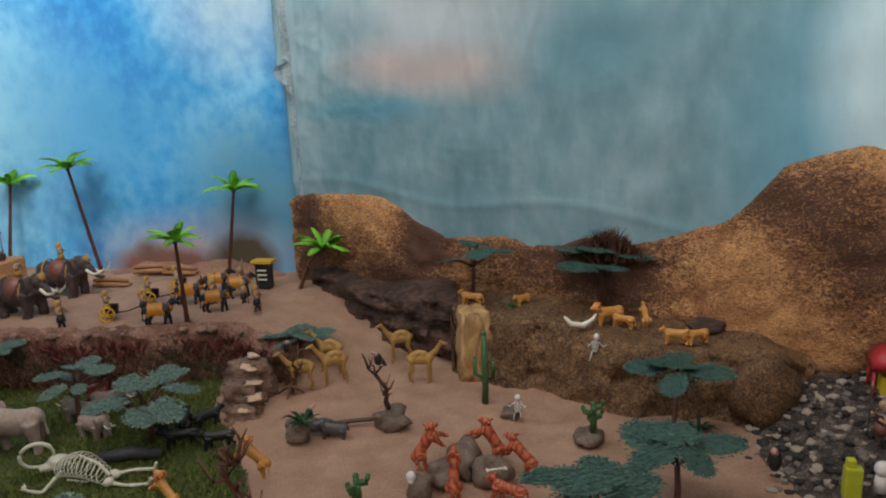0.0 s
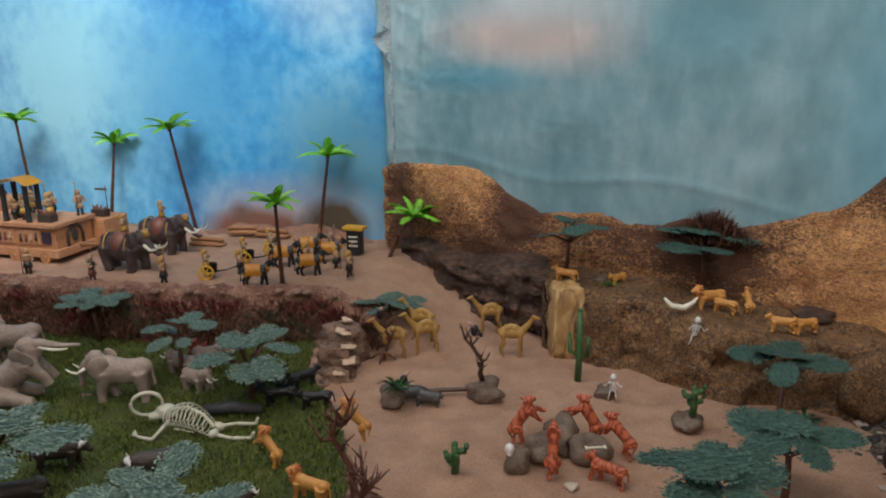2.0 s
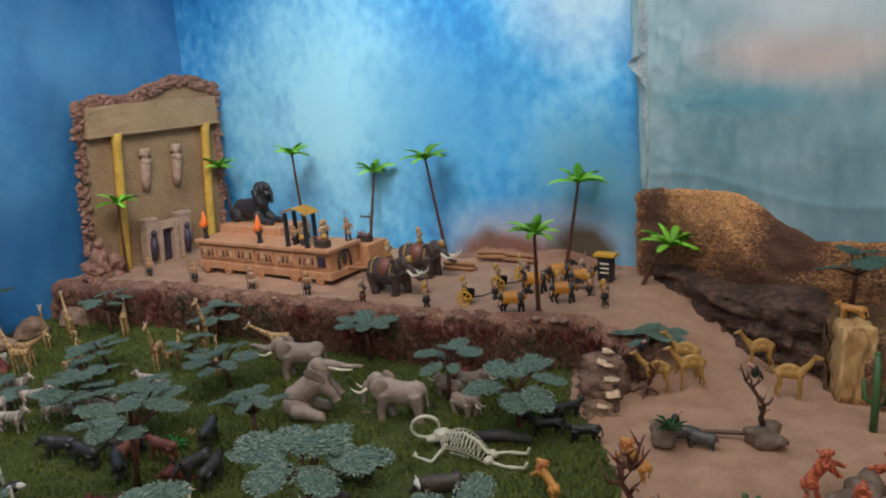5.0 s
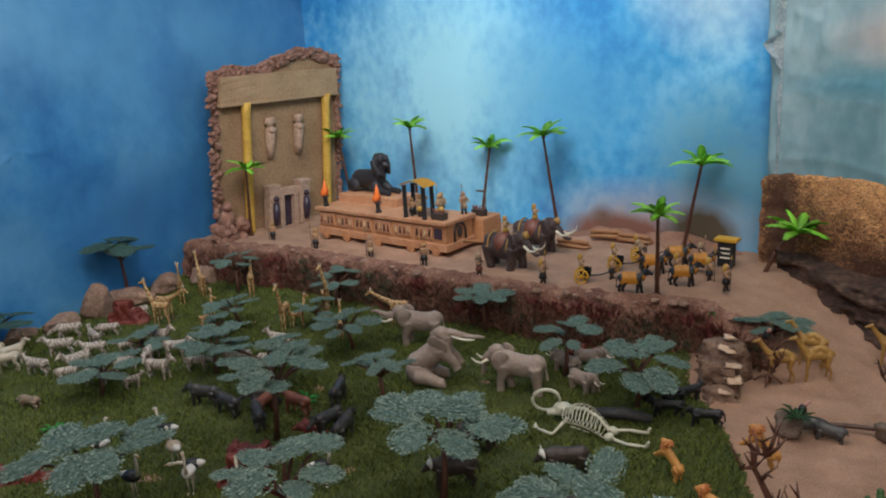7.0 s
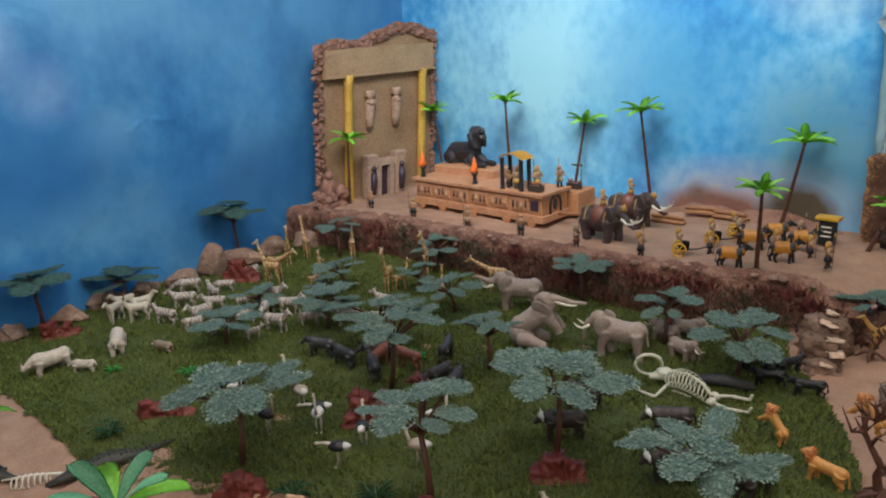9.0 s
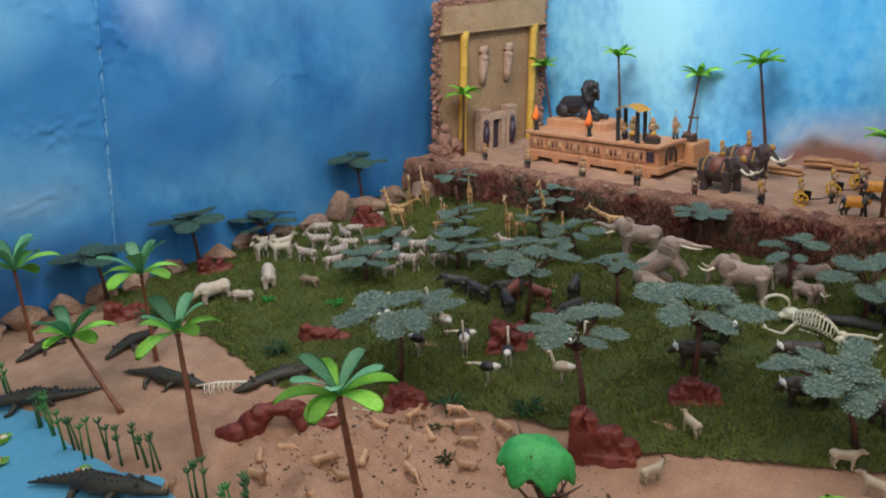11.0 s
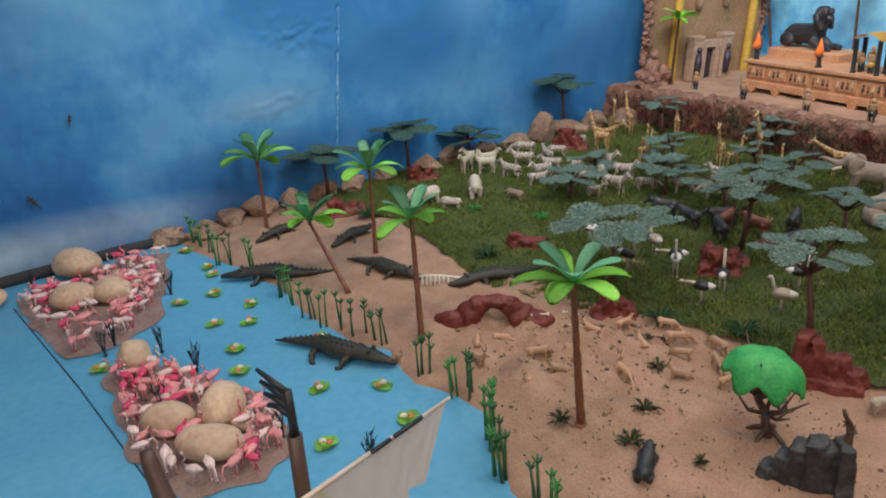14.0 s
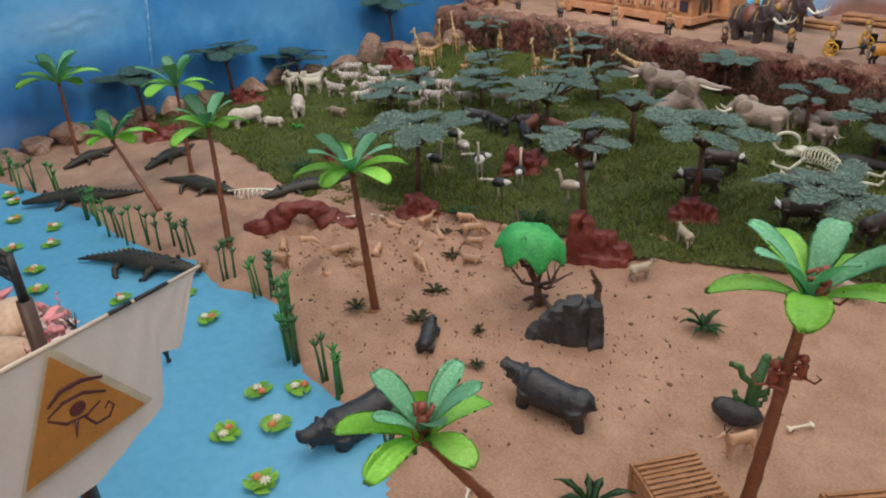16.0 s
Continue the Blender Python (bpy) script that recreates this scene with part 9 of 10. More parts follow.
def canopy(x, y):
    g = base("canopy_throne", pose(*on_barge(x, y), 0, 0, BA))
    for sx in (-0.042, 0.042):
        for sy in (-0.022, 0.022):
            bm = bmesh.new()
            tube(bm, [(0, 0, 0), (0, 0, 0.006), (0, 0, 0.104), (0, 0, 0.110)], [0.010, 0.0075, 0.0075, 0.009], 8)
            part("post", bm, BLACK_P, g).matrix_local = pose(sx, sy, 0)
    bm = bmesh.new()
    rows = []
    for i in range(9):
        t = i / 8
        z = 0.110 + 0.020 * math.sin(math.pi * t)
        rows.append([bm.verts.new(((t - 0.5) * 0.115, s * 0.036, z)) for s in (-1, 1)])
    for a, b in zip(rows, rows[1:]):
        bm.faces.new((a[0], b[0], b[1], a[1]))
    bmesh.ops.solidify(bm, geom=bm.faces[:], thickness=0.007)
    part("roof", bm, YELLOW_P, g, "curved yellow canopy roof", False)
    tagged(g, "black-posted throne canopy with a curved yellow roof", "canopy")


canopy(0.520, 0.03)


def planter(x, y, z):
    g = base("planter", pose(*on_barge(x, y, z), 0, 0, BA))
    bm = bmesh.new()
    box(bm, (0, 0, 0.012), (0.05, 0.028, 0.022), bevel=0.002)
    part("box", bm, DARK_BR, g, smooth=False)
    bm = bmesh.new()
    r = random.Random(int(x * 100))
    for k in range(9):
        tube(bm, [((k - 4) * 0.005, r.uniform(-0.008, 0.008), 0.02), ((k - 4) * 0.006, r.uniform(-0.01, 0.01), 0.026 + r.uniform(0, 0.012))], [0.004, 0.002], 5)
    part("offerings", bm, RUST_P, g)
    tagged(g, "dark brown box of offerings on the wagon", "box", "offering boxes")


planter(0.62, 0.025, 0.1205)
planter(0.655, 0.205, 0.1005)
bm = bmesh.new()
tube(bm, [(0, 0, 0), (0, 0, 0.10)], [0.0016, 0.0014], 6)
tube(bm, [(-0.038, 0, 0.088), (0.004, 0, 0.088)], [0.0035, 0.0035], 6)
tagged(part("standard_pole", bm, BROWN_PLASTIC, None), "thin pole with a short brown crossbar", "pole").matrix_world = pose(*on_barge(0.69, 0.20, 0.1005), 0, 0, BA)


# ---- toy people: each figure is one plain mesh ----
LINEN = surf("linen_plastic", [(0.14, 0.085, 0.05), (0.38, 0.27, 0.17), (0.60, 0.48, 0.34)], 160, 500, 0.6, 0.4)
GILT = surf("gilt_plastic", [(0.26, 0.12, 0.02), (0.52, 0.29, 0.05), (0.66, 0.42, 0.10)], 160, 500, 0.45, 0.4)


def figure_mesh(name, skirt, chest, head, crown, spear=True, lift=0.0):
    """A slim toy figure in a kilt with bent arms, collar and headdress."""
    bm = bmesh.new()
    for s in (1, -1):
        tube(bm, [(0.003 * s, s * 0.0045, 0), (0.003 * s, s * 0.0045, 0.004), (0.001 * s, s * 0.0045, 0.014), (0, s * 0.004, 0.027)], [0.0042, 0.0030, 0.0034, 0.0044], 8, 3)
        ball(bm, (0.003 * s + 0.002, s * 0.0045, 0.0015), (0.005, 0.003, 0.0016), 3, 6)
        tube(bm, [(0, s * 0.009, 0.046), (0.002, s * 0.0125, 0.040), (0.003, s * 0.013, 0.036), (0.010, s * 0.011, 0.034 + lift)], [0.0034, 0.0028, 0.0028, 0.0024], 7, 2)
    tube(bm, [(0, 0, 0.017), (0, 0, 0.024), (0, 0, 0.031)], [0.0098, 0.0085, 0.0066], 12, 0, 1.15)
    tube(bm, [(0, 0, 0.030), (0, 0, 0.036), (0, 0, 0.043), (0, 0, 0.048), (0, 0, 0.051)], [0.0062, 0.0068, 0.0082, 0.0072, 0.003], 12, 1, 1.3)
    tube(bm, [(0, 0, 0.0455), (0, 0, 0.0485)], [0.0088, 0.0058], 12, 4, 1.25)
    tube(bm, [(0, 0, 0.049), (0, 0, 0.053)], [0.003, 0.003], 8, 2)
    ball(bm, (0.0005, 0, 0.0575), (0.0056, 0.0052, 0.0068), 2, 12)
    tube(bm, [(-0.0035, 0, 0.046), (-0.0035, 0, 0.054), (-0.002, 0, 0.061), (-0.0015, 0, 0.0645)], [0.0062, 0.0066, 0.0058, 0.003], 10, 4, 1.1)
    if spear:
        tube(bm, [(0.011, -0.011, 0.0), (0.011, -0.011, 0.080)], [0.0009, 0.0007], 5, 3)
        tube(bm, [(0.011, -0.011, 0.078), (0.011, -0.011, 0.082), (0.011, -0.011, 0.090)], [0.0008, 0.0022, 0.0003], 5, 4)
    return mesh_of(name, bm, [skirt, chest, head, DARK_BR, crown])


FIGS = [figure_mesh("toy_guard", BLACK_P, SKIN_P, SKIN_P, GILT, True, 0.004), figure_mesh("toy_guard", LINEN, SKIN_P, SKIN_P, LINEN), figure_mesh("toy_noble", GILT, LINEN, SKIN_P, GILT, False, 0.006), figure_mesh("toy_guard", RUST_P, DARK_BR, SKIN_P, LINEN, True, 0.008)]


def figures(spots, label, group):
    for x, y, z, a, k, s in spots:
        ob = new("toy_figure", FIGS[k])
        ob.matrix_world = pose(x, y, z, 0, 0, a) @ Matrix.Scale(s * 1.22, 4)
        tagged(ob, label, "toy figure", group)


figures([(-2.219, 2.130, LEDGE, -60, 0, 0.9), (-1.974, 2.081, LEDGE, -60, 0, 0.95), (-1.714, 2.051, LEDGE, -60, 1, 0.95), (-1.485, 2.023, LEDGE, -60, 0, 0.95), (-1.263, 1.973, LEDGE, 0, 3, 0.95), (-1.053, 1.962, LEDGE, 0, 0, 1.0), (-0.571, 2.071, LEDGE, 0, 0, 0.95), (-0.835, 2.215, LEDGE, 20, 3, 0.95), (-0.715, 2.145, LEDGE, 10, 0, 0.95), (-0.885, 2.075, LEDGE, 15, 0, 0.9), (-0.675, 2.285, LEDGE, 0, 3, 0.9), (-0.625, 2.135, LEDGE, 15, 0, 0.9)],
        "small plastic guard figure walking in the procession", "walking guards")
b = [on_barge(0.525, 0.03), on_barge(0.605, 0.05), on_barge(0.645, 0.13), on_barge(0.485, 0.03), on_barge(0.565, 0.10), on_barge(0.46, 0.12)]
figures([(*b[0], -80, 2, 1.0), (*b[1], -40, 2, 1.05), (*b[2], -30, 1, 1.0), (*b[3], -90, 0, 0.8), (*b[4], -60, 0, 0.95), (*b[5], -70, 2, 0.9)], "small plastic noble figure standing on the wagon deck", "deck figures")
figures([(-1.222, 2.086, LEDGE + 0.098, -10, 2, 0.85), (-1.20, 2.27, LEDGE + 0.098, 0, 2, 0.85)], "small plastic rider on a dark elephant's back", "elephant riders")


def chariot(x, y, a):
    g = base("chariot", pose(x, y, LEDGE, 0, 0, a))
    bm = bmesh.new()
    pts = [(0.02 * math.cos(t) + 0.004, 0.016 * math.sin(t)) for t in [math.pi * (-0.6 + 1.2 * k / 10) for k in range(11)]]
    low = [bm.verts.new((px_, py_, 0.018)) for px_, py_ in pts]
    top = [bm.verts.new((px_ * 1.1, py_ * 1.1, 0.042)) for px_, py_ in pts]
    for k in range(10):
        bm.faces.new((low[k], low[k + 1], top[k + 1], top[k]))
    bm.faces.new(low)
    bmesh.ops.solidify(bm, geom=bm.faces[:], thickness=0.002)
    part("car", bm, BLACK_P, g)
    for s in (1, -1):
        bm = bmesh.new()
        ring = [(0.019 * math.cos(t), 0, 0.019 * math.sin(t)) for t in [k * 2 * math.pi / 16 for k in range(17)]]
        tube(bm, ring, [0.0028] * 17, 6, close=False)
        for k in range(3):
            t = k * math.pi / 3
            tube(bm, [(0.018 * math.cos(t), 0, 0.018 * math.sin(t)), (-0.018 * math.cos(t), 0, -0.018 * math.sin(t))], [0.0016, 0.0016], 5)
        part("wheel", bm, YELLOW_P, g, "yellow spoked wheel").matrix_local = pose(-0.002, s * 0.021, 0.022)
    bm = bmesh.new()
    tube(bm, [(0.02, 0, 0.02), (0.05, 0, 0.022), (0.09, 0, 0.036)], [0.0025, 0.002, 0.002], 6)
    part("shaft", bm, BLACK_P, g)
    tagged(g, "black toy chariot with yellow spoked wheels", "chariot", "chariots")
    figures([(x - 0.004, y, LEDGE + 0.018, a, 2, 0.85)], "small plastic driver standing in a chariot", "chariot drivers")


chariot(-0.955, 2.022, 15)
chariot(-0.90, 2.16, 15)
chariot(-0.86, 2.27, 15)


def stall():
    g = base("small_stand", pose(-0.605, 2.295, LEDGE, 0, 0, -10))
    bm = bmesh.new()
    box(bm, (0, 0, 0.04), (0.045, 0.03, 0.075), bevel=0.003)
    part("cabinet", bm, BLACK_P, g, smooth=False)
    bm = bmesh.new()
    box(bm, (0, 0, 0.083), (0.066, 0.042, 0.010), bevel=0.003)
    part("top", bm, YELLOW_P, g, "yellow top board", False)
    for k in range(3):
        bm = bmesh.new()
        box(bm, (0, 0, 0), (0.028, 0.003, 0.004))
        part("marking", bm, IVORY, g, "pale painted bar", False).matrix_local = pose(0, -0.016, 0.03 + k * 0.014)
    tagged(g, "small black shrine with a yellow top on the ledge", "shrine")


stall()
for i, (x, y, z, a, l) in enumerate([(-1.10, 2.36, LEDGE, -6, 0.06), (-1.02, 2.47, LEDGE + 0.012, 5, 0.055), (-0.92, 2.46, LEDGE + 0.006, -10, 0.06)]):
    g = base("log_pile", pose(x, y, z, 0, 0, a))
    for k, (sy, sz) in enumerate(((-0.010, 0.007), (0.006, 0.008), (-0.002, 0.021))):
        bm = bmesh.new()
        tube(bm, [(-l, sy, sz), (-l * 0.3, sy + 0.001, sz + 0.001), (l * 0.4, sy * 0.95, sz + 0.001), (l * (0.9 + 0.1 * (k % 2)), sy * 0.8, sz)], [0.006, 0.0078, 0.0075, 0.005], 8)
        part("log", bm, WOOD_P, g)
    tagged(g, "small pile of brown logs on the ledge", "logs", "log piles")


def dunes():
    """Reddish sand heaped against the painted sky."""
    rows = []
    for j in range(12):
        v = j / 11
        row = []
        for i in range(60):
            x = -1.22 + i * 0.70 / 59
            yw = 2.445 - 0.1863 * (x + 0.46) - 0.012
            top = LEDGE + float(np.interp(x, [-1.22, -1.12, -1.05, -0.98, -0.90, -0.82, -0.76, -0.66, -0.52], [-0.01, 0.012, 0.035, 0.03, 0.028, 0.042, 0.045, 0.02, -0.01]))
            top += 0.012 * noise.noise(Vector((x * 18, 1, 0)))
            z = LEDGE - 0.006 + (top - LEDGE + 0.006) * v ** 1.6
            y = yw - 0.10 * (1 - v) + 0.008 * noise.noise(Vector((x * 20, v * 4, 5)))
            row.append((x, y, z))
        rows.append(row)
    tagged(relief_grid("sand_dunes", rows, surf("dune_red_sand", [(0.16, 0.075, 0.05), (0.27, 0.14, 0.095), (0.36, 0.21, 0.145)], 10, 150, 0.95, 0.6)), "reddish brown dune forms against the painted sky", "dunes", kind="structure")


dunes()


# ---- sailing boat on the river ----
SAIL = surf("sail_cloth", [(0.86, 0.70, 0.59), (0.92, 0.79, 0.68), (0.94, 0.85, 0.76)], 12, 200, 0.8, 0.3, dist=0.001)
nt_ = SAIL.node_tree
tl_, mx_ = nt_.nodes.new("ShaderNodeBsdfTranslucent"), nt_.nodes.new("ShaderNodeMixShader")
tl_.inputs[0].default_value = (0.92, 0.80, 0.68, 1)
mx_.inputs[0].default_value = 0.45
nt_.links.new(nt_.nodes["Principled BSDF"].outputs[0], mx_.inputs[1])
nt_.links.new(tl_.outputs[0], mx_.inputs[2])
nt_.links.new(mx_.outputs[0], nt_.nodes["Material Output"].inputs[0])
EMBLEM = plastic("sail_orange", (0.78, 0.40, 0.10))
INK = plastic("sail_ink", (0.10, 0.02, 0.02))


def boat():
    g = base("sailing_boat", pose(0, 0, 0))
    # hull
    bm = bmesh.new()
    rows = []
    for i in range(15):
        t = i / 14
        x = -1.28 + 0.70 * t
        w = 0.055 * math.sin(math.pi * (0.06 + 0.88 * t)) ** 0.6
        k = 0.035 + 0.05 * abs(2 * t - 1) ** 3
        rows.append([bm.verts.new((x, -0.285 + w * math.cos(a), max(-0.003, k + (k + 0.004) * math.sin(a)))) for a in [math.pi * (1 + q / 8) for q in range(9)]])
    for a, b_ in zip(rows, rows[1:]):
        for q in range(8):
            bm.faces.new((a[q], a[q + 1], b_[q + 1], b_[q]))
    bmesh.ops.solidify(bm, geom=bm.faces[:], thickness=0.004)
    part("hull", bm, surf("hull_wood", [(0.06, 0.028, 0.018), (0.11, 0.05, 0.03), (0.16, 0.08, 0.05)], 30, 160, 0.6, 0.5, stretch=(0.3, 2, 2)), g)
    bm = bmesh.new()
    tube(bm, [(-1.25, -0.285, 0.06), (-1.285, -0.288, 0.10), (-1.31, -0.29, 0.145), (-1.315, -0.29, 0.16)], [0.016, 0.014, 0.012, 0.009], 10)
    part("prow", bm, BROWN_PLASTIC, g, "dark curved prow post")
    bm = bmesh.new()
    tube(bm, [(-0.60, -0.285, 0.06), (-0.565, -0.288, 0.11), (-0.575, -0.29, 0.17)], [0.016, 0.013, 0.008], 10)
    part("stern_post", bm, BROWN_PLASTIC, g)
    bm = bmesh.new()
    box(bm, (-0.93, -0.285, 0.030), (0.52, 0.075, 0.006))
    part("deck", bm, WOOD_P, g, smooth=False)
    bm = bmesh.new()
    tube(bm, [(-0.955, -0.22, 0.03), (-0.952, -0.218, 0.25), (-0.950, -0.216, 0.355)], [0.0095, 0.0085, 0.0075], 10)
    part("mast", bm, BROWN_PLASTIC, g)
    bm = bmesh.new()
    tube(bm, [(-0.950, -0.216, 0.35), (-0.948, -0.216, 0.405)], [0.005, 0.004], 8)
    for k in range(4):
        z = 0.403 - k * 0.009
        tube(bm, [(-0.948, -0.216, z), (-0.965, -0.222, z + 0.006), (-0.985 + 0.004 * k, -0.228, z + 0.012 - 0.002 * k)], [0.0032, 0.0034, 0.002], 5)
    part("pennant", bm, BLACK_P, g, "ragged black pennant")

    def on_sail(y, z, out=0.0):
        return Vector((-0.945 - 0.26 * (y + 0.053) + out, y, z))

    foot_y = [-0.50, -0.455, -0.43, -0.42, -0.33, -0.215, -0.126, -0.116, -0.114, -0.088, -0.049, -0.040]
    foot_z = [0.335, 0.262, 0.26, 0.20, 0.155, 0.156, 0.186, 0.235, 0.250, 0.237, 0.3125, 0.314]
    bm = bmesh.new()
    rows = []
    for i in range(93):
        y = -0.041 - 0.449 * i / 92
        hi = 0.316 + (0.343 - 0.316) * (-0.040 - y) / 0.46
        lo = min(hi - 0.001, float(np.interp(y, foot_y, foot_z)))
        rows.append([bm.verts.new(on_sail(y, hi + (lo - hi) * k / 12, 0.0022 * math.sin(y * 40) * math.sin((hi - lo) * k / 12 * 20) + 0.0008 * math.sin(y * 160 + k))) for k in range(13)])
    for a, b_ in zip(rows, rows[1:]):
        for k in range(12):
            bm.faces.new((a[k], b_[k], b_[k + 1], a[k + 1]))
    sail = part("sail", bm, SAIL, g, "cream cloth sail with faint creases")
    for name, tri, mat, out in (("emblem_border", [(-0.223, 0.331), (-0.138, 0.205), (-0.292, 0.200)], IVORY, 0.005), ("emblem_field", [(-0.2245, 0.321), (-0.149, 0.208), (-0.284, 0.207)], EMBLEM, 0.0065)):
        bm = bmesh.new()
        bm.faces.new([bm.verts.new(on_sail(y, z, out)) for y, z in tri])
        bmesh.ops.solidify(bm, geom=bm.faces[:], thickness=0.0012)
        part(name, bm, mat, sail, "orange painted triangle" if mat is EMBLEM else "pale painted border", False)
    bm = bmesh.new()
    c = Vector((-0.215, 0.246))

    def stroke(pts, w):
        tube(bm, [on_sail(c.x + 1.00 * y + 0.29 * z, c.y - 0.29 * y + 1.00 * z, 0.0075) for y, z in pts], w, 6)

    stroke([(-0.032, 0.018), (-0.020, 0.030), (0.0, 0.034), (0.022, 0.030)], [0.0012, 0.0028, 0.003, 0.0015])
    stroke([(-0.032, 0.008), (-0.018, 0.018), (0.002, 0.021), (0.026, 0.014)], [0.001, 0.002, 0.0022, 0.0014])
    stroke([(-0.032, 0.006), (-0.014, -0.004), (0.006, -0.003), (0.020, 0.006)], [0.001, 0.0018, 0.0018, 0.001])
    stroke([(-0.004, -0.004), (-0.004, -0.022)], [0.0024, 0.0008])
    stroke([(0.004, -0.004), (0.016, -0.016), (0.030, -0.014), (0.035, -0.004), (0.029, 0.002), (0.025, -0.004)], [0.0014, 0.0016, 0.0016, 0.0016, 0.0014, 0.001])
    ball(bm, on_sail(c.x - 0.001, c.y + 0.008, 0.0075), (0.0018, 0.0085, 0.0075), 0, 10)
    for v in bm.verts:
        flat_x = on_sail(v.co.y, v.co.z, 0.0072).x
        v.co.x = flat_x + (v.co.x - flat_x) * 0.18
    part("eye_drawing", bm, INK, sail, "dark brown painted eye")
    bm = bmesh.new()
    a, b_ = on_sail(-0.040, 0.316), on_sail(-0.50, 0.343)
    tube(bm, [a, a.lerp(b_, 0.5), b_], [0.0018, 0.0026, 0.0018], 8)
    part("yard", bm, plastic("yard_tan", (0.66, 0.54, 0.43)), g)
    for t0, t1 in ((0.10, 0.188), (0.20, 0.255)):
        bm = bmesh.new()
        tube(bm, [a.lerp(b_, t0) + Vector((0.002, 0, 0.0015)), a.lerp(b_, t1) + Vector((0.002, 0, 0.0015))], [0.0024, 0.0024], 7)
        part("lashing", bm, BLACK_P, g, "black rope lashing")
    tagged(g, "brown toy boat with a cream sail and painted eye", "boat")
    bm = bmesh.new()
    ball(bm, (0, 0, 0.016), (0.014, 0.009, 0.010), 0, 10)
    ball(bm, (0.010, 0, 0.028), 0.0075, 0, 8)
    tube(bm, [(0.016, 0, 0.028), (0.024, 0, 0.026)], [0.0025, 0.001], 5)
    for s in (1, -1):
        tube(bm, [(0, s * 0.004, 0.01), (0, s * 0.004, 0)], [0.0015, 0.0015], 5)
    tagged(part("gull", bm, WHITE_P, None), "small white toy gull on the prow", "gull").matrix_world = pose(-1.245, -0.285, 0.075, 0, 0, 200)


boat()


# ---- crates and the corner by the gravel ----
def crate(x, y, a, s, label):
    g = base("slatted_crate", pose(x, y, 0.0, 0, 0, a))
    w, d, h = 0.080 * s, 0.071 * s, 0.045 * s
    slat = bmesh.new()
    box(slat, (0, 0, 0), (w, 0.0045, 0.003), bevel=0.0008)
    me = mesh_of("slat_long", slat, WOOD_P, False)
    slat = bmesh.new()
    box(slat, (0, 0, 0), (0.006, d, 0.004), bevel=0.0008)
    me2 = mesh_of("slat_short", slat, WOOD_P, False)
    post = bmesh.new()
    box(post, (0, 0, 0), (0.007, 0.007, h), bevel=0.0008)
    me3 = mesh_of("corner_post", post, WOOD_P, False)

    def put(name, m_, mat):
        o = new(name, m_)
        o.parent = g
        o.matrix_local = mat
    for k in range(9):
        put("slat", me, pose(0, -d / 2 + d * (k + 0.5) / 9, h + 0.002, 0, 0, (k * 37 % 7 - 3) * 0.35))
    for k in range(3):
        put("slat", me2, pose(-w / 2 + w * (k + 0.5) / 3, 0, h - 0.002))
    for k in range(4):
        z = 0.006 + (h - 0.01) * k / 3
        put("slat", me, pose(0, -d / 2, z, 90))
        put("slat", me, pose(0, d / 2, z, 90))
        put("slat", me2, pose(-w / 2, 0, z, 0, 90))
        put("slat", me2, pose(w / 2, 0, z, 0, 90))
    for sx in (-1, 1):
        for sy in (-1, 1):
            put("corner_post", me3, pose(sx * w / 2, sy * d / 2, h / 2))
    tagged(g, label, "crate", "crates")


crate(-0.5065, 0.276, 56, 1.0, "brown slatted toy cage standing on the sand")
crate(-0.318, 0.368, 48, 1.0, "brown slatted toy cage standing on the sand")


def monkey(x, y, z, a, s, label):
    """A small climbing monkey: one plain mesh."""
    bm = bmesh.new()
    tube(bm, [(0, 0, 0), (0.003, 0, 0.012), (0, 0, 0.022)], [0.006, 0.0075, 0.006], 9)
    ball(bm, (0.002, 0, 0.030), (0.0068, 0.0065, 0.007), 0, 9)
    ball(bm, (0.007, 0, 0.028), (0.004, 0.004, 0.0035), 0, 7)
    for q in (1, -1):
        tube(bm, [(0, q * 0.006, 0.020), (0.010, q * 0.010, 0.026), (0.018, q * 0.006, 0.022)], [0.003, 0.0026, 0.0024], 6)
        tube(bm, [(0, q * 0.005, 0.002), (0.012, q * 0.009, 0.002), (0.016, q * 0.006, -0.006)], [0.0035, 0.003, 0.0026], 6)
    tube(bm, [(-0.004, 0, 0.0), (-0.016, 0, -0.004), (-0.022, 0.004, 0.008), (-0.016, 0.006, 0.014)], [0.002, 0.0018, 0.0016, 0.0014], 5)
    ob = part("toy_monkey", bm, plastic("monkey_rust", (0.24, 0.06, 0.035)), None)
    ob.matrix_world = pose(x, y, z, 0, 0, a) @ Matrix.Scale(s, 4)
    tagged(ob, label, "monkey", "monkeys")


monkey(-0.431, 0.292, 0.214, 25, 0.85, "rust-brown toy monkey clinging to a palm trunk")
monkey(-0.404, 0.298, 0.232, 190, 0.75, "rust-brown toy monkey clinging to a palm trunk")
monkey(-0.402, 0.297, 0.326, 200, 0.95, "rust-brown toy monkey sitting in a palm crown")
monkey(-0.66, 0.016, 0.205, 120, 0.95, "rust-brown toy monkey sitting in a palm crown")


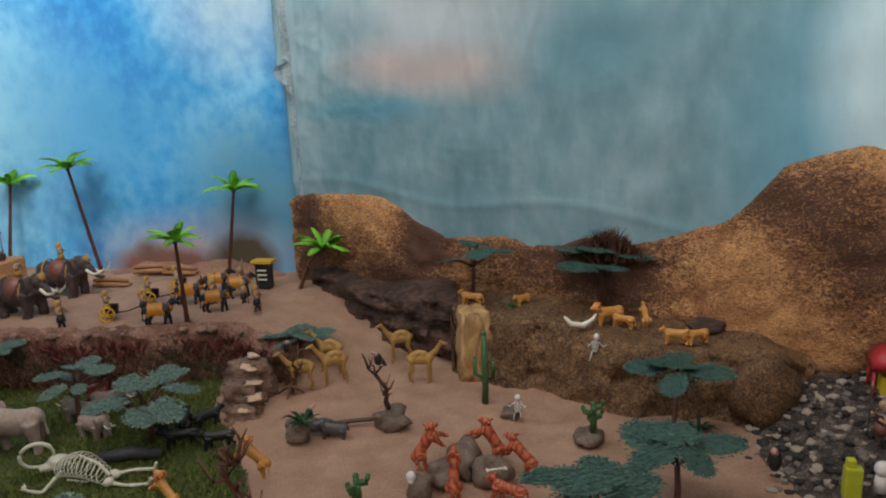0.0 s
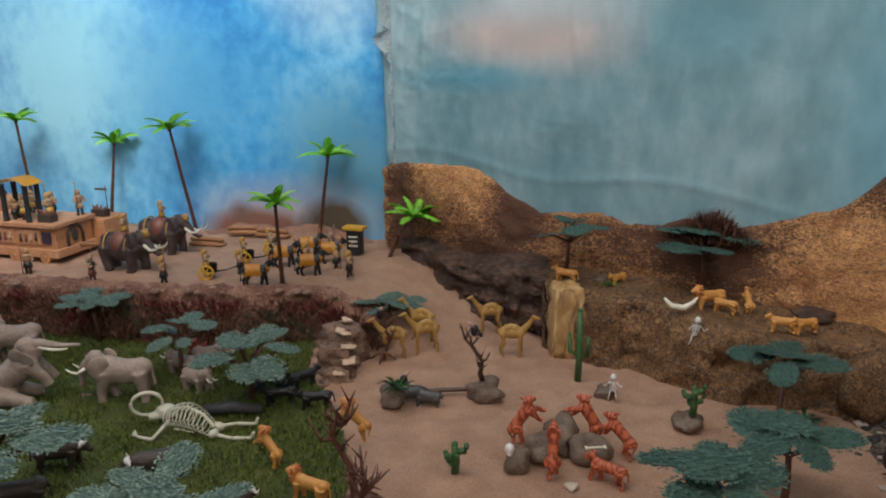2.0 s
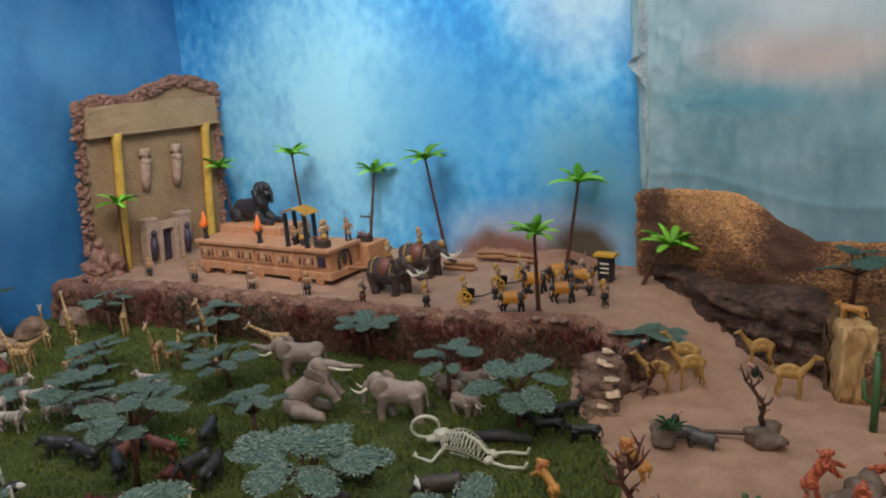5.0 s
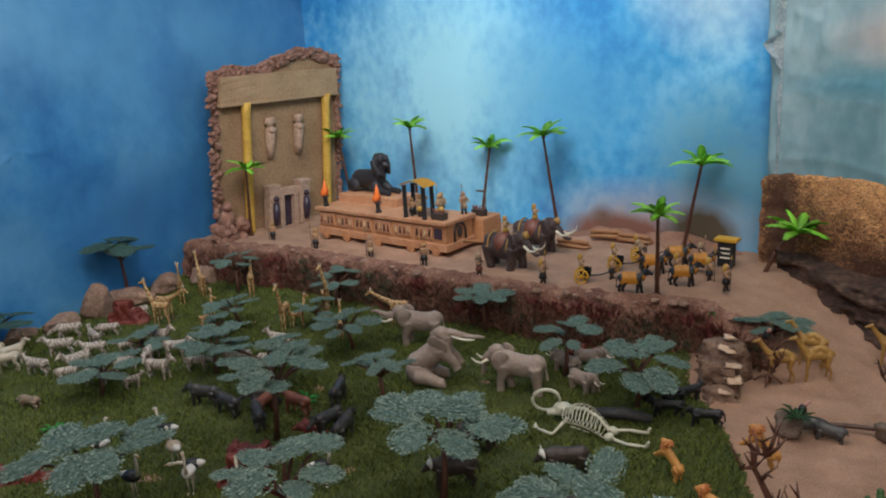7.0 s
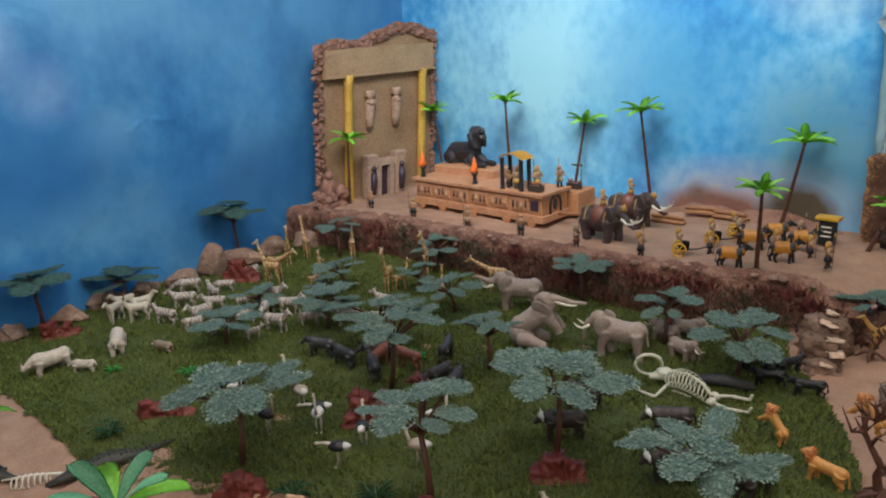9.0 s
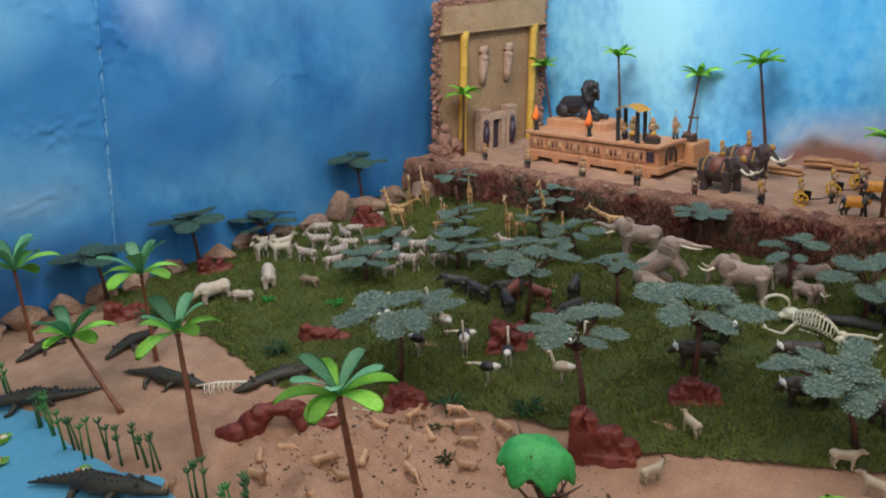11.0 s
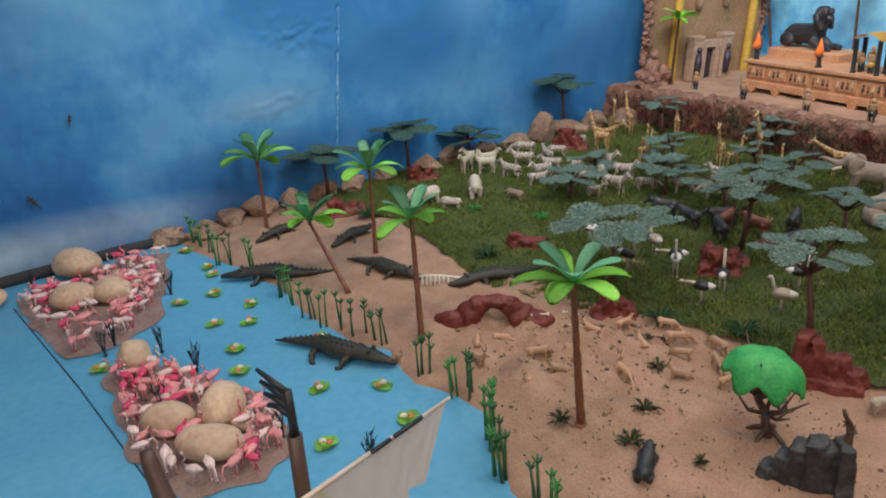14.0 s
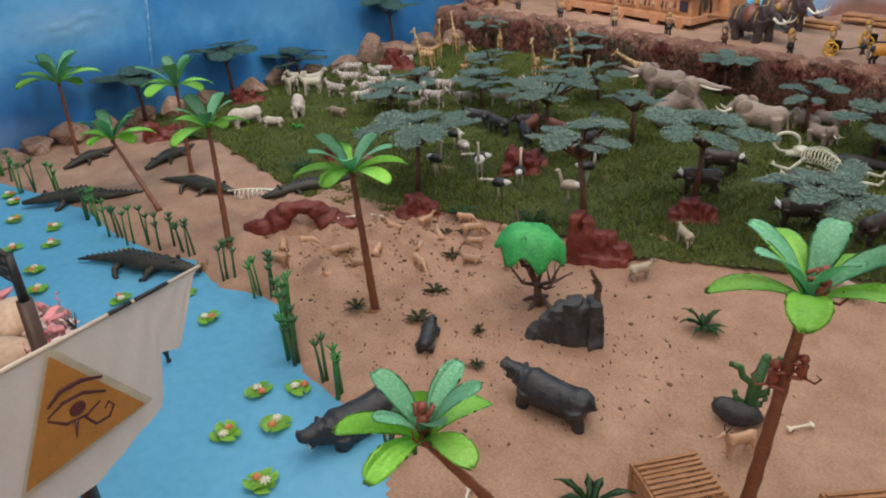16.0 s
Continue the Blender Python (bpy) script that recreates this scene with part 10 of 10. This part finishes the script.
def vulture(x, y, z, a, s=1.0):
    bm = bmesh.new()
    ball(bm, (0, 0, 0.014), (0.009, 0.008, 0.014), 0, 9)
    tube(bm, [(-0.006, 0, 0.012), (-0.016, 0, -0.002)], [0.007, 0.003], 7)
    tube(bm, [(0.003, 0, 0.024), (0.010, 0, 0.030)], [0.0045, 0.0035], 7, 1)
    ball(bm, (0.012, 0, 0.031), 0.0042, 1, 7)
    ob = part("vulture", bm, [BLACK_P, plastic("vulture_skin", (0.55, 0.30, 0.25))], None)
    ob.matrix_world = pose(x, y, z, 0, 0, a) @ Matrix.Scale(s, 4)
    tagged(ob, "black toy vulture with a bare pale head", "vulture", "vultures")


vulture(-0.195, 1.625, 0.145, 200)
vulture(-0.345, 1.60, 0.035, 30)
vulture(-0.44, 1.83, 0.10, -60)
vulture(0.541, 1.372, 0.025, -120, 1.6)
vulture(-0.665, 1.60, 0.007, 0, 1.1)


def corner_toys():
    g = base("red_booth", pose(0.845, 1.565, 0.078, 0, 0, -20) @ Matrix.Scale(0.72, 4))
    bm = bmesh.new()
    tube(bm, [(0, -0.05, 0.085), (0, 0.05, 0.085)], [0.055, 0.055], 14)
    for v in bm.verts:
        v.co.z = max(v.co.z, 0.085)
    part("roof", bm, RED_P, g, "rounded red roof")
    for sx in (-0.045, 0.045):
        for sy in (-0.04, 0.04):
            bm = bmesh.new()
            tube(bm, [(0, 0, 0), (0, 0, 0.086)], [0.005, 0.005], 8)
            part("post", bm, RED_P, g).matrix_local = pose(sx, sy, 0)
    bm = bmesh.new()
    box(bm, (0, 0, 0.03), (0.05, 0.05, 0.055), bevel=0.004)
    part("counter", bm, plastic("booth_yellow", (0.70, 0.52, 0.02)), g, "bright yellow counter", False)
    tagged(g, "toy booth with a rounded red roof on gravel", "booth")
    g = base("yellow_block", pose(0.626, 1.272, 0.034, 0, 0, -10) @ Matrix.Scale(0.8, 4))
    bm = bmesh.new()
    box(bm, (0, 0, 0.035), (0.035, 0.025, 0.07), bevel=0.005)
    part("body", bm, plastic("lime_yellow", (0.46, 0.50, 0.03)), g, smooth=False)
    bm = bmesh.new()
    box(bm, (-0.006, 0, 0.078), (0.018, 0.018, 0.02), bevel=0.004)
    part("head", bm, plastic("lime_yellow", (0.46, 0.50, 0.03)), g, smooth=False)
    tagged(g, "lime yellow plastic toy piece on the gravel", "toy")
    bm = bmesh.new()
    tube(bm, [(0, 0, 0), (0, 0, 0.03)], [0.012, 0.010], 10)
    ball(bm, (0, 0, 0.040), (0.013, 0.013, 0.014), 0, 12)
    tagged(part("white_figure", bm, WHITE_P, None), "small white plastic figure on the gravel", "toy figure").matrix_world = pose(0.668, 1.262, 0.05)


corner_toys()


def wall_lizard(y, z, turn, s):
    """A small dark lizard clinging to the painted wall: one mesh."""
    bm = bmesh.new()
    tube(bm, [(0, 0, -0.030), (0, 0.002, -0.012), (0, 0, 0), (0, 0, 0.012), (0, 0, 0.019), (0, 0, 0.024)], [0.0006, 0.002, 0.0042, 0.0036, 0.0034, 0.0012], 8)
    for q in (1, -1):
        for h in (-0.002, 0.010):
            tube(bm, [(0, q * 0.002, h), (0, q * 0.008, h + 0.004), (0, q * 0.011, h + 0.001)], [0.0016, 0.0013, 0.001], 5)
    ob = part("toy_lizard", bm, DARK_BR, None)
    ob.matrix_world = pose(-2.556 + 0.06 * (z + 0.03) / 1.78 + 0.010, y, z, turn) @ Matrix.Scale(s, 4)
    tagged(ob, "small dark toy lizard clinging to the blue painted wall", "lizard", "wall lizards")


wall_lizard(-0.219, 0.195, 30, 1.0)
wall_lizard(-0.086, 0.389, -15, 0.7)
herd("goat", "small pale toy goat standing on the gravel", "goat", "goats", [(0.685, 1.515, 100, 0.082, 0.6)])
figures([(0.725, 1.375, 0.075, 180, 3, 1.05)], "small plastic figure in orange on the gravel", "")
